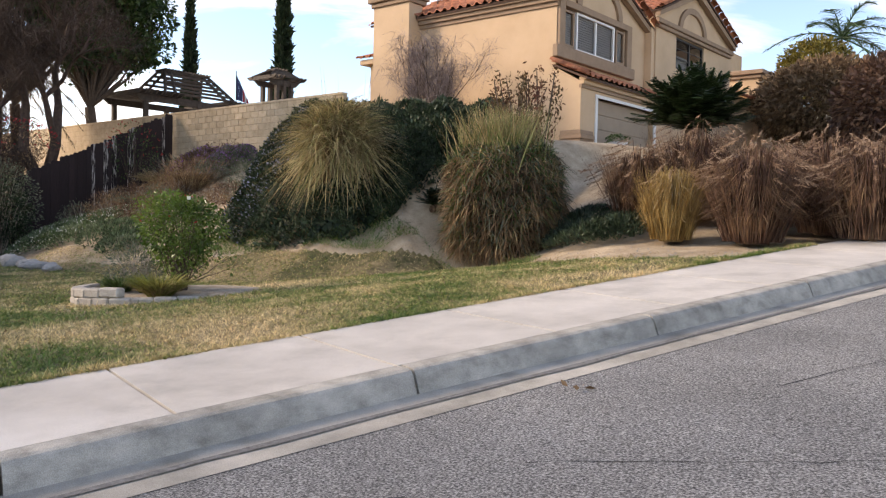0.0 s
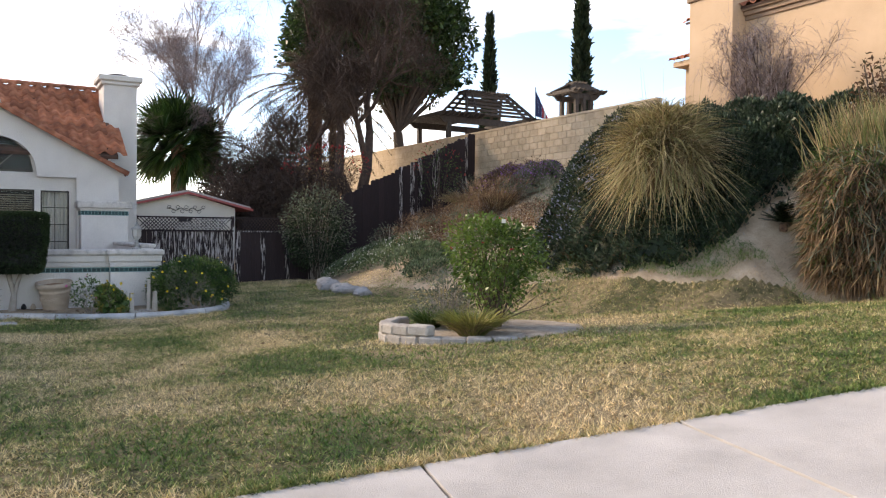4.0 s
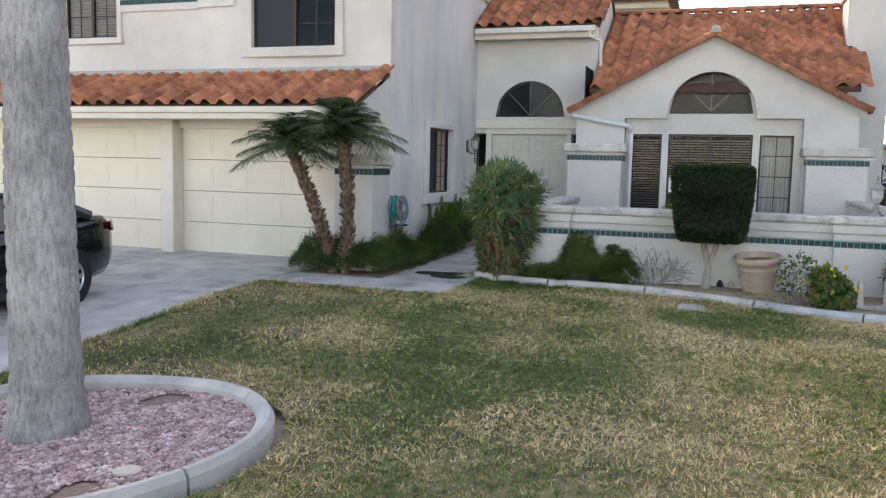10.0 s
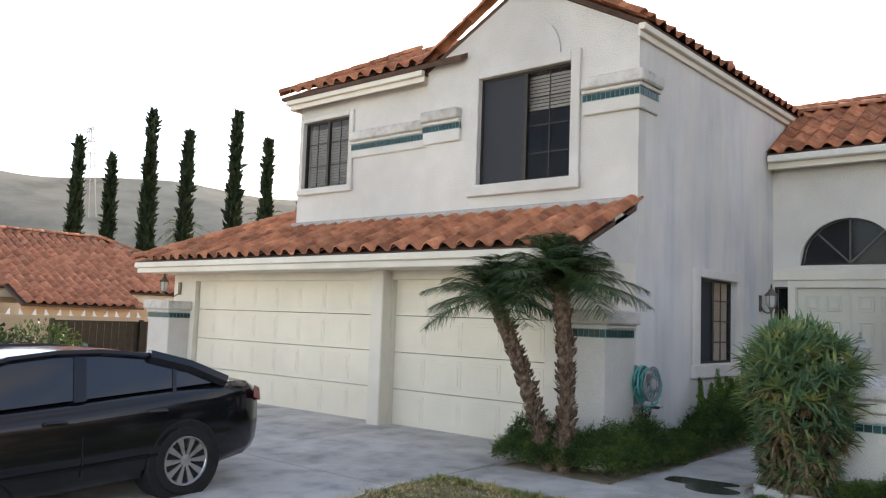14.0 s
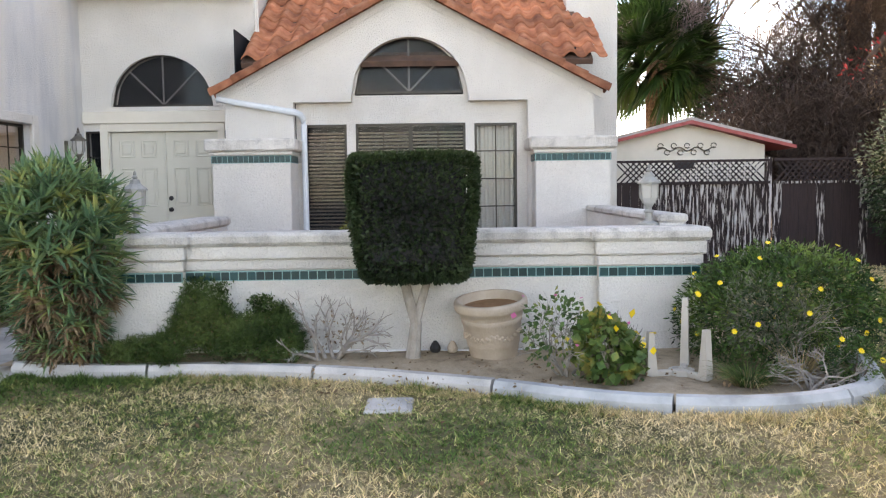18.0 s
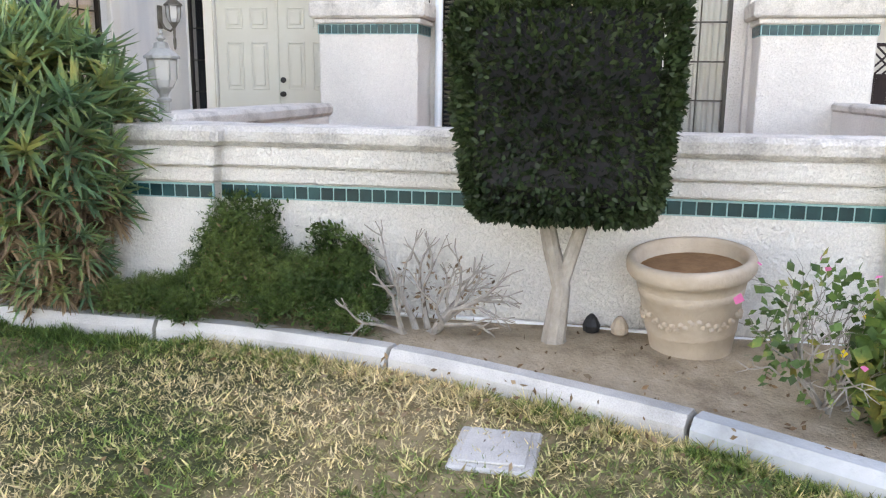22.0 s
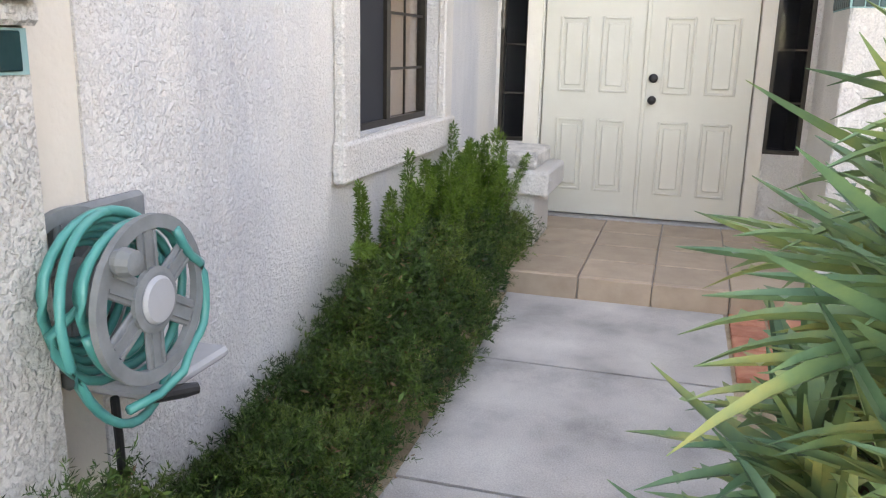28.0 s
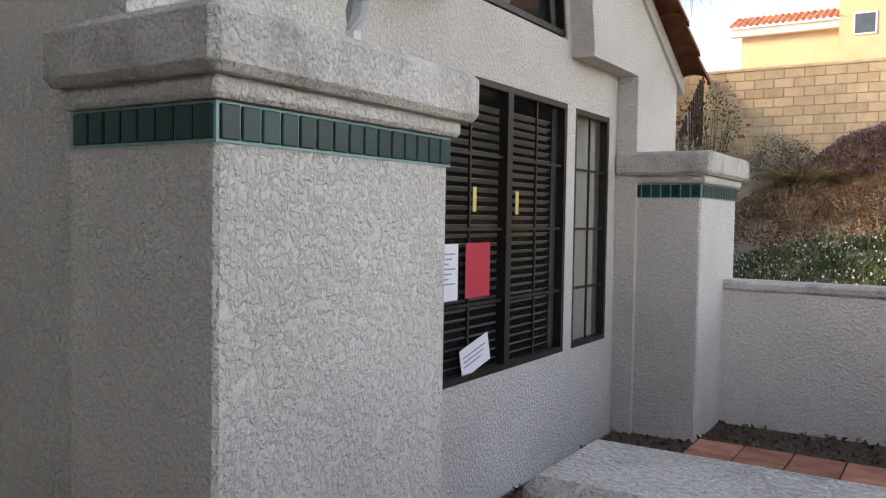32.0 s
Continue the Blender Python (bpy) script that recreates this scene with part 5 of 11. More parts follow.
# garage doors
def garage_door(name, label, y0, y1, panels):
    t = thing(name, label, "garage door", kind="structure")
    z0, z1 = -0.41, 1.79
    for r in range(4):
        a, b = z0 + (z1 - z0) * r / 4, z0 + (z1 - z0) * (r + 1) / 4
        sec = part("section", Mesh().box(-17.43, -17.385, y0, y1, a + 0.004, b - 0.004, bevel=0.006), GARAGE_PAINT, t)
        w = (y1 - y0) / panels
        for k in range(panels):
            ya, yb = y0 + k * w + 0.07, y0 + (k + 1) * w - 0.07
            part("panel_frame", Mesh().box(-17.388, -17.380, ya, yb, a + 0.08, b - 0.08, bevel=0.014), GARAGE_PAINT, sec)
            part("panel", Mesh().box(-17.382, -17.375, ya + 0.05, yb - 0.05, a + 0.125, b - 0.125, bevel=0.011), GARAGE_PAINT, sec)
    part("bottom_seal", Mesh().box(-17.42, -17.39, y0, y1, -0.44, -0.408), BLACK_METAL, t)


garage_door("door_2", "wide cream sectional garage door, closed", -13.13, -8.11, 8)
garage_door("door_3", "single cream sectional garage door, closed", -7.82, -5.05, 4)

# gutters and downpipes
GUT = material("gutter_paint", [(0.58, 0.55, 0.50), (0.68, 0.65, 0.60)], 6.0, 0.5)
gutter = thing("gutter", "cream metal gutter and downpipe over the entrance", "gutter")
part("trough", Mesh().box(-22.60, -22.47, -4.05, -1.42, 4.08, 4.20, bevel=0.02), GUT, gutter)
part("fascia", Mesh().box(-22.72, -22.60, -4.08, -1.40, 3.98, 4.16), TRIM, gutter)
part("downpipe", Mesh().tube([(-22.5, -1.55, 4.08), (-22.5, -1.55, 3.98), (-22.45, -1.30, 3.86), (-22.45, -1.28, 3.1)], 0.038, 8), GUT, gutter)
drain = thing("downpipe", "pale blue-white metal downpipe on the front wall", "downpipe")
PIPE = material("pale_blue_pipe", [(0.55, 0.60, 0.63), (0.66, 0.69, 0.71)], 6.0, 0.45)
part("pipe", Mesh().tube([(-21.63, -1.70, 2.30), (-21.63, -1.5, 2.255), (-21.63, -0.72, 2.115)], 0.042, 8), PIPE, drain)
part("elbow", Mesh().tube([(-21.63, -0.74, 2.118), (-21.64, -0.63, 2.10), (-21.69, -0.565, 2.07), (-21.74, -0.535, 2.01), (-21.765, -0.53, 1.90)], 0.045, 8), PIPE, drain)
part("pipe", Mesh().tube([(-21.765, -0.53, 1.94), (-21.765, -0.53, 1.4), (-21.765, -0.53, -0.30)], 0.042, 8), PIPE, drain)

# lanterns
LAMP_METAL = material("lantern_metal", [(0.07, 0.062, 0.05), (0.16, 0.145, 0.12)], 10.0, 0.5, metal=0.5)
LAMP_WHITE = material("lantern_grey_metal", [(0.20, 0.20, 0.185), (0.36, 0.36, 0.33)], 10.0, 0.55, blotch=0.15)
LAMP_GLASS = glass("lantern_glass", (0.62, 0.62, 0.58), 0.25, 0.55)


def lantern(t, x, y, z, mat, s=1.0, tail=False):
    """A six-sided coach lantern, z at the foot of its glass."""
    part("lantern_glass", Mesh().lathe([(0.055 * s, 0), (0.085 * s, 0.06 * s), (0.092 * s, 0.20 * s), (0.085 * s, 0.22 * s)], (x, y, z), 6), LAMP_GLASS, t)
    part("lantern_roof", Mesh().lathe([(0.12 * s, 0.215 * s), (0.118 * s, 0.235 * s), (0.055 * s, 0.29 * s), (0.045 * s, 0.33 * s), (0.02 * s, 0.34 * s)], (x, y, z), 6), mat, t)
    part("finial", Mesh().lathe([(0.012 * s, 0.335 * s), (0.03 * s, 0.36 * s), (0.012 * s, 0.385 * s), (0.018 * s, 0.40 * s), (0.003 * s, 0.43 * s)], (x, y, z), 10), mat, t)
    part("lantern_base", Mesh().lathe([(0.02 * s, -0.06 * s), (0.035 * s, -0.04 * s), (0.06 * s, 0.005 * s), (0.058 * s, 0.015 * s)], (x, y, z), 6), mat, t)
    for k in range(6):
        a = math.pi / 3 * k
        part("rib", Mesh().tube([(x + 0.058 * s * math.cos(a), y + 0.058 * s * math.sin(a), z), (x + 0.09 * s * math.cos(a), y + 0.09 * s * math.sin(a), z + 0.07 * s), (x + 0.095 * s * math.cos(a), y + 0.095 * s * math.sin(a), z + 0.22 * s)], 0.006 * s, 5), mat, t)
    if tail:
        part("tail", Mesh().lathe([(0.006 * s, -0.34 * s), (0.018 * s, -0.32 * s), (0.022 * s, -0.20 * s), (0.014 * s, -0.19 * s), (0.02 * s, -0.06 * s)], (x, y, z), 8), mat, t)


wl = thing("wall_lantern", "weathered bronze coach lantern on the wall by the door", "wall lamp", group="wall lanterns")
lantern(wl, -22.26, -3.90, 1.585, LAMP_METAL, 0.92, True)
part("wall_plate", Mesh().box(-22.31, -22.21, -4.09, -4.07, 1.52, 1.79, bevel=0.015), LAMP_METAL, wl)
part("arm", Mesh().tube([(-22.26, -4.07, 1.60), (-22.26, -4.02, 1.52), (-22.26, -3.95, 1.49), (-22.26, -3.90, 1.53)], 0.014, 6), LAMP_METAL, wl)
for xx, yy, zz in ((-16.95, -13.68, 1.56), (-17.05, -4.86, 1.56)):
    gl = thing("wall_lantern", "dull metal coach lantern on the garage front", "wall lamp", group="wall lanterns")
    lantern(gl, xx + 0.02, yy, zz, LAMP_METAL, 0.85)
    part("wall_plate", Mesh().box(-17.29, -17.26, yy - 0.05, yy + 0.05, zz - 0.05, zz + 0.2, bevel=0.01), LAMP_METAL, gl)
    part("arm", Mesh().tube([(-17.26, yy, zz - 0.03), (-17.15, yy, zz - 0.09), (xx + 0.02, yy, zz - 0.05)], 0.012, 6), LAMP_METAL, gl)
for yy in (3.26, -1.44):
    pl = thing("pier_lantern", "weathered grey-white coach lantern on a short post on the garden wall", "pier lamp", group="lanterns on the garden wall")
    xx = -17.72
    part("foot", Mesh().lathe([(0.10, 0), (0.10, 0.02), (0.05, 0.045), (0.04, 0.06)], (xx, yy, CT), 16), LAMP_WHITE, pl)
    part("post", Mesh().lathe([(0.038, 0.05), (0.038, 0.13), (0.05, 0.14), (0.05, 0.155), (0.03, 0.17), (0.03, 0.2)], (xx, yy, CT), 14), LAMP_WHITE, pl)
    lantern(pl, xx, yy, CT + 0.235, LAMP_WHITE, 1.0)
    pl.matrix_basis = Matrix.Translation((xx, yy, CT)) @ Matrix.Diagonal((0.92, 0.92, 0.84, 1)) @ Matrix.Translation((-xx, -yy, -CT))

# pedestal beside the door
ped = thing("pedestal", "white stucco pedestal with a broad moulded top beside the porch", "pedestal", kind="structure")
part("shaft", Mesh().box(-22.35, -21.70, -4.09, -3.50, -0.6, 0.13, bevel=0.01), STUCCO, ped)
part("moulding", Mesh().box(-22.40, -21.64, -4.085, -3.40, 0.12, 0.30, bevel=0.02), STUCCO, ped)
part("top", Mesh().box(-22.33, -21.72, -4.083, -3.50, 0.30, 0.42, bevel=0.02), STUCCO_CAP, ped)

# notices on the window
PAPER = material("paper", [(0.70, 0.71, 0.74), (0.76, 0.77, 0.80)], 4.0, 0.8)
RED_PAPER = material("red_paper", [(0.50, 0.035, 0.055), (0.56, 0.05, 0.07)], 4.0, 0.8)
INK = material("grey_ink", [(0.25, 0.26, 0.30), (0.32, 0.33, 0.36)], 30.0, 0.8)
TAPE = material("yellow_tape", [(0.60, 0.46, 0.12), (0.66, 0.52, 0.18)], 10.0, 0.6)
for nm, lb, mt, y0, y1, z0, z1, ang in (("notice", "white printed notice taped inside the window", PAPER, 0.225, 0.46, 0.80, 1.085, 0), ("notice", "red notice taped inside the window", RED_PAPER, 0.535, 0.79, 0.80, 1.087, 0),
                                        ("notice", "white paper leaning at the foot of the window", PAPER, 0.50, 0.80, 0.415, 0.57, 14)):
    t = thing(nm, lb, "notice", group="window notices")
    c = Vector((HX["win"] - 0.032, (y0 + y1) / 2, (z0 + z1) / 2))
    mm = Matrix.Translation(c) @ Matrix.Rotation(radians(ang), 4, "X")
    part("sheet", Mesh().box(-0.001, 0.001, -(y1 - y0) / 2, (y1 - y0) / 2, -(z1 - z0) / 2, (z1 - z0) / 2, mm), mt, t)
    for k in range(7 if ang == 0 else 3):
        zz = (z1 - z0) / 2 - 0.05 - k * 0.025
        part("text_line", Mesh().box(0.001, 0.0018, -(y1 - y0) / 2 + 0.03, (y1 - y0) / 2 - 0.03 - 0.03 * (k % 3), zz - 0.004, zz + 0.004, mm), INK if mt is PAPER else RED_PAPER, t)
for y, z in ((0.60, 1.25), (1.08, 1.24)):
    tp = part("tape", Mesh().box(HX["win"] - 0.034, HX["win"] - 0.031, y, y + 0.035, z, z + 0.13), TAPE)
    tagged(tp, "strip of yellow tape on the window", "tape", "window tapes")

# hose reel on the wall
REEL = material("grey_reel_plastic", [(0.15, 0.165, 0.17), (0.22, 0.235, 0.24)], 12.0, 0.5)
REEL_HUB = material("pale_reel_plastic", [(0.33, 0.34, 0.35), (0.38, 0.39, 0.40)], 12.0, 0.5)
HOSE = material("teal_hose", [(0.02, 0.22, 0.20), (0.045, 0.32, 0.285)], 8.0, 0.35, spec=0.5)
reel = thing("hose_reel", "grey plastic hose reel with a teal garden hose on the wall", "hose reel")
RX, RZ, RR = -17.69, 0.51, 0.215
part("wall_bracket", Mesh().box(-18.10, -17.72, -4.09, -4.05, 0.20, 0.70, bevel=0.015), REEL, reel)
part("tray", Mesh().box(-18.12, -17.74, -4.06, -3.80, 0.195, 0.23, bevel=0.015), REEL_HUB, reel)
turn_y = Matrix.Translation((RX, 0, RZ)) @ Matrix.Rotation(radians(-90), 4, "X")


def reel_disc(y):
    n = 40
    rim = Mesh()
    for k in range(n):
        a0, a1 = 2 * math.pi * k / n, 2 * math.pi * (k + 1) / n
        for r0, r1, d0, d1 in ((RR - 0.035, RR, 0, 0.02),):
            vs = [(RX + r * math.cos(a), y + d, RZ + r * math.sin(a)) for d in (d0, d1) for r in (r0, r1) for a in (a0, a1)]
            rim.add(vs, [(0, 2, 3, 1), (4, 5, 7, 6), (0, 1, 5, 4), (2, 6, 7, 3)])
    disc = part("reel_disc", rim, REEL, reel)
    for k in range(6):
        a = math.pi / 3 * k + 0.5
        m = Matrix.Translation((RX, y + 0.008, RZ)) @ Matrix.Rotation(-a, 4, "Y")
        part("spoke", Mesh().box(0.06, RR - 0.03, -0.006, 0.006, -0.036, 0.036, m, bevel=0.004), REEL, disc)
        part("spoke_rib", Mesh().box(0.07, RR - 0.04, 0.005, 0.012, -0.022, -0.014, m), REEL, disc)
        part("spoke_rib", Mesh().box(0.07, RR - 0.04, 0.005, 0.012, 0.014, 0.022, m), REEL, disc)
    part("hub_ring", Mesh().lathe([(0.085, 0), (0.085, 0.012), (0.07, 0.016)], (RX, 0, 0), 24, Matrix.Translation((0, y + 0.012, RZ)) @ Matrix.Rotation(radians(-90), 4, "X")), REEL, disc)
    return disc


reel_disc(-4.0)
reel_disc(-3.76)
part("hub_cap", Mesh().lathe([(0.062, 0), (0.062, 0.006), (0.055, 0.014), (0.01, 0.016)], (RX, 0, 0), 24, Matrix.Translation((0, -3.735, RZ)) @ Matrix.Rotation(radians(-90), 4, "X")), REEL_HUB, reel, "pale round hub cap")
part("crank_knob", Mesh().lathe([(0.03, 0), (0.036, 0.02), (0.03, 0.05), (0.01, 0.055)], (RX + 0.13, 0, 0), 12, Matrix.Translation((0, -3.74, RZ + 0.13)) @ Matrix.Rotation(radians(-90), 4, "X")), REEL, reel)
hp = []
for k in range(9 * 28):
    a = 2 * math.pi * k / 28
    lay = k // 28
    r = 0.13 + 0.022 * (lay % 5) + 0.006 * math.sin(3 * a)
    hp.append((RX + r * math.cos(a), -3.97 + 0.022 * lay, RZ + r * math.sin(a)))
part("hose_coil", Mesh().tube(hp, 0.013, 6), HOSE, reel, "", True)
loop = []
for k in range(34):
    a = 2.3 + 2 * math.pi * k / 33
    loop.append((RX + 0.10 * 0 + (0.235 + 0.03 * math.sin(a)) * math.cos(a), -3.90 + 0.10 * math.sin(k * 0.1), RZ - 0.06 + 0.27 * math.sin(a)))
part("hose_loop", Mesh().tube(loop, 0.013, 6), HOSE, reel, "", True)
loop2 = [(RX - 0.10 - 0.20 * math.sin(k / 12 * math.pi) * 0.6, -3.74, RZ + 0.16 - 0.40 * k / 12 - 0.02 * math.sin(k)) for k in range(13)] + [(RX - 0.02, -3.76, RZ - 0.265), (RX + 0.08, -3.78, RZ - 0.27)]
part("hose_loop", Mesh().tube(loop2, 0.013, 6), HOSE, reel, "", True)
part("nozzle", Mesh().tube([(RX - 0.02, -3.78, RZ - 0.275), (RX - 0.10, -3.74, RZ - 0.285), (RX - 0.13, -3.72, RZ - 0.287)], [0.018, 0.02, 0.016], 10), BLACK_METAL, reel)
part("supply_hose", Mesh().tube([(RX + 0.03, -3.86, RZ - 0.27), (RX + 0.0, -3.88, RZ - 0.40), (RX - 0.05, -3.92, RZ - 0.65), (RX - 0.07, -3.95, -0.40)], 0.012, 8), BLACK_METAL, reel, "black supply hose")

# ---- yard: edgings, bed, pots, fences, walls ----
# low concrete edging of the planter
edge = thing("planter_edging", "grey curved concrete garden edging, cracked in places", "garden edging", kind="structure")
EP = [(-17.35, -2.40), (-17.1, -2.30)] + [(planter_x(-2.3 + 0.235 * k) - 0.0, -2.3 + 0.235 * k) for k in range(30)] + [(-16.3, 4.62), (-16.75, 4.85), (-17.3, 4.95)]
SM = [EP[0]] + [tuple((Vector(EP[i - 1]) + 2 * Vector(EP[i]) + Vector(EP[i + 1])) / 4) for i in range(1, len(EP) - 1)] + [EP[-1]]
cuts = [0, 7, 13, 19, 24, 29, len(SM) - 1]


def edging_piece(pts, w=0.17, h=0.10, mat=CONCRETE, zf=ground_z):
    prof = [(0, -0.12), (0, h * 0.55), (0.035, h), (w - 0.05, h), (w, h * 0.55), (w, -0.12)]
    m = Mesh()
    for i, p in enumerate(pts):
        d = (Vector(pts[min(i + 1, len(pts) - 1)]) - Vector(pts[max(i - 1, 0)])).normalized()
        inw = Vector((-d.y, d.x))
        for o, z in prof:
            q = Vector(p) + inw * o
            m.v.append((q.x, q.y, zf(p[0], p[1]) + z))
    k = len(prof)
    for i in range(len(pts) - 1):
        for j in range(k - 1):
            m.f.append((i * k + j, (i + 1) * k + j, (i + 1) * k + j + 1, i * k + j + 1))
    m.f.append(tuple(range(k)))
    m.f.append(tuple(range((len(pts) - 1) * k, len(pts) * k))[::-1])
    return m


def trimmed(pts, gap=0.012):
    a, b = Vector(pts[0]), Vector(pts[1])
    y, z = Vector(pts[-2]), Vector(pts[-1])
    return [tuple(a + (b - a).normalized() * gap)] + pts[1:-1] + [tuple(z - (z - y).normalized() * gap)]


BLUE_CONC = material("bluish_concrete", [(0.27, 0.28, 0.275), (0.40, 0.415, 0.415), (0.50, 0.51, 0.505)], 3.0, 0.85, 0.3, 60, blotch=0.12)
for i, (a, b) in enumerate(zip(cuts[:-1], cuts[1:])):
    part("edging_piece", edging_piece(trimmed(SM[a:b + 1])), CONCRETE if i < 3 else BLUE_CONC, edge)


def bed_z(x, y):
    return -0.455 + 0.015 * noise.noise(Vector((x * 2, y * 2, 1)))


bx = [round(-17.45 + 0.1 * i, 3) for i in range(22)]
by = [round(-2.4 + 0.1 * i, 3) for i in range(74)]
bed = new("planter_soil", sheet("planter_soil", bx, by, lambda x, y: bed_z(x, y) + 0.055 * smooth((-16.45 - x) / 0.5), SOIL, lambda x, y: x < (planter_x(y) - 0.1 if -2.35 < y < 4.7 else -16.8)))
tagged(bed, "bare pale soil of the front planter", "soil", kind="structure")
fx = [round(-22.0 + 0.12 * i, 3) for i in range(56)]
fy = [round(-4.95 + 0.12 * i, 3) for i in range(14)]
fbed = new("fern_bed_soil", sheet("fern_bed_soil", fx, fy, lambda x, y: WZ(x, y) - 0.015, SOIL, lambda x, y: (x < -15.3 and y < -3.4) if x > -16.14 else (y < -3.44)))
tagged(fbed, "bare soil strip along the garage wall", "soil", kind="structure")
abed = new("aloe_bed_soil", sheet("aloe_bed_soil", [-21.0, -20, -19, -18, -17.3], [-2.25, -2.1, -1.95, -1.9], lambda x, y: WZ(x, y) - 0.01, SOIL))
tagged(abed, "soil strip between the walk and the garden wall", "soil", kind="structure")

# palm ring with gravel
PRX, PRY, PRR = -9.30, -2.84, 1.41
ring_edge = thing("palm_ring", "round pale concrete edging about the palm", "garden edging", kind="structure")
nring = 60
for k in range(5):
    pts = [(PRX + PRR * math.cos(2 * math.pi * (k * 12 + i) / nring), PRY + PRR * math.sin(2 * math.pi * (k * 12 + i) / nring)) for i in range(13)]
    part("edging_piece", edging_piece(trimmed(pts), 0.125, 0.10, CONCRETE, ground_z), CONCRETE, ring_edge)
GRAVEL = material("pink_gravel", [(0.26, 0.155, 0.14), (0.48, 0.33, 0.305), (0.66, 0.55, 0.52)], 9.0, 0.92, 0.4, 60, island=0.45)
gv = new("gravel_bed", sheet("gravel_bed", [PRX - 1.5 + 0.1 * i for i in range(31)], [PRY - 1.5 + 0.1 * i for i in range(31)], lambda x, y: ground_z(x, y) + 0.0,
                             material("gravel_soil", [(0.16, 0.11, 0.09), (0.34, 0.25, 0.20)], 20.0, 0.95, 1.0, 60), lambda x, y: (x - PRX) ** 2 + (y - PRY) ** 2 < 1.32 ** 2))
tagged(gv, "gravelly soil round the palm", "gravel", kind="structure")
n = 17000
ang, rad = RNG.uniform(0, 2 * np.pi, n), 1.34 * np.sqrt(RNG.uniform(0, 1, n))
gx, gy = PRX + rad * np.cos(ang), PRY + rad * np.sin(ang)
keepg = np.array([noise.noise(Vector((a * 1.2, b * 1.2, 8))) > -0.7 for a, b in zip(gx, gy)])
gx, gy = gx[keepg], gy[keepg]
gzz = np.array([ground_z(a, b) for a, b in zip(gx, gy)]) + 0.012
OCT = np.array([(1, 0, 0), (0, 1, 0), (-1, 0, 0), (0, -1, 0), (0, 0, 1), (0, 0, -1)], float)
OCF = np.array([(0, 1, 4), (1, 2, 4), (2, 3, 4), (3, 0, 4), (1, 0, 5), (2, 1, 5), (3, 2, 5), (0, 3, 5)])


def pebbles(name, x, y, z, size, mat, flat=0.6):
    k = len(x)
    sz = size * RNG.uniform(0.5, 1.3, (k, 1, 1)) * np.concatenate([RNG.uniform(0.7, 1.3, (k, 1, 2)), RNG.uniform(flat * 0.7, flat, (k, 1, 1))], 2)
    a = RNG.uniform(0, 6.28, k)
    c, s = np.cos(a)[:, None], np.sin(a)[:, None]
    v = OCT[None] * sz + RNG.normal(0, 0.12, (k, 6, 3)) * sz
    vx, vy = v[..., 0] * c - v[..., 1] * s, v[..., 0] * s + v[..., 1] * c
    v = np.stack([vx + x[:, None], vy + y[:, None], v[..., 2] + z[:, None]], -1)
    f = (np.arange(k)[:, None, None] * 6 + OCF[None]).reshape(-1, 3)
    return numpy_mesh(name, v.reshape(-1, 3), f, mat)


tagged(new("gravel", pebbles("gravel", gx, gy, gzz, 0.023, GRAVEL)), "loose pink and grey crushed gravel", "gravel", kind="stuff")
lid = thing("sprinkler_lid", "small pale plastic disc lying on the gravel", "lid")
part("disc", Mesh().lathe([(0.085, 0), (0.085, 0.012), (0.07, 0.018)], (PRX + 0.35, PRY + 0.85, ground_z(PRX + 0.35, PRY + 0.85) + 0.022), 18), TRIPOD, lid)

# valve box lid in the lawn
vb = thing("valve_box", "pale concrete valve box cover set in the lawn", "valve box")
zv = ground_z(-15.95, 0.95) - 0.012
part("box", Mesh().box(-16.14, -15.76, 0.78, 1.12, zv - 0.15, zv + 0.012, bevel=0.01), CONCRETE, vb)
part("cover", Mesh().box(-16.10, -15.80, 0.82, 1.08, zv + 0.012, zv + 0.022, bevel=0.004), CONCRETE, vb)

# big planter
pot = thing("planter_pot", "large pale clay planter with moulded garlands and rusty soil", "plant pot")
PX, PY, PZ = -17.22, 1.79, -0.43
part("body", Mesh().lathe([(0.205, 0), (0.212, 0.02), (0.218, 0.05), (0.235, 0.15), (0.24, 0.155), (0.242, 0.17), (0.27, 0.36), (0.275, 0.365), (0.277, 0.38), (0.284, 0.42), (0.27, 0.42)], (PX, PY, PZ), 32), CLAY_POT, pot, "", True)
part("rim", Mesh().lathe([(0.284, 0.415), (0.292, 0.465), (0.32, 0.475), (0.335, 0.50), (0.335, 0.545), (0.325, 0.565), (0.30, 0.57), (0.285, 0.555), (0.272, 0.43)], (PX, PY, PZ), 36, None, False), CLAY_POT, pot, "thick rolled rim", True)
part("soil", Mesh().lathe([(0.282, 0.485), (0.2, 0.495), (0.05, 0.50)], (PX, PY, PZ), 28), material("rusty_soil", [(0.20, 0.10, 0.045), (0.32, 0.17, 0.08)], 12.0, 0.9, 0.4), pot)
for k in range(72):
    a = 2 * math.pi * k / 72
    zz = PZ + 0.285 - 0.045 * abs(math.sin(a * 3)) + (0.012 if k % 2 else -0.012)
    r = 0.246 + 0.16 * (zz - PZ - 0.17)
    part("garland_leaf", Mesh().lathe([(0.003, -0.012), (0.015, -0.005), (0.017, 0.003), (0.004, 0.010)], (0, 0, 0), 6, Matrix.Translation((PX + r * math.cos(a), PY + r * math.sin(a), zz)) @ Matrix.Rotation(a, 4, "Z") @ Matrix.Rotation(radians(80), 4, "Y")), CLAY_POT, pot)

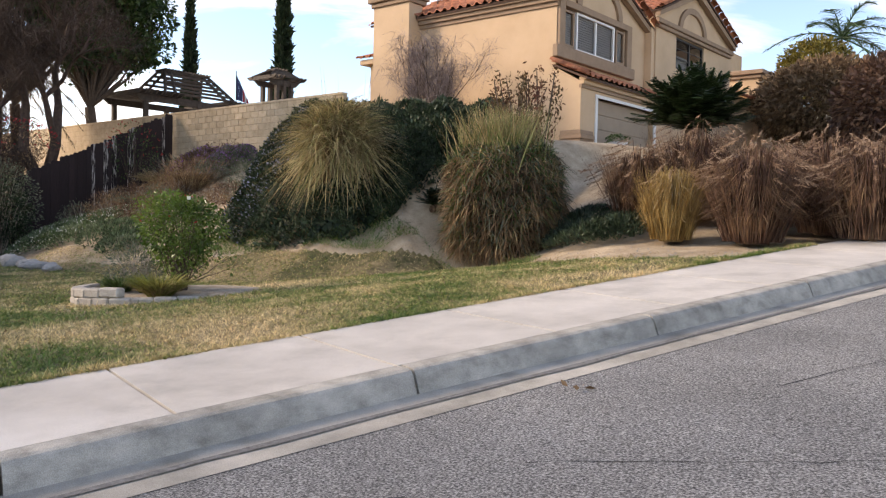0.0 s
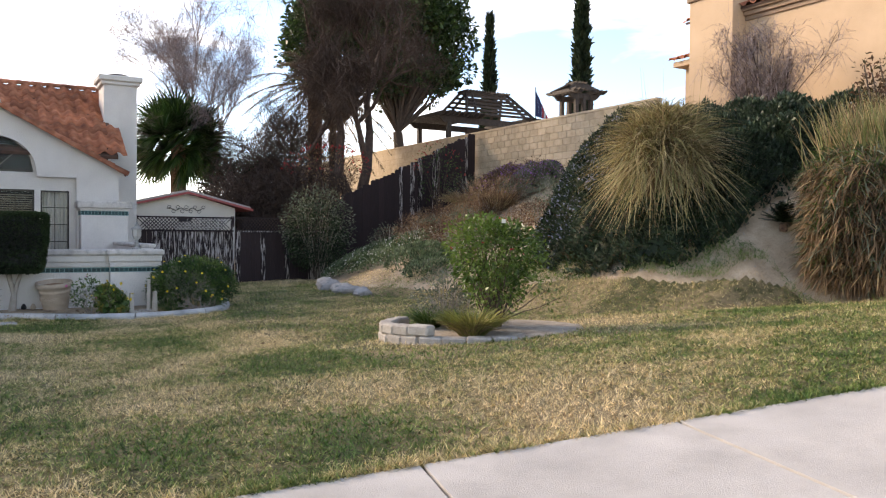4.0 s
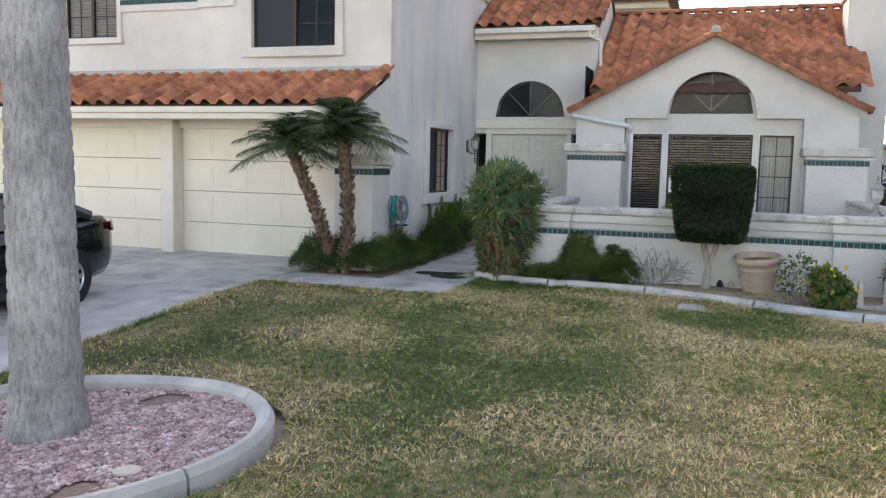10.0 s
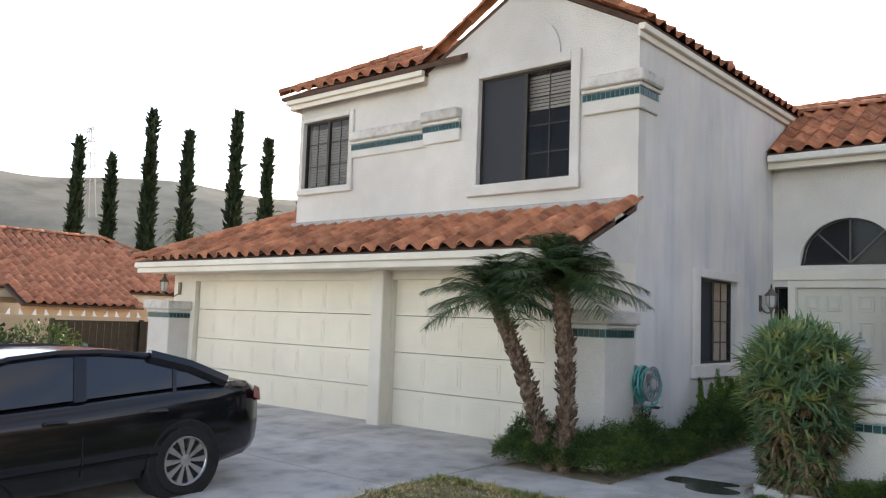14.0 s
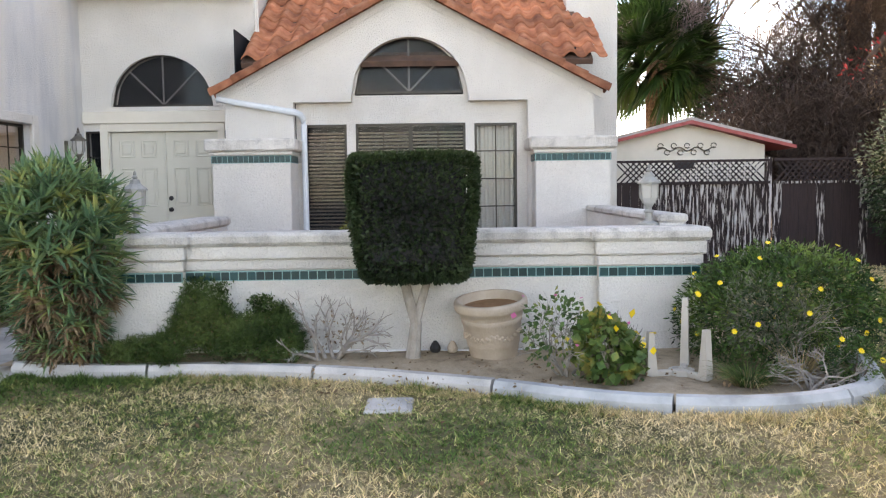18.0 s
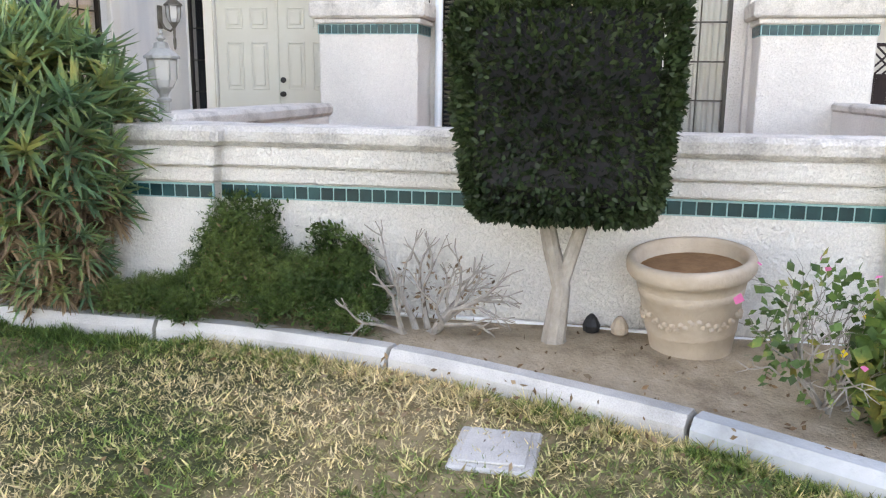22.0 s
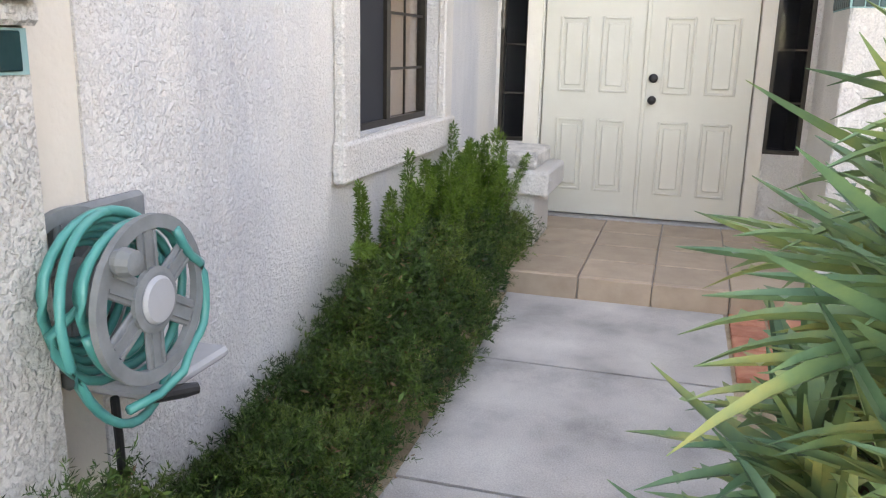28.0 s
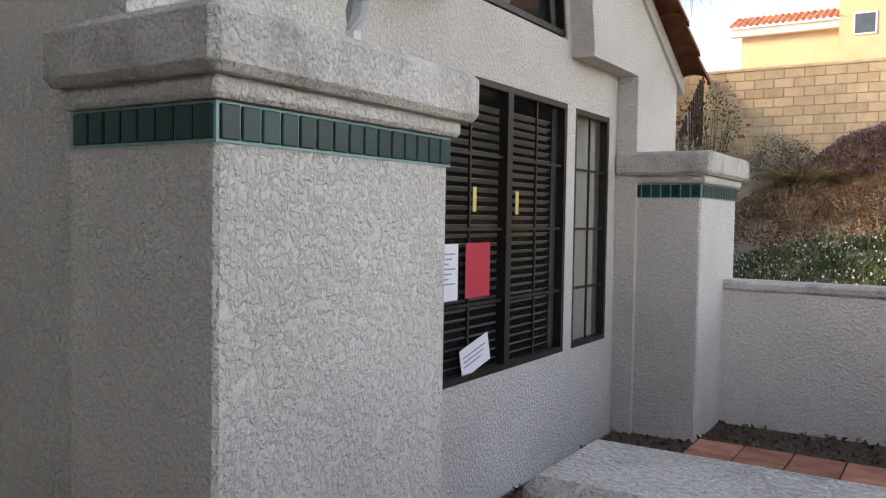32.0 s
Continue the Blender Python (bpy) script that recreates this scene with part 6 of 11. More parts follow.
pot.matrix_basis = Matrix.Translation((PX + 0.06, PY, PZ)) @ Matrix.Rotation(radians(7), 4, "Y") @ Matrix.Rotation(radians(4), 4, "X") @ Matrix.Scale(0.94, 4) @ Matrix.Translation((-PX, -PY, -PZ))

# upturned garden table base
trip = thing("umbrella_base", "pale plastic three-legged stand upside down in the planter", "plastic stand")
TX, TY, TZ = -16.55, 3.22, -0.46
for k, (a, h) in enumerate(((2.75, 0.58), (4.9, 0.36), (0.45, 0.40))):
    bx_, by_ = TX + 0.27 * math.cos(a), TY + 0.27 * math.sin(a)
    mm = Matrix.Translation((TX, TY, TZ)) @ Matrix.Rotation(a, 4, "Z")
    part("arm", Mesh().box(0.0, 0.28, -0.03, 0.03, 0.0, 0.05, mm, bevel=0.01), TRIPOD, trip)
    part("leg", Mesh().add([mm @ Vector(p) for p in
         ((0.215, -0.035, 0.02), (0.305, -0.035, 0.02), (0.305, 0.035, 0.02), (0.215, 0.035, 0.02), (0.245, -0.025, h), (0.285, -0.025, h), (0.285, 0.025, h), (0.245, 0.025, h))],
         [(0, 1, 5, 4), (1, 2, 6, 5), (2, 3, 7, 6), (3, 0, 4, 7), (4, 5, 6, 7), (3, 2, 1, 0)]), TRIPOD, trip)
part("hub", Mesh().lathe([(0.10, 0), (0.10, 0.05), (0.075, 0.055), (0.07, 0.02)], (TX, TY, TZ), 20), TRIPOD, trip)
wp = thing("irrigation_pipe", "thin white plastic pipe along the foot of the wall", "pipe")
part("pipe", Mesh().tube([(-17.36, -0.5, -0.40), (-17.36, 0.6, -0.39), (-17.35, 1.4, -0.40), (-17.36, 2.6, -0.405)], 0.014, 8), WHITE_PAINT, wp)
tis = thing("paper_scrap", "crumpled white tissue on the soil", "litter")
part("paper", Mesh().lathe([(0.01, 0), (0.055, 0.02), (0.045, 0.05), (0.06, 0.08), (0.02, 0.12)], (-17.0, 0.08, -0.40), 7), WHITE_PAINT, tis)
for x, y in ((-17.28, 1.28), (-17.27, 1.43)):
    li = thing("garden_light", "small dark spotlight on the soil", "garden light", group="garden lights")
    part("body", Mesh().lathe([(0.02, 0), (0.045, 0.02), (0.05, 0.05), (0.03, 0.09), (0.012, 0.11)], (x, y, -0.405), 10), BLACK_METAL if x < -17.275 else CLAY_POT, li)

# block-edged rose bed
rb_soil = new("rose_bed_soil", sheet("rose_bed_soil", [-11.2 + 0.1 * i for i in range(32)], [4.4 + 0.1 * i for i in range(34)],
                                     lambda x, y: ground_z(x, y) + 0.12 * max(0, 1 - rose_bed(x, y)) ** 0.5 * (0.4 + 0.6 * smooth((-8.7 - x) / 1.6)) - (0.03 if rose_bed(x, y) > 1.1 else 0),
                                     material("bed_soil_pale", [(0.26, 0.215, 0.165), (0.40, 0.34, 0.27), (0.47, 0.41, 0.33)], 7.0, 0.96, 0.8, 40, blotch=0.2, speck=0.15), lambda x, y: rose_bed(x, y) < 1.16))
tagged(rb_soil, "dry pale soil of the rose bed", "soil", kind="structure")
rbed = thing("block_edging", "low edging of rough pale concrete blocks round the rose bed", "garden edging", kind="structure")
BLK = Mesh().box(-0.14, 0.14, -0.085, 0.085, -0.06, 0.065, bevel=0.02).data("block", STONE)
for row in range(2):
    for k in range(11):
        a = radians(208 + k * 13.2 + 6 * row)
        if row == 1 and k > 6:
            continue
        x, y = -9.62 + 1.16 * math.cos(a), 6.02 + 1.22 * math.sin(a)
        o = part("block", BLK, None, rbed)
        drop_ = 0.05 * max(0, k - 6) / 4
        o.matrix_basis = Matrix.Translation((x, y, ground_z(x, y) + 0.02 - drop_ + row * 0.122)) @ Matrix.Rotation(a + math.pi / 2 + random.uniform(-0.08, 0.08), 4, "Z") @ Matrix.Rotation(random.uniform(-0.03, 0.03), 4, "X")


# ---- fences, gate, shed and walls at the side ----
def board_fence(name, label, p0, p1, z0, z1, w=0.15, mat=DARK_WOOD, dog=0.05, ragged=0.04, posts=True):
    t = thing(name, label, "fence")
    p0, p1 = Vector(p0), Vector(p1)
    d = p1 - p0
    n = int(d.length / w)
    ang_ = math.atan2(d.y, d.x)
    for i in range(n):
        f = (i + 0.5) / n
        q = p0 + d * f
        lo, hi = z0[0] + (z0[1] - z0[0]) * f, z1[0] + (z1[1] - z1[0]) * f + random.uniform(-ragged, ragged)
        m = Matrix.Translation((q.x, q.y, 0)) @ Matrix.Rotation(ang_, 4, "Z")
        hw = w / 2 + 0.012
        o_ = 0.012 * (i % 2)
        vs = [m @ Vector(p) for y in (-0.01 + o_, 0.01 + o_) for p in ((-hw, y, lo), (hw, y, lo), (hw, y, hi - dog), (hw - 0.04, y, hi), (-hw + 0.04, y, hi), (-hw, y, hi - dog))]
        part("board", Mesh().add(vs, [tuple(range(6)), tuple(range(6, 12))[::-1]] + [(k, (k + 1) % 6, (k + 1) % 6 + 6, k + 6) for k in range(6)]), mat if random.random() < 0.78 else PEELED, t)
    return t


gate = thing("gate_fence", "dark peeling wooden side gate with a lattice top", "gate")
gz0, gzm, gz1 = -0.50, 1.02, 1.43
for i in range(18):
    y0 = 4.25 + i * 0.145
    part("board", Mesh().box(-23.83, -23.805, y0 + 0.004, y0 + 0.141, gz0 + 0.02 * math.sin(i), gzm), PEELED if i > 2 else DARK_WOOD, gate)
for z, hgt in ((gzm, 0.05), (gz1 - 0.04, 0.04), (gz0 + 0.15, 0.09)):
    part("rail", Mesh().box(-23.80, -23.765, 4.25, 6.86, z, z + hgt), DARK_WOOD, gate)
part("post", Mesh().box(-23.86, -23.77, 6.80, 6.89, -0.5, 1.46, bevel=0.01), PEELED, gate, "pale weathered gate post")
part("post", Mesh().box(-23.86, -23.77, 4.22, 4.30, -0.5, 1.46, bevel=0.01), DARK_WOOD, gate)
for sg in (-1, 1):
    for i in range(-3, 30):
        ya = 4.28 + i * 0.095
        yb = ya + 0.33
        if sg < 0:
            ya, yb = yb, ya
        za, zb = gzm + 0.05, gz1 - 0.03
        pts_ = [(ya, za), (yb, zb)]
        if min(ya, yb) < 4.28 or max(ya, yb) > 6.82:
            continue
        dy = 0.016
        part("lattice_slat", Mesh().prism([(ya - dy, za), (ya + dy, za), (yb + dy, zb), (yb - dy, zb)], "x", -23.80 + 0.008 * sg, -23.793 + 0.008 * sg), PEELED if sg > 0 and 10 < i < 26 else DARK_WOOD, gate)
fence2 = thing("lattice_fence", "dark wooden fence with a lattice top beside the gate", "fence")
for i in range(19):
    y0 = 6.92 + i * 0.145
    part("board", Mesh().box(-23.83, -23.805, y0 + 0.002, y0 + 0.143, ground_z(-23.8, y0) - 0.1, 1.02), DARK_WOOD if i % 5 else PEELED, fence2)
part("rail", Mesh().box(-23.80, -23.765, 6.92, 9.65, 1.02, 1.06), PEELED, fence2)
part("rail", Mesh().box(-23.80, -23.765, 6.92, 9.65, 1.40, 1.44), DARK_WOOD, fence2)
for sg in (-1, 1):
    for i in range(26):
        ya = 6.95 + i * 0.095
        yb = ya + 0.30
        if sg < 0:
            ya, yb = yb, ya
        part("lattice_slat", Mesh().prism([(ya - 0.016, 1.06), (ya + 0.016, 1.06), (yb + 0.016, 1.40), (yb - 0.016, 1.40)], "x", -23.80 + 0.008 * sg, -23.793 + 0.008 * sg), DARK_WOOD, fence2)
board_fence("slope_fence", "dark wooden fence climbing the bank, its boards peeling", (-23.75, 9.7), (-24.65, 15.4), (ground_z(-23.7, 9.7) - 0.2, 2.3), (1.9, 4.5), ragged=0.05)

shed = thing("shed", "small cream garden shed with a low red-edged gable roof", "shed")
SHX = -25.0
part("wall", Mesh().prism([(4.35, -0.5), (7.25, -0.5), (7.25, 1.72), (5.85, 2.13), (4.35, 1.80)], "x", SHX - 2.5, SHX), TRIM, shed)
RED = material("red_edge_paint", [(0.32, 0.06, 0.055), (0.42, 0.10, 0.09)], 8.0, 0.6)
part("roof_slope", Mesh().prism([(5.85, 2.16), (7.72, 1.70), (7.72, 1.64), (5.85, 2.10)], "x", SHX - 2.7, SHX + 0.25), RED, shed)
part("roof_slope", Mesh().prism([(5.85, 2.16), (4.0, 1.72), (4.0, 1.66), (5.85, 2.10)], "x", SHX - 2.7, SHX + 0.25), RED, shed)
part("roof_sheet", Mesh().prism([(5.85, 2.22), (7.66, 1.765), (7.66, 1.705), (5.85, 2.165), (4.05, 1.725), (4.05, 1.785)], "x", SHX - 2.7, SHX + 0.2), MORTAR, shed)
part("vent", Mesh().box(SHX, SHX + 0.012, 5.62, 5.98, 1.30, 1.45, bevel=0.004), BLACK_METAL, shed)
orn = part("ornament", Mesh().tube([(SHX + 0.02, 5.3 + 0.045 * k, 1.66 + 0.035 * math.sin(k * 0.9)) for k in range(24)], 0.012, 5), LAMP_METAL, shed, "wrought scrollwork ornament")
for k in range(9):
    a = Mesh().tube([(SHX + 0.02, 5.36 + 0.12 * k + 0.05 * math.cos(q * 0.8), 1.66 + 0.06 * (-1) ** k + 0.045 * math.sin(q * 0.8)) for q in range(8)], 0.009, 5)
    part("scroll", a, LAMP_METAL, orn)

# tan block wall along the top of the bank
bw = thing("block_wall", "tan concrete block wall along the top of the bank", "block wall", kind="structure")
WY = 15.5
part("core", Mesh().box(-44, -16.2, WY, WY + 0.16, 1.2, 4.45), BLOCK_JOINT, bw)
part("coping", Mesh().box(-44, -16.2, WY - 0.03, WY + 0.19, 4.45, 4.52, bevel=0.01), BLOCK, bw)
BLK2 = Mesh().box(-0.193, 0.193, -0.008, 0.02, -0.0935, 0.0935, bevel=0.006).data("block", BLOCK)
cnt = 0
for r in range(9):
    for i in range(25):
        x = -26.4 + (i + 0.5 * (r % 2)) * 0.4
        o = part("block", BLK2, None, bw)
        o.location = (x, WY - 0.006, 4.35 - r * 0.2)
rest = Mesh()
for r in range(7):
    for i in range(32):
        x = -39.4 + (i + 0.5 * (r % 2)) * 0.4
        rest.box(x - 0.193, x + 0.193, WY - 0.014, WY + 0.01, 4.35 - r * 0.2 - 0.0935, 4.35 - r * 0.2 + 0.0935)
tagged(part("far_blocks", rest, BLOCK, bw), kind="stuff")

# rocks at the foot of the bank
for k in range(13):
    f = k / 12
    x, y = -20.8 + 3.6 * f + random.uniform(-0.1, 0.1), foot(-20.8 + 3.6 * f) - 0.15 + random.uniform(-0.12, 0.12)
    bm = bmesh.new()
    bmesh.ops.create_icosphere(bm, subdivisions=2, radius=1)
    sx, sy, sz = random.uniform(0.16, 0.3), random.uniform(0.13, 0.2), random.uniform(0.10, 0.17)
    for v in bm.verts:
        v.co *= 1 + 0.28 * noise.noise(v.co * 1.3 + Vector((k * 3.1, 0, 0)))
        v.co = Vector((v.co.x * sx, v.co.y * sy, v.co.z * sz))
    me = bpy.data.meshes.new("rock")
    bm.to_mesh(me)
    bm.free()
    me.materials.append(ROCK)
    o = new("rock", me)
    o.matrix_basis = Matrix.Translation((x, y, ground_z(x, y) + sz * 0.3)) @ Matrix.Rotation(random.uniform(0, 3), 4, "Z")
    tagged(o, "grey field rock at the foot of the bank", "rock", "rocks along the bank")

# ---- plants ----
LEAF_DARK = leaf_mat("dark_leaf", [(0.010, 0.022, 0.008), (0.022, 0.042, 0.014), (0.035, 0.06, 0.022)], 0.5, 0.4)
LEAF_MID = leaf_mat("mid_leaf", [(0.032, 0.068, 0.016), (0.07, 0.125, 0.03), (0.13, 0.18, 0.05)], 0.5, 0.4)
LEAF_FERN = leaf_mat("fern_green", [(0.018, 0.048, 0.012), (0.048, 0.105, 0.022), (0.13, 0.19, 0.045)], 0.5, 0.65, 3.0)
LEAF_FOX = leaf_mat("foxtail_green", [(0.05, 0.12, 0.012), (0.10, 0.20, 0.025), (0.16, 0.27, 0.05)], 0.5, 0.3)
LEAF_GREY = leaf_mat("grey_leaf", [(0.06, 0.08, 0.05), (0.13, 0.15, 0.10), (0.22, 0.235, 0.18)], 0.7, 0.35)
LEAF_ROSE = leaf_mat("rose_leaf", [(0.045, 0.09, 0.016), (0.10, 0.165, 0.03), (0.17, 0.22, 0.05)], 0.45, 0.4)
LEAF_GERAN = leaf_mat("geranium_leaf", [(0.03, 0.07, 0.015), (0.06, 0.12, 0.028), (0.11, 0.17, 0.045), (0.30, 0.26, 0.06)], 0.5, 0.35, 5.0)
ROSEMARY = leaf_mat("rosemary", [(0.04, 0.072, 0.034), (0.10, 0.145, 0.07), (0.20, 0.24, 0.155)], 0.6, 0.6, 2.0)
DRY = leaf_mat("dry_straw", [(0.20, 0.14, 0.065), (0.36, 0.27, 0.14), (0.48, 0.38, 0.22)], 0.7, 0.4, 2.0)
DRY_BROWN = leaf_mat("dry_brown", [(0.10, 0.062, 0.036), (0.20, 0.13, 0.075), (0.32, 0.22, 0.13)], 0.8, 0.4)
PAMPAS = leaf_mat("pampas_blade", [(0.26, 0.225, 0.09), (0.42, 0.36, 0.17), (0.55, 0.47, 0.27)], 0.6, 0.4)
PURPLE_GRASS = leaf_mat("purple_grass", [(0.055, 0.028, 0.022), (0.12, 0.066, 0.045), (0.25, 0.15, 0.09)], 0.6, 0.4)
PLUME = leaf_mat("grass_plume", [(0.24, 0.15, 0.10), (0.38, 0.26, 0.18), (0.52, 0.39, 0.28)], 0.8, 0.3, 2.0, 0.4)
GOLD_GRASS = leaf_mat("golden_grass", [(0.20, 0.125, 0.04), (0.32, 0.21, 0.075), (0.40, 0.28, 0.11)], 0.6, 0.4)
ALOE = leaf_mat("aloe_leaf", [(0.06, 0.135, 0.075), (0.10, 0.19, 0.10), (0.17, 0.25, 0.10), (0.30, 0.30, 0.10)], 0.4, 0.35, 4.5, 0.10)
ALOE_DRY = leaf_mat("aloe_dry_leaf", [(0.11, 0.075, 0.05), (0.24, 0.17, 0.11), (0.38, 0.26, 0.15)], 0.8, 0.4)
PALM_LEAF = leaf_mat("palm_leaf", [(0.024, 0.056, 0.020), (0.048, 0.095, 0.034), (0.10, 0.155, 0.065)], 0.4, 0.3)
FAN_LEAF = leaf_mat("fan_palm_leaf", [(0.018, 0.045, 0.014), (0.032, 0.07, 0.018), (0.06, 0.11, 0.03)], 0.4, 0.4)
BRANCH_WHITE = material("bleached_branch", [(0.20, 0.17, 0.145), (0.38, 0.345, 0.305)], 20.0, 0.9)
YELLOW = material("yellow_petal", [(0.75, 0.52, 0.02), (0.85, 0.62, 0.03)], 10.0, 0.6)
PINK = material("pink_petal", [(0.55, 0.10, 0.25), (0.65, 0.18, 0.34)], 10.0, 0.6)
PURPLE = leaf_mat("purple_petal", [(0.22, 0.08, 0.30), (0.34, 0.15, 0.42), (0.44, 0.24, 0.50)], 0.7, 0.4)
LILAC = leaf_mat("pale_blue_petal", [(0.22, 0.24, 0.36), (0.32, 0.34, 0.46)], 0.7, 0.3)
RED_BERRY = leaf_mat("red_bract", [(0.30, 0.03, 0.03), (0.42, 0.05, 0.05)], 0.6, 0.4)
WHITE_PETAL = material("white_petal", [(0.75, 0.74, 0.68), (0.82, 0.81, 0.76)], 10.0, 0.6)


def stems_mesh(base, tips, r0=0.012, r1=0.003, wob=0.05, n=5, sides=5):
    m = Mesh()
    for b, t in zip(base, tips):
        b, t = Vector(b), Vector(t)
        pts_ = []
        for i in range(n):
            f = i / (n - 1)
            off = Vector((random.uniform(-wob, wob), random.uniform(-wob, wob), random.uniform(-wob, wob) * 0.5)) * (f if i else 0)
            pts_.append(b.lerp(t, f) + off)
        m.tube(pts_, [r0 + (r1 - r0) * i / (n - 1) for i in range(n)], sides, False)
    return m


def twigs(root, height, spread, n, r0=0.012, seed=1, levels=3, up=0.5, mesh=None):
    """Forking bare branches."""
    rnd = random.Random(seed)
    m = mesh or Mesh()

    def grow(p, d, l, r, lev):
        q = p + d * l
        mid = p + d * l * 0.5 + Vector((rnd.uniform(-1, 1), rnd.uniform(-1, 1), rnd.uniform(-1, 1))) * l * 0.08
        m.tube([p, mid, q], [r, r * 0.8, r * 0.6], 5 if r > 0.01 else 4, False)
        if lev <= 0:
            return
        for _ in range(rnd.randint(2, 3)):
            nd = (d + Vector((rnd.uniform(-1, 1), rnd.uniform(-1, 1), rnd.uniform(-1, 1) + up * 0.3)) * 0.75).normalized()
            grow(q, nd, l * rnd.uniform(0.55, 0.85), r * 0.58, lev - 1)

    for _ in range(n):
        d = Vector((rnd.uniform(-1, 1) * spread, rnd.uniform(-1, 1) * spread, 1)).normalized()
        grow(Vector(root) + Vector((rnd.uniform(-0.05, 0.05), rnd.uniform(-0.05, 0.05), 0)), d, height * rnd.uniform(0.3, 0.45), r0, levels)
    return m


def bush(name, label, category, centre, radii, n, mat, size, ratio=0.5, shell=0.6, rough=0.2, ground=None, stem_mat=None, stems=14, extra=(), flat=-0.9, group="", droop=0.2):
    """A shrub: stems from its foot, and a crown of leaves."""
    t = thing(name, label, category, group=group)
    c = np.array(centre, float)
    pos, out = cloud(n, c, radii, rough, shell, flat)
    g = ground if ground is not None else ground_z(c[0], c[1])
    pos[:, 2] = np.maximum(pos[:, 2], g + 0.01)
    part("leaves", leaves("leaves", pos, out, mat, size, ratio, droop), None, t)
    if stems:
        tp, _ = cloud(stems, c, np.array(radii) * 0.85, 0.1, 0.6, -0.1)
        base = [(c[0] + random.uniform(-0.12, 0.12) * radii[0], c[1] + random.uniform(-0.12, 0.12) * radii[1], g - 0.03) for _ in range(len(tp))]
        part("stems", stems_mesh(base, tp, 0.012 * max(1, radii[2]), 0.003, 0.06 * radii[2]), stem_mat or BARK, t)
    for nm, m2, k, sz, rt in extra:
        p2, o2 = cloud(k, c, np.array(radii) * 1.03, rough, 0.93, -0.1)
        p2[:, 2] = np.maximum(p2[:, 2], g + 0.02)
        part(nm, leaves(nm, p2, o2, m2, sz, rt, 0), None, t)
    return t


def clump(name, label, category, x, y, n, length, spread, width, mat, bend=0.5, g=None, radius=0.1, extra_mat=None, plumes=0, plume_len=0.2, seg=4, group="", plume_mat=None, lift=0.0):
    """A tuft of arching grass with or without plumes."""
    t = thing(name, label, category, group=group)
    g = ground_z(x, y) if g is None else g
    def tuft(k):
        a = RNG.uniform(0, 2 * np.pi, k)
        r = radius * np.sqrt(RNG.uniform(0, 1, k))
        base = np.stack([x + r * np.cos(a), y + r * np.sin(a), np.full(k, g - 0.02)], 1)
        tilt = spread * np.sqrt(RNG.uniform(0.02, 1, k))
        d = np.stack([np.cos(a) * tilt, np.sin(a) * tilt, np.ones(k)], 1)
        return base, unit(d)
    b, d = tuft(n)
    part("blades", blades("blades", b, d, length * RNG.uniform(0.3, 1.1, n), width, mat, bend, seg), None, t)
    if extra_mat is not None:
        b, d = tuft(n // 3)
        part("dry_blades", blades("dry_blades", b, d, length * RNG.uniform(0.4, 0.9, n // 3), width, extra_mat, bend * 1.3, seg), None, t)
    if plumes:
        b, d = tuft(plumes)
        L = length * RNG.uniform(0.6, 1.2, plumes)
        part("stalks", blades("stalks", b, d, L, width * 0.6, extra_mat or mat, bend * 0.35, seg), None, t)
        hor = d.copy()
        hor[:, 2] = 0
        hor = unit(hor + 1e-6)
        bd = bend * 0.35
        tip = b + d * L[:, None] * 0.86 + (hor * 0.35 - np.array([0, 0, 0.8])) * (L[:, None] * bd * 0.74)
        td = unit(d + (hor * 0.7 - np.array([0, 0, 1.6])) * bd)
        k = 26
        u = np.tile(np.linspace(0, 1, k), plumes)
        idx = np.repeat(np.arange(plumes), k)
        pos = tip[idx] + td[idx] * (plume_len * u)[:, None]
        part("plumes", leaves("plumes", pos, td[idx] * 1.2, plume_mat or PLUME, plume_len * 0.28, 0.22, 0.0), None, t)
    return t


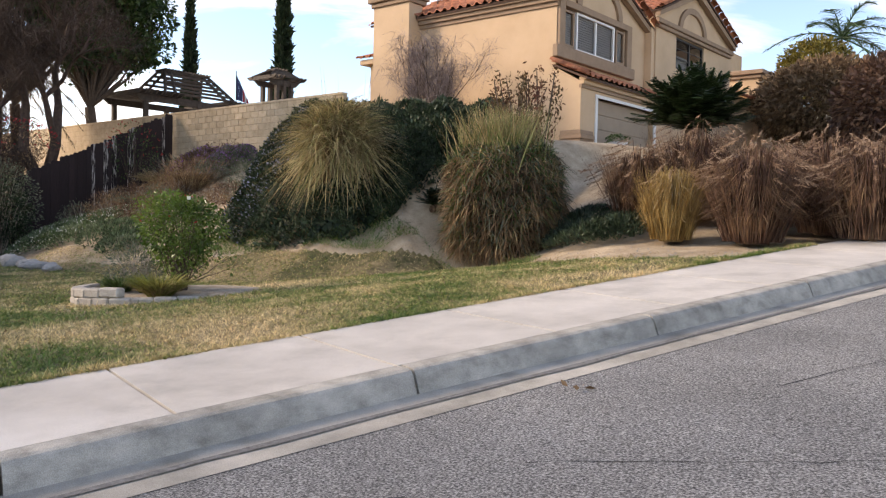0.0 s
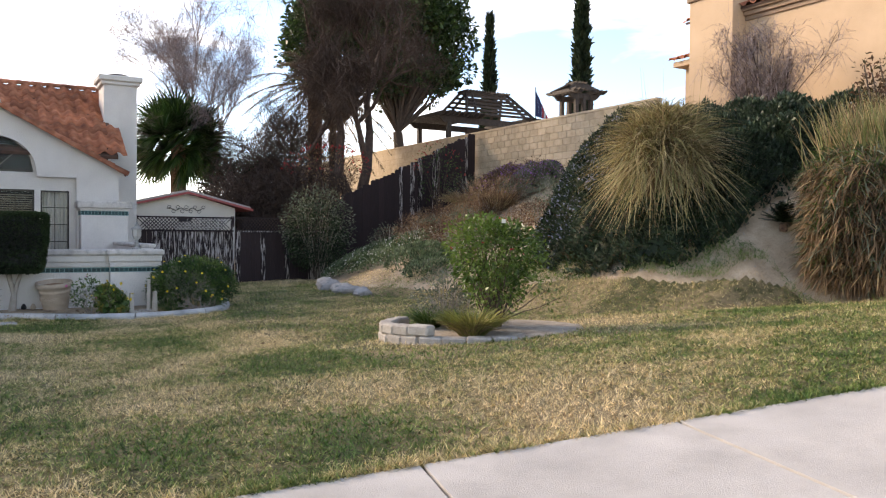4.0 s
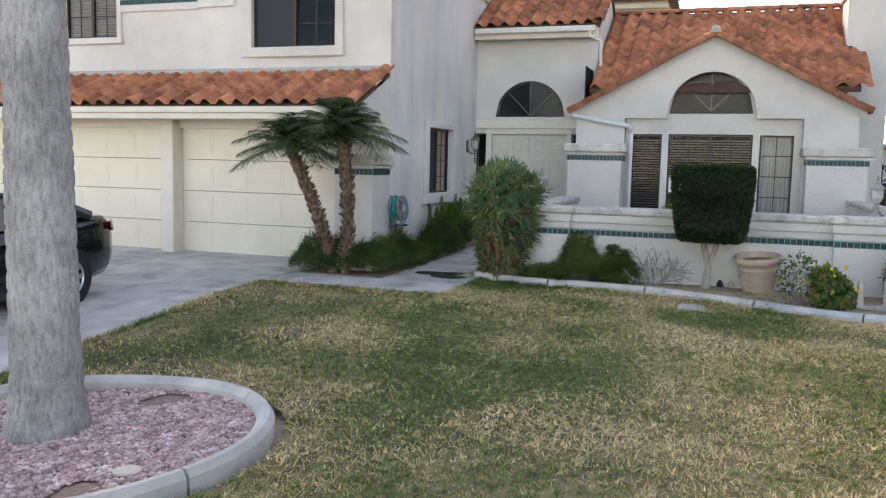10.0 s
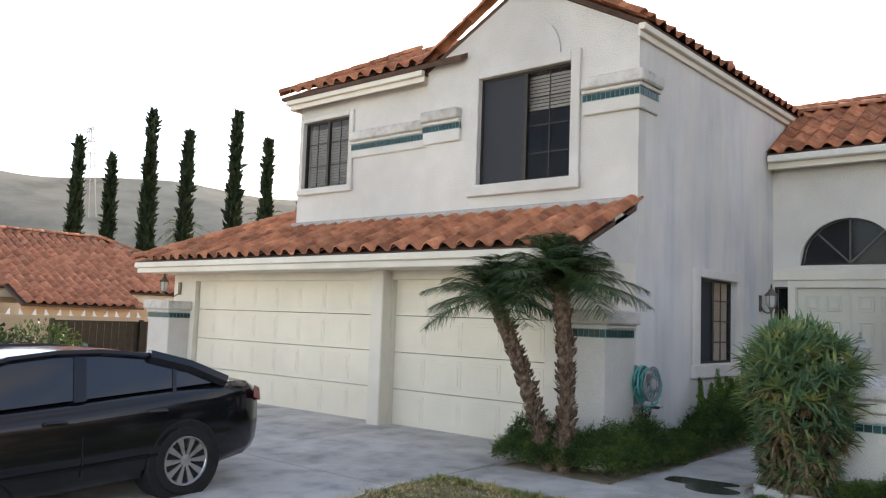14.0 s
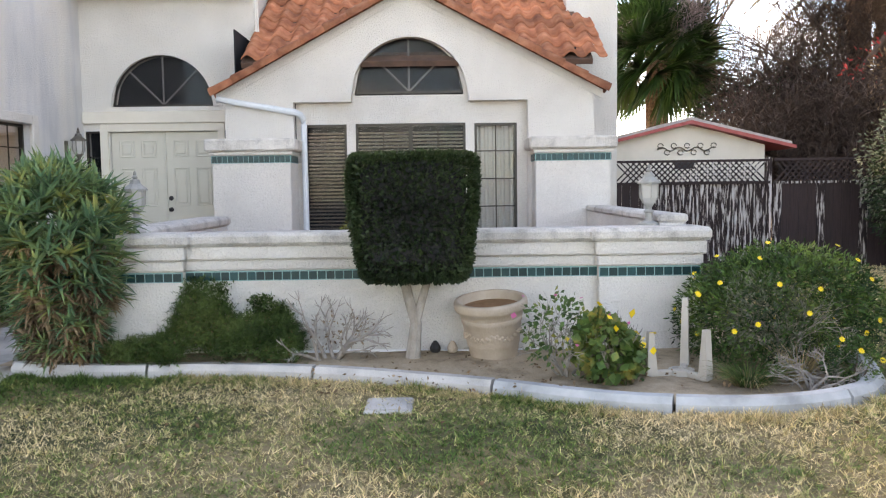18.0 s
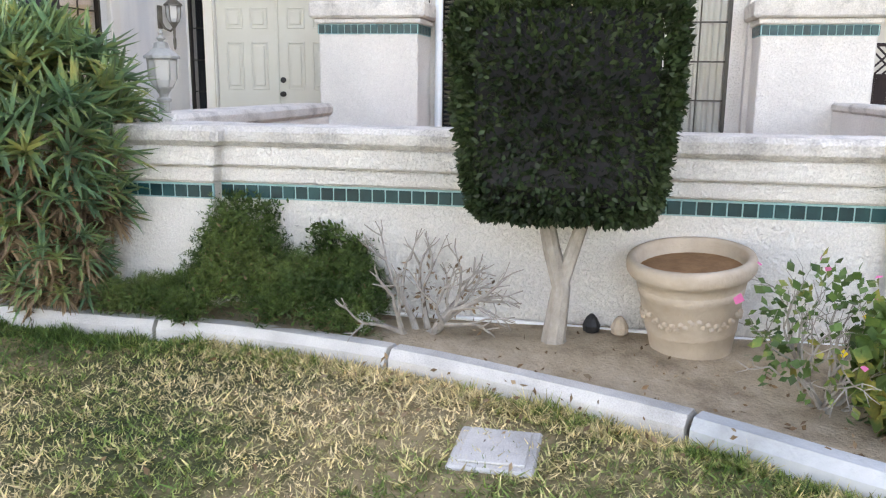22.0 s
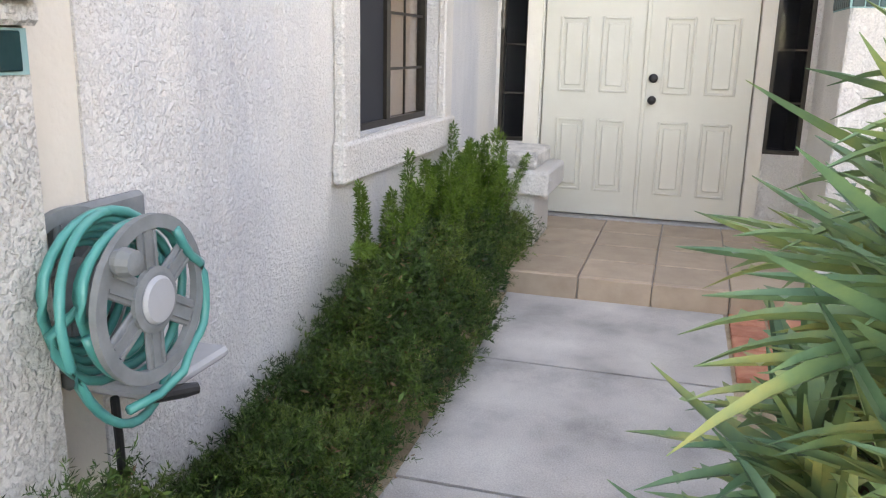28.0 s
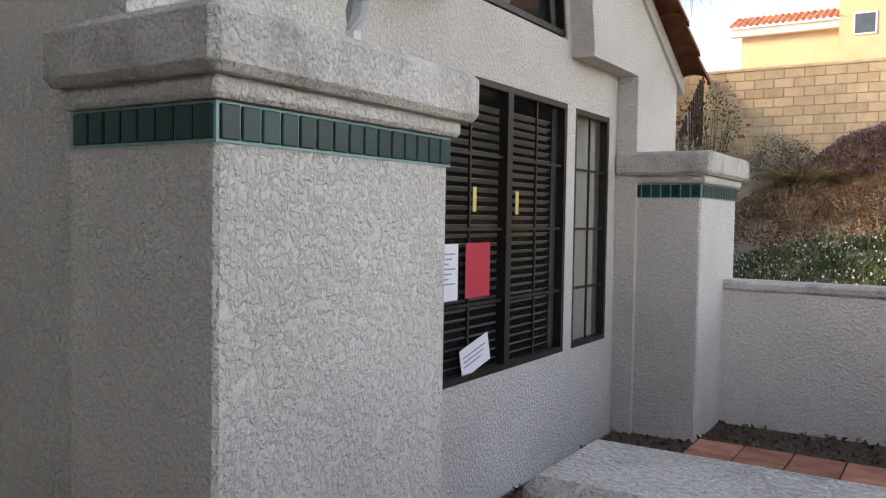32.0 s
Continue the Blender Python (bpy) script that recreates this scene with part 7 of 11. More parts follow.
def weeping(name, label, category, x, y, g, n, height, reach, width, mats, radius=0.3, plumes=0, plume_len=0.25, group="", seg=7, low=0.25, plume_mat=None, power=1.15):
    """A fountain of blades that rise, bow over and hang; mats: (material, share, part name)."""
    t = thing(name, label, category, group=group)

    def arcs(k, h_lo, h_hi, w, hang):
        a = RNG.uniform(0, 2 * np.pi, k)
        r0 = radius * np.sqrt(RNG.uniform(0, 1, k))
        q = RNG.uniform(0, 1, k)
        H = height * RNG.uniform(h_lo, h_hi, k) * (1 - 0.30 * q)
        R = reach * (0.12 + 0.88 * q) * RNG.uniform(0.75, 1.15, k)
        drop = hang * RNG.uniform(0.15, 1.0 - low, k) * (0.25 + 0.75 * q)
        side_a = a + RNG.normal(0, 0.35, k)
        rows = []
        side = np.stack([-np.sin(side_a), np.cos(side_a), RNG.normal(0, 0.3, k)], 1)
        for i in range(seg + 1):
            f = i / seg
            zz_ = np.where(f < 0.55, H * np.sin(min(1, f / 0.55) * np.pi / 2), H * (1 - drop * ((f - 0.55) / 0.45) ** 1.6 if f > 0.55 else 1.0))
            rr = r0 * (0.6 + 0.4 * f) + R * f ** power
            p = np.stack([x + rr * np.cos(a + 0.15 * f * np.sin(7 * a)), y + rr * np.sin(a + 0.15 * f * np.sin(7 * a)), g - 0.03 + zz_], 1)
            ww = w * 0.5 * (1 - f) ** 0.6 + 0.0008
            rows.append(np.stack([p - side * ww, p + side * ww], 1))
        v = np.concatenate(rows, 1)
        kk = 2 * (seg + 1)
        f_ = np.concatenate([np.arange(k)[:, None] * kk + np.array([2 * i, 2 * i + 1, 2 * i + 3, 2 * i + 2]) for i in range(seg)], 0)
        return v, f_

    for mat, share, nm in mats:
        v, f_ = arcs(int(n * share), 0.35, 1.0, width, 1.0)
        part(nm, numpy_mesh(nm, v.reshape(-1, 3), f_, mat), None, t)
    if plumes:
        v, f_ = arcs(plumes, 0.85, 1.18, width * 0.5, 0.35)
        part("stalk", numpy_mesh("stalk", v.reshape(-1, 3), f_, mats[0][0]), None, t)
        tip = v[:, -2:].mean(1)
        d = unit(tip - v[:, -4:-2].mean(1))
        k = 34
        u = np.tile(np.linspace(-0.3, 0.7, k), plumes)
        idx = np.repeat(np.arange(plumes), k)
        part("seed_plume", leaves("seed_plume", tip[idx] + d[idx] * (plume_len * u)[:, None], d[idx] * 1.6, plume_mat or PLUME, plume_len * 0.22, 0.2, 0.0), None, t)
    return t


# --- big palm in the ring ---
palm = thing("palm_tree", "tall palm with a smooth grey ringed trunk in the gravel ring", "palm tree")
TPX, TPY = -9.56, -3.19
tz = ground_z(TPX, TPY)
m = Mesh()
nseg, ns = 300, 28
for i in range(nseg + 1):
    z = tz - 0.05 + 8.2 * i / nseg
    h = z - tz
    r = 0.213 + 0.088 * math.exp(-max(0, h) / 0.30) + 0.012 * math.sin(h * 1.3)
    ringb = 0.010 * max(0, math.sin(h * 2 * math.pi / 0.14 + 0.9 * math.sin(h * 3)) - 0.55) / 0.45
    for k in range(ns):
        a = 2 * math.pi * k / ns
        rr = r - ringb + 0.008 * noise.noise(Vector((math.cos(a) * 2, math.sin(a) * 2, z * 4)))
        m.v.append((TPX + rr * math.cos(a) + 0.008 * h, TPY + rr * math.sin(a), z))
for i in range(nseg):
    for k in range(ns):
        m.f.append((i * ns + k, i * ns + (k + 1) % ns, (i + 1) * ns + (k + 1) % ns, (i + 1) * ns + k))
part("trunk", m, PALM_BARK, palm, "", True)
for z, a in ((1.33, -0.3), (1.28, 1.3), (1.30, 2.2), (2.9, 0.7), (2.55, -0.1), (0.75, 0.2), (0.1, 0.4)):
    part("bark_flap", Mesh().lathe([(0.002, -0.06), (0.05, -0.03), (0.055, 0.02), (0.01, 0.07)], (0, 0, 0), 7, Matrix.Translation((TPX + 0.195 * math.cos(a), TPY + 0.195 * math.sin(a), z + tz + 0.5)) @ Matrix.Rotation(a, 4, "Z") @ Matrix.Scale(0.35, 4, (1, 0, 0))), BARK, palm)


def frond_palm(t, crown, n, length, mat, leaf=0.3, width=0.012, droop=0.9, up0=1.2, low=-0.4, name="frond", stem=0.01, per=46, seg=2, hang=0.35):
    """Feather fronds that arch from the crown, each a part with its leaflets."""
    for k in range(n):
        a = 2.4 * k + random.uniform(-0.3, 0.3)
        el = low + (up0 - low) * (1 - k / max(1, n - 1)) + random.uniform(-0.1, 0.1)
        d = Vector((math.cos(a) * math.cos(el), math.sin(a) * math.cos(el), math.sin(el)))
        L = length * random.uniform(0.8, 1.1)
        pts_ = []
        for i in range(9):
            f = i / 8
            pts_.append(Vector(crown) + d * L * f + Vector((0, 0, -droop * L * f * f * 0.55)))
        rach = part(name, Mesh().tube(pts_, [stem * (1 - 0.8 * i / 8) for i in range(9)], 4, False), mat, t)
        q = np.array([tuple(p) for p in pts_])
        u = np.linspace(0.1, 1.0, per)
        base = np.stack([np.interp(u * 8, np.arange(9), q[:, j]) for j in range(3)], 1)
        tan = unit(np.gradient(base, axis=0))
        side = unit(np.cross(tan, np.array([0, 0, 1.0])))
        for sg in (-1, 1):
            dd = unit(side * sg + tan * 0.75 + RNG.normal(0, 0.12, base.shape) + np.array([0, 0, 0.12]))
            ll = leaf * np.sin(np.pi * np.clip(u * 0.9 + 0.08, 0, 1)) ** 0.6
            part("foliage", blades("foliage", base, dd, ll, width, mat, hang, seg), None, rach)


frond_palm(palm, (TPX + 0.06, TPY, tz + 8.2), 12, 2.4, PALM_LEAF, 0.5, 0.03, 0.9, per=30, stem=0.03)

# --- two small date palms by the garage ---
BOOT_N = 150
for base, crown, n in (((-16.36, -4.15, -0.45), (-16.1, -4.08, 1.62), 26), ((-16.40, -4.36, -0.45), (-16.0, -4.90, 1.45), 18)):
    t = thing("date_palm", "small date palm with a shaggy brown trunk beside the garage", "palm tree", group="date palms by the garage")
    b, c = Vector(base), Vector(crown)
    spine = [b.lerp(c, i / 8) + Vector((0, 0.06 * math.sin(i / 8 * math.pi), 0)) for i in range(9)]
    part("trunk", Mesh().tube(spine, [0.075, 0.07, 0.07, 0.072, 0.075, 0.08, 0.085, 0.09, 0.07], 10), FIBRE, t)
    q = np.array([tuple(p) for p in spine])
    k = 420
    u = np.sort(RNG.uniform(0.02, 1, k)) * 8
    pos = np.stack([np.interp(u, np.arange(9), q[:, j]) for j in range(3)], 1)
    a = np.arange(k) * 2.4
    out = np.stack([np.cos(a), np.sin(a), np.full(k, 1.2)], 1)
    pos[:, 0] += 0.065 * np.cos(a)
    pos[:, 1] += 0.065 * np.sin(a)
    part("leaf_base", leaves("leaf_base", pos, out * 2.5, FIBRE, 0.085, 0.5, 0, 0.4), None, t, "stubs of old leaf stalks")
    frond_palm(t, crown, n + 20, 0.98 if n > 20 else 0.90, PALM_LEAF, 0.31, 0.010, 0.80, 1.5, 0.1, per=58, stem=0.009, seg=3, hang=0.6)

# --- fern bed along the garage wall ---
def fern_mass(name, label, boxes, n, size, mat, gz_=-0.45, top_noise=0.12, group=""):
    """Feathery asparagus fern: drooping stems thick with needles; boxes of (x0, x1, y0, y1, height)."""
    t = thing(name, label, "fern", group=group)
    P, D = [], []
    for x0, x1, y0, y1, h in boxes:
        k = int(n * (x1 - x0) * (y1 - y0))
        x, y = RNG.uniform(x0, x1, k), RNG.uniform(y0, y1, k)
        edge_ = np.minimum(np.minimum(x - x0, x1 - x) / 0.25, np.minimum(y - y0, y1 - y) / 0.22).clip(0, 1)
        hh = h * (0.38 + 0.62 * np.sqrt(edge_)) * (1.0 + 0.75 * np.array([noise.noise(Vector((a * 3.4, b * 3.4, 5))) + 0.55 * noise.noise(Vector((a * 1.3, b * 1.3, 7))) for a, b in zip(x, y)])).clip(0.2, 2)
        z = gz_ + hh * RNG.uniform(0.1, 1, k) ** 0.5
        P.append(np.stack([x, y, z], 1))
        D.append(np.stack([RNG.normal(0, 0.8, k), RNG.normal(0, 0.8, k) + 0.3, RNG.uniform(0.0, 1.0, k)], 1))
    P, D = np.concatenate(P), np.concatenate(D)
    mix_ = RNG.permutation(len(P))
    P, D = P[mix_], D[mix_]
    ks = len(P) // 8
    part("needles", leaves("needles", P[ks * 2:ks * 6], D[ks * 2:ks * 6], mat, size, 0.3, 0.1), None, t)
    B = P[:ks]
    hi = RNG.uniform(0, 1, len(B)) < 0.75
    B, DD = B[hi], unit(D[:ks][hi] + np.array([0, 0, 0.9]))
    m_ = 30
    u = np.tile(np.linspace(0, 1, m_), len(B))
    idx = np.repeat(np.arange(len(B)), m_)
    axis = B[idx] + DD[idx] * (0.15 * u)[:, None] - np.outer(u * u, [0, 0, 0.05])
    dirs = unit(RNG.normal(0, 1, axis.shape)) + DD[idx] * 0.8
    part("spray", leaves("spray", axis, dirs, mat, 0.024, 0.16, 0.0, 0.3), None, t, kind="stuff")
    k2 = len(P) // 25
    sel = RNG.integers(0, len(P), k2)
    part("dead_sprigs", leaves("dead_sprigs", P[sel], D[sel], DRY_BROWN, size * 0.9, 0.3, 0.1), None, t, "brown dead sprigs")
    return t


fern_mass("asparagus_fern", "feathery green asparagus fern at the garage corner", [(-16.98, -16.2, -5.05, -3.40, 0.42), (-17.9, -16.9, -4.0, -3.39, 0.40)], 21000, 0.042, LEAF_FERN)
fern_mass("asparagus_fern", "dense dark fern under the hose reel", [(-20.1, -18.75, -4.06, -3.40, 0.50), (-18.75, -17.9, -4.06, -3.46, 0.24)], 20000, 0.040, LEAF_FERN)
fern_mass("asparagus_fern", "tall bright fern beside the porch pedestal", [(-21.9, -19.8, -4.06, -3.50, 0.46)], 14000, 0.042, LEAF_FERN, -0.38)
fox = thing("foxtail_fern", "foxtail fern with upright bottle-brush plumes", "fern")
rnd = random.Random(4)
for k in range(52):
    bx_, by_ = -19.4 - 2.2 * rnd.random() ** 0.8, -3.92 + rnd.uniform(-0.1, 0.22)
    L = rnd.uniform(0.30, 0.55)
    lean = Vector((rnd.uniform(-0.25, 0.5), rnd.uniform(-0.15, 0.4), 1)).normalized()
    b = Vector((bx_, by_, 0.0 + rnd.uniform(-0.05, 0.15)))
    if k == 0:
        b, lean, L = Vector((-19.55, -3.86, 0.18)), Vector((0.9, 0.1, 0.25)).normalized(), 0.42
    npt = 700
    u = RNG.uniform(0, 1, npt)
    axis = np.array(b) + np.outer(u * L, np.array(lean)) + np.outer(np.sin(u * 2) * 0.04, [0.3, 0.3, 0.2])
    rad_ = 0.042 * np.sin(np.pi * np.clip(u * 0.92 + 0.06, 0, 1)) ** 0.5
    dirs = unit(RNG.normal(0, 1, (npt, 3)))
    part("plume", leaves("plume", axis + dirs * (rad_ * 0.5)[:, None], dirs + np.array(lean) * 0.7, LEAF_FOX, 0.030, 0.2, 0, 0.3), None, fox)

# --- aloe thicket ---
aloe = thing("aloe", "large thicket of spiny green tree aloe with dead lower leaves", "aloe")
AC = np.array([-17.0, -1.84, 0.42])


def aloe_leaf(m, p, d, L, w, curl):
    """One thick, channelled, toothed leaf."""
    side = d.cross(Vector((0, 0, 1))).normalized()
    nrm = side.cross(d).normalized()
    k = 6
    idx0 = len(m.v)
    for i in range(k + 1):
        f = i / k
        c = p + d * L * f + Vector((0, 0, -curl * L * f * f))
        ww = w * (1 - f) ** 0.62 * (0.75 + 0.25 * min(1, f * 4)) + 0.001
        m.v += [tuple(c - side * ww + nrm * ww * 0.45), tuple(c - nrm * ww * 0.35), tuple(c + side * ww + nrm * ww * 0.45)]
    for i in range(k):
        a = idx0 + 3 * i
        m.f += [(a, a + 1, a + 4, a + 3), (a + 1, a + 2, a + 5, a + 4)]
        if i < k - 1:
            for s_, o in ((-1, 0), (1, 2)):
                e0, e1 = Vector(m.v[a + o]), Vector(m.v[a + o + 3])
                q = (e0 + e1) / 2
                j = len(m.v)
                m.v += [tuple(e0.lerp(e1, 0.38)), tuple(e0.lerp(e1, 0.62)), tuple(q + side * s_ * 0.012 + d * 0.006)]
                m.f.append((j, j + 1, j + 2))


rnd = random.Random(11)
heads = []
for k in range(430):
    a_, zz_ = rnd.uniform(0, 6.2832), -0.34 + 1.5 * rnd.random() ** 0.95
    rr_ = float(np.interp(zz_, [-0.35, 0.0, 0.45, 0.85, 1.08, 1.2], [0.28, 0.36, 0.45, 0.47, 0.30, 0.08])) * (1 + 0.10 * math.sin(3 * a_ + 2 * zz_)) * (1 - 0.75 * rnd.random() ** 2.2)
    rise = float(np.interp(zz_, [-0.3, 0.5, 0.9, 1.2], [0.0, 0.25, 0.7, 2.0]))
    heads.append((Vector((AC[0] - 0.16 * max(0, 0.6 - zz_) + rr_ * math.cos(a_), AC[1] + rr_ * math.sin(a_), zz_)), Vector((math.cos(a_), math.sin(a_), rise)).normalized()))
stem_b = [(AC[0] - 0.20 + rnd.uniform(-0.14, 0.12), AC[1] + rnd.uniform(-0.22, 0.22), -0.5) for _ in heads]
ALOE_STEM = material("aloe_stem", [(0.20, 0.13, 0.08), (0.36, 0.26, 0.16)], 15.0, 0.9, island=0.3)
for b_, (p, d) in zip(stem_b[:90], heads[:90]):
    if p.z > 0.55:
        continue
    part("stem", stems_mesh([b_], [p], 0.022, 0.018, 0.05, 5, 6), ALOE_STEM, aloe)
for p, d in heads:
    m = Mesh()
    nl = rnd.randint(8, 12)
    for j in range(nl):
        a = 2.4 * j
        tilt_ = 0.35 + 0.75 * (j / nl)
        up_ = (d * 1.0 + Vector((0, 0, 0.6))).normalized()
        s1 = up_.orthogonal().normalized()
        s2 = up_.cross(s1)
        dd = (up_ + (s1 * math.cos(a) + s2 * math.sin(a)) * tilt_ * 1.5).normalized()
        sc = rnd.uniform(0.75, 1.15) * (1.0 if p.z > 0.45 else (0.72 if p.z > 0.1 else 0.55))
        aloe_leaf(m, p, dd, 0.27 * sc, 0.022 * max(sc, 0.6), rnd.uniform(-0.15, 0.5))
    me = m.data("rosette", ALOE)
    part("rosette", me, None, aloe)
    if p.z < 0.75:
        m = Mesh()
        for j in range(14 if p.z < 0.35 else 5):
            a = rnd.uniform(0, 6.28)
            dd = Vector((math.cos(a) * 0.7 + d.x * 0.5, math.sin(a) * 0.7 + d.y * 0.5, rnd.uniform(-0.8, 0.2))).normalized()
            aloe_leaf(m, p - d * 0.04 - Vector((0, 0, 0.04)), dd, rnd.uniform(0.08, 0.17), 0.014, rnd.uniform(-0.5, 0.6))
        part("dead_leaves", m.data("dead_leaves", ALOE_DRY), None, aloe, "withered brown leaves")

# --- shrubs in the front planter ---
def fern_bank():
    return fern_mass("planter_fern", "low feathery green shrub spilling along the garden wall", [(-17.40, -16.95, -1.5, -0.95, 0.28), (-17.40, -16.92, -1.05, -0.4, 0.44), (-17.40, -17.16, -0.98, -0.72, 0.66), (-17.38, -16.9, -0.5, 0.12, 0.36)], 30000, 0.038, LEAF_MID, -0.45)


fern_bank()
climb = thing("climbing_sprig", "green sprigs climbing up the garden wall", "climbing plant")
for (x, y, z0, z1) in ((-17.36, -0.78, -0.1, 0.28), (-17.36, -0.62, -0.1, 0.24), (-17.36, -0.25, -0.1, 0.12), (-17.36, -0.08, -0.15, 0.05)):
    k = 700
    u = RNG.uniform(0, 1, k)
    pos = np.stack([x + RNG.normal(0, 0.02, k), y + RNG.normal(0, 0.055, k), z0 + (z1 - z0) * u], 1)
    part("sprig", leaves("sprig", pos, np.tile([0.6, 0, 0.4], (k, 1)), LEAF_MID, 0.035, 0.4, 0.1), None, climb)
dead = thing("dead_shrub", "bleached leafless shrub of white forking branches", "dead shrub")
part("branches", twigs((-17.12, 0.38, -0.46), 0.62, 1.3, 8, 0.022, 5, 3, 0.3), BRANCH_WHITE, dead, kind="stuff")
p_, o_ = cloud(160, (-17.18, 0.5, -0.2), (0.2, 0.3, 0.22), 0.2, 0.3, -0.6)
part("dry_leaves", leaves("dry_leaves", p_, o_, DRY_BROWN, 0.035, 0.45, 0.2), None, dead)
# square-clipped standard
top_ = thing("topiary", "dark clipped topiary with a square crown on a pale trunk", "topiary")
part("trunk", Mesh().tube([(-17.1, 1.10, -0.50), (-17.08, 1.09, -0.38), (-17.06, 1.12, -0.1), (-17.05, 1.06, 0.12), (-17.04, 1.0, 0.42)], [0.10, 0.065, 0.05, 0.045, 0.04], 9), BARK_PALE, top_, "pale twisted trunk")
part("limb", Mesh().tube([(-17.06, 1.12, -0.08), (-17.05, 1.18, 0.12), (-17.04, 1.24, 0.32)], [0.042, 0.036, 0.03], 8), BARK_PALE, top_)
nt_ = 34000
face = RNG.integers(0, 6, nt_)
q = RNG.uniform(-1, 1, (nt_, 3))
for ax in range(3):
    for sgn, fi in ((-1, 2 * ax), (1, 2 * ax + 1)):
        q[face == fi, ax] = sgn * RNG.uniform(0.86, 1.0, (face == fi).sum())
r4 = (np.abs(q) ** 9).sum(1) ** (1 / 9)
q = q / np.maximum(1, r4)[:, None]
zz = q[:, 2]
wide = 0.42 + 0.105 * np.clip((zz + 1) / 1.4, 0, 1) ** 0.7
nz_ = np.array([noise.noise(Vector(p) * 2.2) for p in q])
pos = np.stack([-17.02 + q[:, 0] * wide * 0.80 * (1 + 0.05 * nz_), 1.12 + q[:, 1] * wide * (1 + 0.05 * nz_), 0.80 + zz * 0.52 * (1 + 0.03 * nz_)], 1)
part("crown", leaves("crown", pos, unit(q), LEAF_DARK, 0.035, 0.55, 0.0, 0.4), None, top_)
# added near-black box that fills the crown and paints the shade inside it
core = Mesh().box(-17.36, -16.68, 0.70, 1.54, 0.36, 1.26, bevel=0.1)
part("inner_crown", core, SHADE_BLACK, top_)

ger = bush("geranium", "straggly geranium with round green and yellowing leaves", "geranium", (-16.42, 2.64, -0.18), (0.32, 0.30, 0.33), 1000, LEAF_GERAN, 0.07, 0.95, 0.45, 0.6, -0.46, BARK_PALE, 22, [("flowers", PINK, 10, 0.04, 0.9), ("yellow_leaves", YELLOW, 16, 0.06, 0.9)])
rb2 = thing("rose_shrub", "twiggy half-bare rose shrub with pink buds", "shrub")
part("stems", twigs((-16.55, 2.32, -0.47), 0.62, 0.85, 11, 0.012, 8, 3, 0.4), BARK_PALE, rb2)
p_, o_ = cloud(420, (-16.5, 2.24, -0.10), (0.30, 0.30, 0.34), 0.3, 0.35, -0.8)
part("leaves", leaves("leaves", p_, o_, LEAF_GERAN, 0.045, 0.7, 0.2), None, rb2)
p_, o_ = cloud(9, (-16.5, 2.2, 0.0), (0.3, 0.3, 0.3), 0.2, 0.9, 0.0)
part("buds", leaves("buds", p_, o_, PINK, 0.045, 0.9, 0.0), None, rb2)


def daisies(parent, pts, outs, r=0.024):
    m = Mesh()
    for p, d in zip(pts, outs):
        d = Vector(d).normalized()
        s1 = d.orthogonal().normalized()
        s2 = d.cross(s1)
        c = Vector(p)
        for k in range(9):
            a = 2 * math.pi * k / 9
            e = s1 * math.cos(a) + s2 * math.sin(a)
            f_ = s1 * math.cos(a + 0.3) + s2 * math.sin(a + 0.3)
            g_ = s1 * math.cos(a - 0.3) + s2 * math.sin(a - 0.3)
            j = len(m.v)
            m.v += [tuple(c), tuple(c + g_ * r * 0.7), tuple(c + e * r + d * 0.003), tuple(c + f_ * r * 0.7)]
            m.f.append((j, j + 1, j + 2, j + 3))
    part("flowers", m.data("flowers", YELLOW), None, parent, "yellow daisy flowers")


dz = thing("daisy_bush", "rounded green bush with yellow daisies and a dead grey middle", "daisy bush")
p_, o_ = cloud(18000, (-16.85, 4.15, 0.05), (0.62, 0.78, 0.50), 0.32, 0.5, -0.95)
p_[:, 2] = np.maximum(p_[:, 2], -0.45)
p_ = p_[p_[:, 1] > 3.30]
o_ = o_[:len(p_)]
part("leaves", leaves("leaves", p_, p_ - np.array([-16.85, 4.15, 0.0]), LEAF_FERN, 0.05, 0.28, 0.0), None, dz)
p_, o_ = cloud(34, (-16.85, 4.15, 0.05), (0.66, 0.82, 0.54), 0.12, 0.98, -0.5)
daisies(dz, p_, o_ + np.array([0.6, 0, 0.5]))
part("dead_twigs", twigs((-16.45, 3.95, -0.3), 0.6, 0.9, 16, 0.006, 12, 3, 0.3), BRANCH_WHITE, dz, "grey dead twigs")
p_, o_ = cloud(2600, (-16.5, 3.85, -0.05), (0.34, 0.36, 0.36), 0.3, 0.5, -0.7)
part("dry_leaves", leaves("dry_leaves", p_, o_, LEAF_GREY, 0.04, 0.25, 0.1), None, dz)
clump("grass_tuft", "green strappy grass tuft in the planter", "grass tuft", -16.2, 3.62, 420, 0.48, 0.7, 0.008, LEAF_MID, 0.7, -0.46, 0.10, DRY)
clump("grass_tuft", "dry straw-coloured grass tuft in the planter", "grass tuft", -16.25, 4.02, 160, 0.5, 0.4, 0.008, DRY, 0.4, -0.46, 0.06)
dry_b = thing("dry_branches", "heap of bleached dead branches over the edging", "dead branches")
for k in range(3):
    part("branches", twigs((-15.95 - 0.1 * k, 3.95 + 0.16 * k, -0.45), 0.42, 2.2, 7, 0.013, 20 + k, 3, -0.2), BRANCH_WHITE, dry_b)
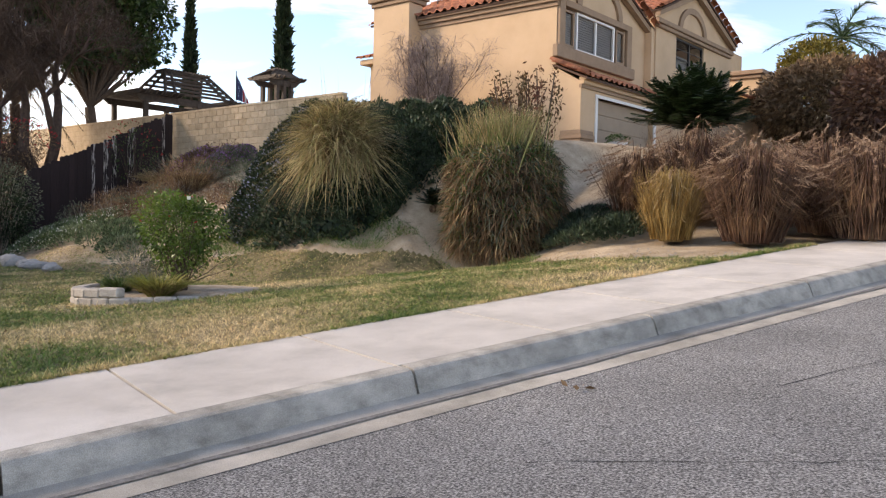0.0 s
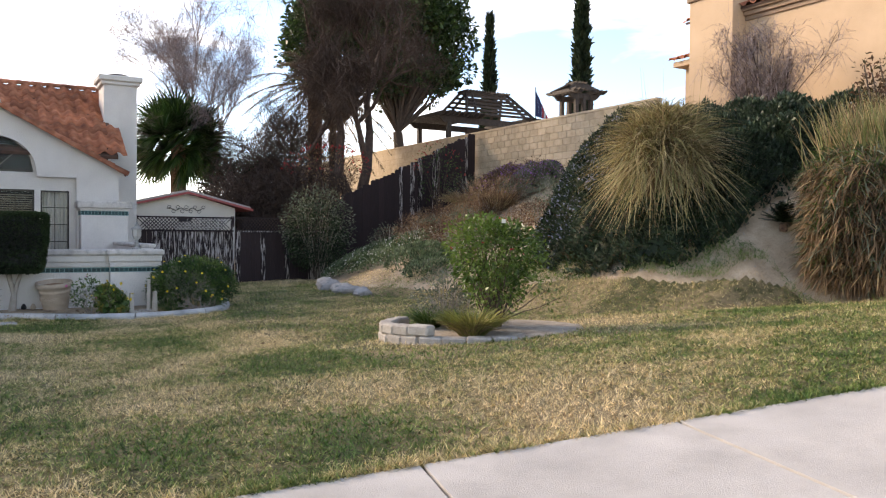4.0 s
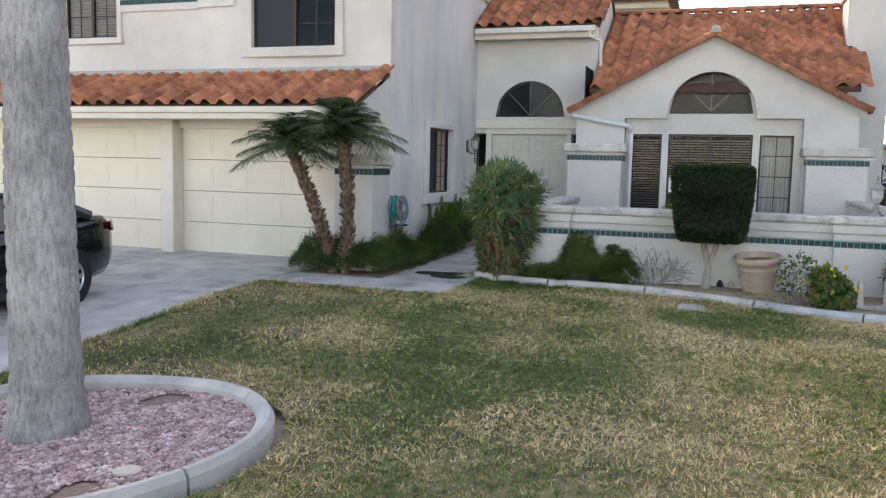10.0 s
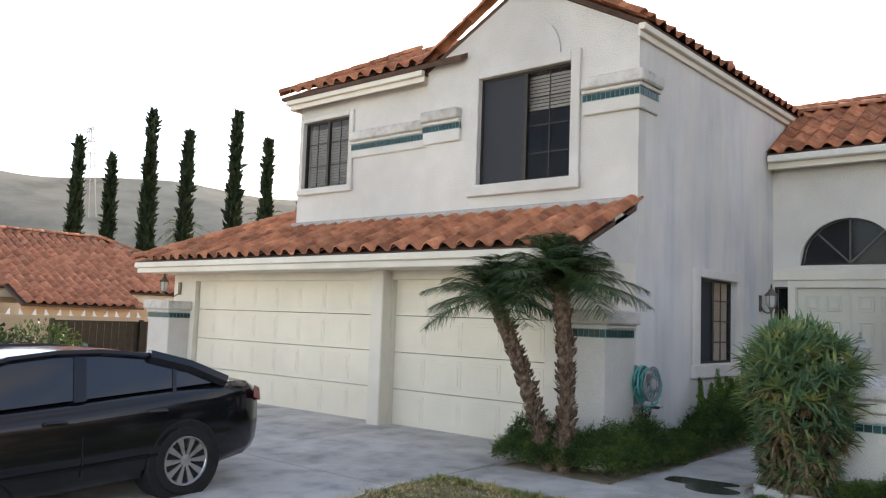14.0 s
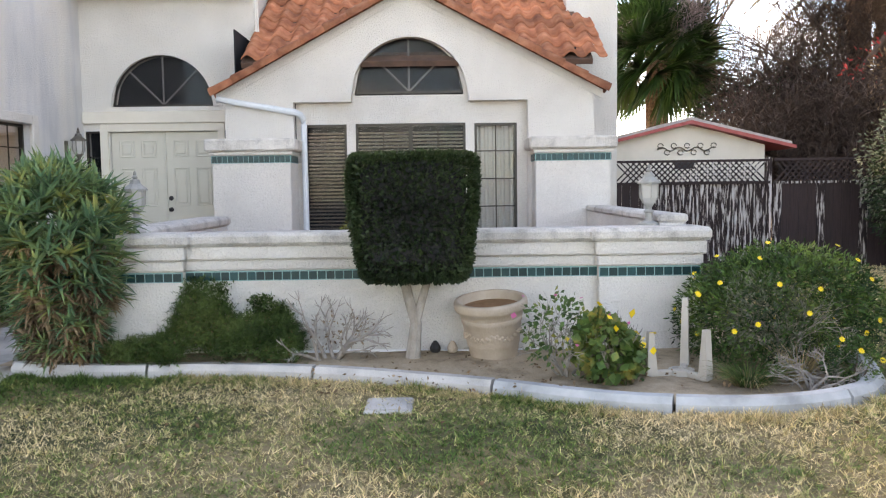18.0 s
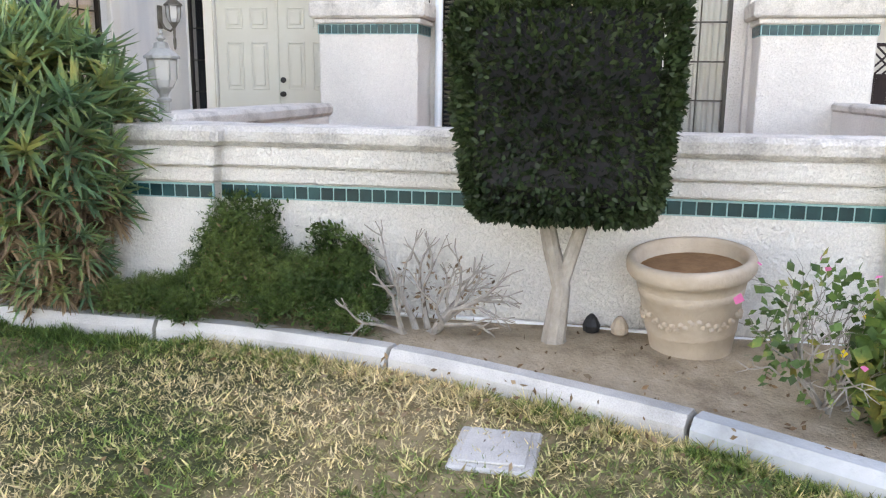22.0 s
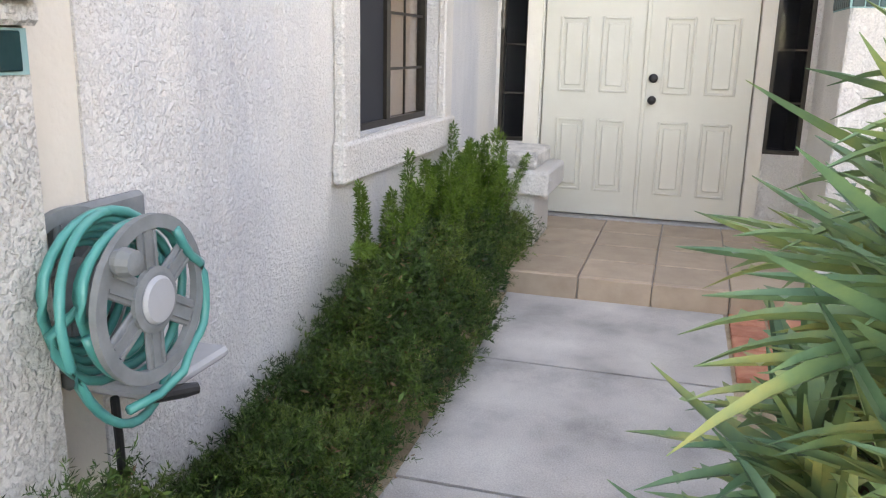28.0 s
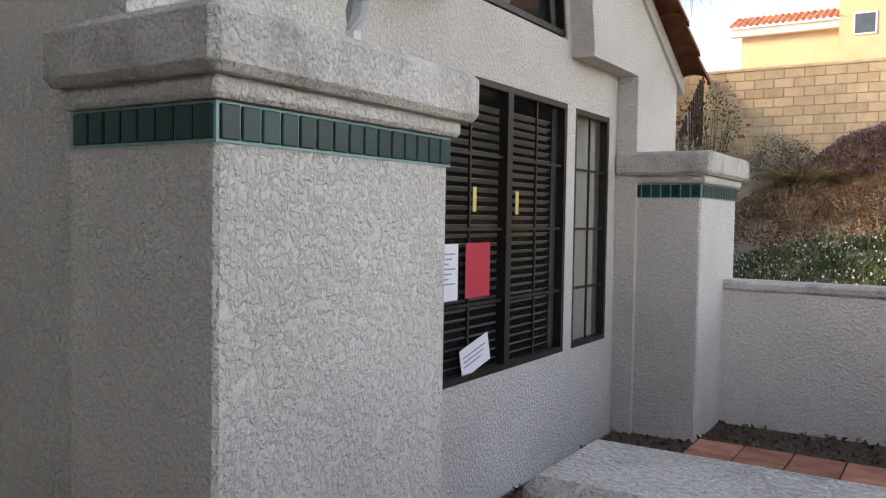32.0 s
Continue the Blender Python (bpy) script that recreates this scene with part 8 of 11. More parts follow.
sm = bush("small_daisy", "small bright green daisy plant at the edging", "daisy bush", (-15.95, 4.28, -0.25), (0.2, 0.22, 0.22), 1400, LEAF_FERN, 0.035, 0.3, 0.5, 0.2, -0.46, None, 6)
daisies(sm, [(-15.75, 4.22, -0.12), (-15.8, 4.4, -0.2), (-15.82, 4.12, -0.05)], [(1, 0, 0.6)] * 3)
# clump in the court behind the wall
bush("court_shrub", "small yellow-green shrub in the court", "shrub", (-18.2, 0.55, 0.50), (0.22, 0.2, 0.26), 1500, leaf_mat("yellow_green_leaf", [(0.12, 0.13, 0.02), (0.22, 0.21, 0.04)], 0.5, 0.3), 0.03, 0.5, 0.4, 0.2, -0.33, None, 8)

# --- rose bed ---
RG = ground_z(-9.3, 6.2)
rose = bush("rose_bush", "upright leafy green rose bush with a few pale blooms", "rose bush", (-9.38, 6.05, RG + 1.02), (0.58, 0.60, 0.50), 5600, LEAF_ROSE, 0.05, 0.55, 0.3, 0.35, RG, BARK, 30, [("flowers", WHITE_PETAL, 8, 0.06, 0.9), ("bronze_tips", RED_BERRY, 30, 0.05, 0.4)], -0.95)
p_, o_ = cloud(1500, (-9.36, 6.08, RG + 0.58), (0.42, 0.45, 0.36), 0.3, 0.3, -0.9)
part("low_leaves", leaves("low_leaves", p_, o_, LEAF_ROSE, 0.05, 0.5, 0.2), None, rose)
tips_ = [(-9.38 + 0.75 * math.cos(a_), 6.05 + 0.75 * math.sin(a_), RG + h_) for a_, h_ in ((0.6, 0.42), (1.5, 0.5), (2.2, 0.6), (0.1, 0.62), (5.6, 0.66))]
part("low_shoots", stems_mesh([(-9.38, 6.05, RG + 0.1)] * 5, tips_, 0.009, 0.003, 0.05), BARK, rose)
P = np.concatenate([np.array(t_) + RNG.normal(0, 0.08, (26, 3)) for t_ in tips_])
part("shoot_leaves", leaves("shoot_leaves", P, RNG.normal(0, 1, P.shape), LEAF_ROSE, 0.05, 0.55, 0.2), None, rose)
clump("spiky_grass", "yellow-green strappy grass clump in the rose bed", "grass tuft", -9.01, 5.48, 1300, 0.52, 0.95, 0.016, leaf_mat("yellow_grass", [(0.09, 0.12, 0.022), (0.20, 0.21, 0.05), (0.38, 0.34, 0.12)], 0.5, 0.45), 0.42, ground_z(-9.0, 5.45) + 0.06, 0.15, DRY)
clump("spiky_grass", "darker green strappy grass clump in the rose bed", "grass tuft", -9.95, 5.45, 700, 0.42, 0.9, 0.014, LEAF_MID, 0.4, ground_z(-9.95, 5.45) + 0.1, 0.10)
clump("spiky_grass", "small green grass clump beside the rose stems", "grass tuft", -9.5, 5.62, 500, 0.40, 0.9, 0.014, LEAF_MID, 0.4, ground_z(-9.5, 5.62) + 0.08, 0.10)
gb = bush("grey_shrub", "small grey-leaved half-dead shrub in the rose bed", "shrub", (-10.15, 5.8, ground_z(-10.15, 5.8) + 0.42), (0.34, 0.36, 0.34), 900, LEAF_GREY, 0.06, 0.3, 0.4, 0.3, None, BRANCH_WHITE, 26)
part("bare_twigs", twigs((-10.15, 5.75, ground_z(-10.15, 5.75)), 0.62, 1.0, 12, 0.012, 31, 3, 0.3), BRANCH_WHITE, gb)

# --- bank planting ---
def on_bank(x, y, dz=0.0):
    return ground_z(x, y) + dz


def ground_cover(name, label, blobs, mat, per=4200, size=0.06, ratio=0.4, flowers=None, stem=True):
    """Mounds of small-leaved cover over the bank: blobs of (x, y, rx, ry, h)."""
    t = thing(name, label, "shrub")
    for i, (x, y, rx, ry, h) in enumerate(blobs):
        g = ground_z(x, y)
        k = int(per * rx * ry)
        a, r = RNG.uniform(0, 2 * np.pi, k), np.sqrt(RNG.uniform(0, 1, k))
        px, py = x + rx * r * np.cos(a), y + ry * r * np.sin(a)
        gz_ = np.array([ground_z(u, v) for u, v in zip(px, py)])
        dome = np.sqrt(np.clip(1 - r ** 2, 0, 1))
        bumpy = np.array([noise.noise(Vector((u * 1.7, v * 1.7, 2 + i))) + 0.5 * noise.noise(Vector((u * 4, v * 4, i))) for u, v in zip(px, py)])
        hh = h * (dome * (1 + 0.35 * bumpy) + 0.08)
        z = gz_ + hh * (1 - 0.35 * RNG.uniform(0, 1, k) ** 2)
        nrm = np.stack([np.cos(a) * r, np.sin(a) * r, 0.5 + dome], 1)
        pos = np.stack([px, py, z], 1)
        part("foliage", leaves("foliage", pos, nrm, mat, size, ratio, 0.0, 0.5), None, t)
        if h > 0.4:
            core_ = Mesh()
            q_ = 16
            for rr_, hh_ in ((0.93, 0.05), (0.85, 0.38), (0.62, 0.62), (0.32, 0.74), (0.02, 0.78)):
                for kq in range(q_):
                    an_ = 2 * math.pi * kq / q_
                    cx_, cy_ = x + rx * rr_ * math.cos(an_), y + ry * rr_ * math.sin(an_)
                    core_.v.append((cx_, cy_, ground_z(cx_, cy_) - 0.04 + h * hh_ * (1 + 0.3 * noise.noise(Vector((cx_ * 1.7, cy_ * 1.7, 2 + i))))))
            for ri in range(4):
                for kq in range(q_):
                    core_.f.append((ri * q_ + kq, ri * q_ + (kq + 1) % q_, (ri + 1) * q_ + (kq + 1) % q_, (ri + 1) * q_ + kq))
            part("inner_growth", core_, mat, t, "", True)
        kk = k // 7
        part("shoots", blades("shoots", pos[:kk], nrm[:kk] + RNG.normal(0, 0.4, (kk, 3)), 0.18, 0.02, mat, 0.3, 2), None, t)
        if flowers is not None:
            kf = k // (3 if flowers is PURPLE else 9)
            part("flowers", leaves("flowers", pos[-kf:] + nrm[-kf:] * 0.03, nrm[-kf:], flowers, size * 0.6, 0.7, 0.0), None, t)
    return t


LEAF_IVY = leaf_mat("trailing_dark_leaf", [(0.012, 0.024, 0.014), (0.028, 0.048, 0.026), (0.07, 0.10, 0.058)], 0.5, 0.55, 2.0, 0.15)
IVY = [(-13.9, 9.95), (-12.5, 9.8), (-11.4, 10.05), (-10.65, 10.5), (-10.35, 11.4), (-10.3, 12.3), (-9.95, 13.2), (-9.5, 14.4), (-9.9, 15.6), (-13.0, 15.9), (-16.0, 15.35), (-18.0, 15.2), (-18.2, 14.4), (-16.6, 12.6), (-14.9, 11.2)]


def ivy_depth(x, y):
    """Distance inside the outline of the trailing cover; under 0 outside."""
    best, inside = 9.0, False
    for (x0, y0), (x1, y1) in zip(IVY, IVY[1:] + IVY[:1]):
        if (y0 > y) != (y1 > y) and x < x0 + (x1 - x0) * (y - y0) / (y1 - y0):
            inside = not inside
        dx, dy = x1 - x0, y1 - y0
        k = min(1, max(0, ((x - x0) * dx + (y - y0) * dy) / (dx * dx + dy * dy)))
        best = min(best, math.hypot(x - x0 - k * dx, y - y0 - k * dy))
    return best if inside else -best


def ivy_z(x, y, f=1.0):
    d = ivy_depth(x, y) + 0.18 * noise.noise(Vector((x * 1.6, y * 1.6, 3)))
    edge_ = max(0.0, min(1.0, d / 0.7)) ** 0.5
    lump = 0.62 + 0.42 * noise.noise(Vector((x * 0.8, y * 0.8, 9))) + 0.30 * noise.noise(Vector((x * 2.3, y * 2.3, 6))) + 0.45 * math.exp(-((x + 15.2) ** 2 + (y - 12.6) ** 2) / 1.6)
    return ground_z(x, y) + f * edge_ * max(0.2, lump)


ivy = thing("trailing_shrub", "dense dark green trailing shrub mounded over the bank", "shrub")
# dark sheet below the leaves; the shade under the cover is painted in it
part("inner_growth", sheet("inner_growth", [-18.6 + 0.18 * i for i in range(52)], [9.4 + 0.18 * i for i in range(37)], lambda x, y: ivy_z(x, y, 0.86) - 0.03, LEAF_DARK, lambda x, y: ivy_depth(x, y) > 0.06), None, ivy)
px, py = RNG.uniform(-18.4, -9.3, 95000), RNG.uniform(9.6, 15.9, 95000)
ok = np.array([ivy_depth(a, b) > -0.08 for a, b in zip(px, py)])
px, py = px[ok], py[ok]
pz = np.array([ivy_z(a, b) for a, b in zip(px, py)])
gx_ = np.array([ivy_z(a + 0.12, b) for a, b in zip(px, py)]) - pz
gy_ = np.array([ivy_z(a, b + 0.12) for a, b in zip(px, py)]) - pz
up_n = unit(np.stack([-gx_ / 0.12, -gy_ / 0.12, np.ones(len(px))], 1))
pos = np.stack([px, py, pz], 1) + up_n * RNG.normal(0, 0.035, (len(px), 1))
part("foliage", leaves("foliage", pos, up_n * 0.9 + np.array([0.1, -0.25, 0.25]), LEAF_IVY, 0.085, 0.45, 0.0, 0.5), None, ivy)
sel = RNG.permutation(len(px))[:5200]
part("shoots", blades("shoots", pos[sel], up_n[sel] + RNG.normal(0, 0.45, (len(sel), 3)) + np.array([0, 0, 0.5]), RNG.uniform(0.10, 0.26, len(sel)), 0.028, LEAF_IVY, 0.3, 2), None, ivy, kind="stuff")
blue = (px < -13.0) & (py < 12.6) & (RNG.uniform(0, 1, len(px)) < 0.20)
part("flowers", leaves("flowers", pos[blue] + up_n[blue] * 0.04, up_n[blue], LILAC, 0.05, 0.7, 0.0), None, ivy, "pale blue flecks of blossom")
low = (py < 10.9) & (RNG.uniform(0, 1, len(px)) < 0.06)
part("dead_sprigs", leaves("dead_sprigs", pos[low], up_n[low], DRY_BROWN, 0.08, 0.3, 0.0), None, ivy, "brown dead sprigs")
ground_cover("green_patch", "small low dark green patch on the sandy bank", [(-6.5, 12.3, 0.75, 0.62, 0.24), (-5.9, 12.6, 0.65, 0.8, 0.24), (-7.0, 12.9, 0.6, 0.8, 0.2), (-5.9, 13.5, 0.5, 0.5, 0.25)], LEAF_IVY, 6500, 0.07)
ground_cover("ice_plant", "low dark green mat at the foot of the bank", [(-17.9, 9.55, 1.2, 0.6, 0.28), (-17.0, 9.35, 0.7, 0.5, 0.22)], ROSEMARY, 4200, 0.065)
ground_cover("ivy_mat", "mixed green and russet cover under the fence", [(-21.6, 10.0, 1.6, 1.2, 0.30), (-20.2, 10.2, 1.5, 1.2, 0.28)], ROSEMARY, 2600, 0.07, 0.5, WHITE_PETAL)
ground_cover("russet_cover", "russet and brown dried cover on the bank", [(-20.6, 12.2, 1.3, 1.2, 0.16), (-22.4, 12.4, 1.0, 1.2, 0.18), (-19.0, 11.2, 1.0, 0.9, 0.14)], DRY_BROWN, 2400, 0.07)
ground_cover("purple_shrub", "mound of purple-flowered shrub below the wall", [(-21.0, 14.0, 1.2, 0.8, 0.55)], DRY_BROWN, 4200, 0.07, 0.4, PURPLE)
ground_cover("purple_shrub", "second, duller purple shrub", [(-19.0, 13.6, 1.0, 0.8, 0.5)], LEAF_GREY, 4000, 0.07, 0.4, PURPLE)
clump("dry_grass", "tuft of dry tan grass on the bank", "grass tuft", -22.3, 13.6, 900, 0.9, 1.2, 0.02, DRY, 0.6, None, 0.35, PAMPAS)
clump("dry_grass", "thin dry red-brown grass on the bank", "grass tuft", -18.6, 12.2, 900, 0.85, 0.7, 0.015, DRY_BROWN, 0.35, None, 0.4, DRY, 40, 0.15)
clump("dry_grass", "grey withered weeds on the bank", "grass tuft", -20.2, 11.6, 900, 0.7, 1.2, 0.015, LEAF_GREY, 0.5, None, 0.4, DRY_BROWN)
rnd = random.Random(77)
for k in range(34):
    x_, y_ = (rnd.uniform(-23.2, -17.2), rnd.uniform(10.6, 14.6)) if k < 16 else (rnd.uniform(-21.5, -15.2), rnd.uniform(10.3, 12.2))
    r_ = rnd.uniform(0.3, 0.55)
    bush("scrub", "dry grey-brown scrub on the bank", "shrub", (x_, y_, ground_z(x_, y_) + r_ * 0.6), (r_ * 1.2, r_ * 1.2, r_), 900, (DRY_BROWN, LEAF_GREY, PURPLE_GRASS)[k % 3], 0.055, 0.35, 0.35, 0.4, None, BARK_PALE, 14, group="scrub on the bank")
# pampas grass
PAMPAS_GREEN = leaf_mat("pampas_green", [(0.10, 0.12, 0.04), (0.20, 0.21, 0.08), (0.36, 0.33, 0.16)], 0.6, 0.4)
PB = ground_z(-11.76, 11.25)
pampas = thing("pampas_grass", "huge shaggy mound of straw-coloured pampas grass on the bank", "pampas grass")
nb_ = 6500
u_, a_ = RNG.uniform(0, 1, nb_) ** 0.9, RNG.uniform(0, 2 * np.pi, nb_)
rad_ = np.interp(u_, [0, 0.2, 0.5, 0.8, 1.0], [0.58, 0.70, 0.68, 0.48, 0.1]) * (1 + 0.08 * np.sin(3 * a_) + 0.07 * np.sin(5 * a_ + 4 * u_)) * RNG.uniform(0.8, 1.02, nb_)
p_ = np.stack([-11.76 + rad_ * np.cos(a_), 11.25 + rad_ * np.sin(a_), PB + 0.75 + 1.05 * u_], 1)
o_ = np.stack([np.cos(a_), np.sin(a_), np.zeros(nb_)], 1)
mixn = RNG.uniform(0, 1, nb_)
for nm_, mt_, lo_, hi_ in (("blades", PAMPAS, 0, 0.45), ("dry_blades", DRY, 0.45, 0.72), ("green_blades", PAMPAS_GREEN, 0.72, 0.9), ("brown_blades", DRY_BROWN, 0.9, 1)):
    q_ = (mixn >= lo_) & (mixn < hi_)
    k_ = q_.sum()
    d_ = o_[q_] * 0.45 + RNG.normal(0, 0.5, (k_, 3))
    d_[:, 2] += np.interp(u_[q_], [0, 0.5, 1], [-0.7, 0.35, 1.5])
    part(nm_, blades(nm_, p_[q_], d_, RNG.uniform(0.25, 1.05, k_), 0.016, mt_, 0.7, 5), None, pampas)
# solid brown core that fills the mound behind the blades
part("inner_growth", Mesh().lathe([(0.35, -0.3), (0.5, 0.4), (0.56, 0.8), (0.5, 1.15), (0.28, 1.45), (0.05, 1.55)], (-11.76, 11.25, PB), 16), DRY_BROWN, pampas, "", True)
clump("pampas_stalk", "tall thin bare stalks standing over the pampas grass", "grass stalks", -11.7, 11.3, 30, 3.0, 0.20, 0.016, DRY, 0.05, PB + 0.1, 0.5)
DC = (-8.42, 12.5)
DG = ground_z(*DC)
skirt = thing("dead_grass_clump", "tall barrel of matted brown and grey-green leaves with upright blades", "ornamental grass")
nb_ = 15000
u_, a_ = RNG.uniform(0, 1, nb_), RNG.uniform(0, 2 * np.pi, nb_)
rad_ = np.interp(u_, [0, 0.12, 0.45, 0.8, 0.95, 1.0], [0.85, 1.0, 1.12, 1.05, 0.75, 0.25]) * (1 + 0.07 * np.sin(3 * a_ + 1) + 0.06 * np.sin(5 * a_ - 6 * u_)) * RNG.uniform(0.86, 1.03, nb_)
p_ = np.stack([DC[0] + rad_ * np.cos(a_), DC[1] + rad_ * np.sin(a_), DG + 0.05 + 2.15 * u_], 1)
o_ = np.stack([np.cos(a_), np.sin(a_), np.zeros(nb_)], 1)
mixn = RNG.uniform(0, 1, nb_) + 0.25 * (u_ - 0.5)
for nm_, mt_, lo_, hi_, up_ in (("dead_leaves", DRY_BROWN, -1, 0.50, -0.8), ("straw_leaves", DRY, 0.50, 0.58, -0.5), ("grey_leaves", LEAF_GREY, 0.58, 0.80, 0.1), ("green_leaves", LEAF_MID, 0.80, 2, 0.5)):
    q_ = (mixn >= lo_) & (mixn < hi_)
    part(nm_, blades(nm_, p_[q_], o_[q_] * 0.5 + np.array([0, 0, up_]) + RNG.normal(0, 0.75, (q_.sum(), 3)), RNG.uniform(0.14, 0.36, q_.sum()), 0.024, mt_, 0.5, 3), None, skirt)
# added dark core; its bark colour stands in for shade deep between the leaves
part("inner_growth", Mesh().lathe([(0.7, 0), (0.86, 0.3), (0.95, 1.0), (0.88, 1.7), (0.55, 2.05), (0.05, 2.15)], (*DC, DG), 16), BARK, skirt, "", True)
for nm_, mt_, k_, off_ in (("upright_blades", PAMPAS_GREEN, 900, 0.0), ("straw_blades", DRY, 700, -0.1)):
    b_ = np.stack([DC[0] + RNG.normal(off_, 0.32, k_), DC[1] + RNG.normal(0, 0.32, k_), np.full(k_, DG + 1.55)], 1)
    part(nm_, blades(nm_, b_, np.stack([RNG.normal(0, 0.22, k_), RNG.normal(0, 0.22, k_), np.ones(k_)], 1), RNG.uniform(0.8, 1.75, k_), 0.022, mt_, 0.18, 4), None, skirt)
coral = thing("coral_plant", "tall stems with dark red and green leaf tufts behind the grass", "shrub")
rnd = random.Random(3)
tips_ = [(-8.75 + rnd.uniform(-0.8, 0.9), 13.3 + rnd.uniform(-0.3, 0.3), DG + 2.75 + rnd.uniform(0, 0.95)) for _ in range(26)]
part("stems", stems_mesh([(-8.6 + rnd.uniform(-0.3, 0.3), 13.3, 0.8) for _ in tips_], tips_, 0.025, 0.012, 0.1), BARK, coral)
P = np.concatenate([np.array(t_) - np.array([0, 0, 0.55 * f_]) + RNG.normal(0, 0.06, (16, 3)) for t_ in tips_ for f_ in (0, 0.35, 0.7, 1.0)])
part("leaves", leaves("leaves", P, RNG.normal(0, 0.5, P.shape) + np.array([0, 0, 0.8]), leaf_mat("dark_red_leaf", [(0.06, 0.05, 0.015), (0.11, 0.06, 0.03), (0.16, 0.06, 0.04)], 0.6, 0.4), 0.085, 0.4, 0.0), None, coral)


def sago(name, label, x, y, g, s, n):
    t = thing(name, label, "cycad")
    part("stem", Mesh().lathe([(0.10 * s, 0), (0.14 * s, 0.1 * s), (0.12 * s, 0.25 * s), (0.04 * s, 0.3 * s)], (x, y, g - 0.03), 10), FIBRE, t)
    frond_palm(t, (x, y, g + 0.25 * s), n, 0.85 * s, LEAF_DARK, 0.21 * s, 0.036 * s, 0.16, 1.52, 0.22, per=40, stem=0.012 * s, seg=1)
    return t


sago("sago_palm", "small dark green sago palm on the bare bank", -9.72, 11.9, ground_z(-9.72, 11.9), 0.5, 30)
sago("sago_palm", "large dark green sago palm before the neighbour's garage", -6.5, 17.0, ground_z(-6.5, 17.0) + 0.35, 1.75, 130)
FGR = [(-4.75, 12.0, 1.35, 1, 0.30), (-3.45, 12.0, 1.65, 0, 0.40), (-1.95, 12.6, 1.55, 0, 0.45), (-5.0, 13.6, 1.8, 0, 0.5), (-3.9, 13.7, 1.7, 0, 0.5), (-2.7, 13.6, 1.8, 0, 0.5), (-1.2, 13.8, 1.7, 0, 0.5), (-5.9, 13.2, 1.5, 0, 0.4), (-0.2, 14.6, 1.6, 0, 0.5), (-2.0, 15.0, 1.7, 0, 0.5), (0.9, 16.4, 1.6, 0, 0.5), (-3.4, 15.4, 1.7, 0, 0.5)]
for x, y, L, gold, r in FGR:
    lab = "golden dry fountain grass clump" if gold else "purple-brown fountain grass with pale seed plumes"
    tuft_ = weeping("fountain_grass", lab, "ornamental grass", x, y, ground_z(x, y), 2600, L * (0.92 if gold else 0.88), 0.36 if gold else 0.66, 0.014,
                    ((GOLD_GRASS, 0.75, "blade"), (DRY, 0.25, "dry_blade")) if gold else ((PURPLE_GRASS, 0.7, "blade"), (DRY_BROWN, 0.3, "dry_blade")), r, 8 if gold else 100, 0.24, "fountain grasses on the verge", 6, 0.55, None, 1.7)
    k_ = 500
    a_, r_ = RNG.uniform(0, 2 * np.pi, k_), r * 1.1 * np.sqrt(RNG.uniform(0, 1, k_))
    b_ = np.stack([x + r_ * np.cos(a_), y + r_ * np.sin(a_), np.full(k_, ground_z(x, y))], 1)
    d_ = np.stack([0.28 * np.cos(a_), 0.28 * np.sin(a_), np.ones(k_)], 1) + RNG.normal(0, 0.1, (k_, 3))
    part("upright_blade", blades("upright_blade", b_, d_, L * RNG.uniform(0.5, 1.05, k_), 0.014, GOLD_GRASS if gold else PURPLE_GRASS, 0.12, 3), None, tuft_)

# ---- neighbours, trees and the distance ----
def tile_field(name, parent, origin, along, upslope, length, run, keep=lambda a, b: True, w=0.30, l=0.40):
    """Far roof of barrel tiles, joined."""
    A, U = Vector(along).normalized(), Vector(upslope).normalized()
    N = A.cross(U).normalized()
    if N.z < 0:
        N = -N
    base = s_tile(w, l, 5)
    pv = np.array(base.v)
    pf = np.array(base.f)
    V, F, n = [], [], 0
    for j in range(int(run / l) + 1):
        for i in range(int(length / w) + 1):
            a, b = (i + 0.5) * w, j * l
            if a > length + 0.05 or b + 0.1 > run or not keep(a, b + l / 2):
                continue
            o = Vector(origin) + a * A + b * U + N * (0.015 + random.uniform(-0.008, 0.008))
            V.append(np.array(o) + pv[:, :1] * np.array(A) + pv[:, 1:2] * np.array(U) + pv[:, 2:] * np.array(N))
            F.append(pf + n)
            n += len(pv)
    if V:
        o = part(name, numpy_mesh(name, np.concatenate(V), np.concatenate(F), TILE_FAR), None, parent)
        tagged(o, kind="stuff")


# --- tan house uphill ---
nb = thing("neighbour_house", "tan two-storey stucco house with brown trim and tile roofs", "house")
NG = 2.6
SLAT_GREY = material("grey_blind", [(0.20, 0.20, 0.20), (0.30, 0.30, 0.29)], 5.0, 0.6)
side_w = Mesh().box(-17.78, -11.45, 18.7, 18.95, NG, 7.05).box(-11.45, -11.2, 18.7, 18.95, NG, 4.6)
side_w.box(-17.78, -17.5, 18.95, 31, NG, 7.05)
part("wall", side_w, TAN_STUCCO, nb)
fw = Mesh()
grid_wall(fw, "x", -11.45, -11.2, 18.7, 24.2, 4.6, 7.35, [(19.0, 22.65, 5.8, 6.92)])
fw.prism([(18.7, 7.35), (24.2, 7.35), (21.4, 8.55)], "x", -11.45, -11.2)
grid_wall(fw, "x", -11.15, -10.9, 24.2, 30.5, NG, 7.95, [(25.75, 28.1, 6.25, 7.32)])
fw.prism([(24.2, 7.95), (30.5, 7.95), (27.2, 9.2)], "x", -11.15, -10.9)
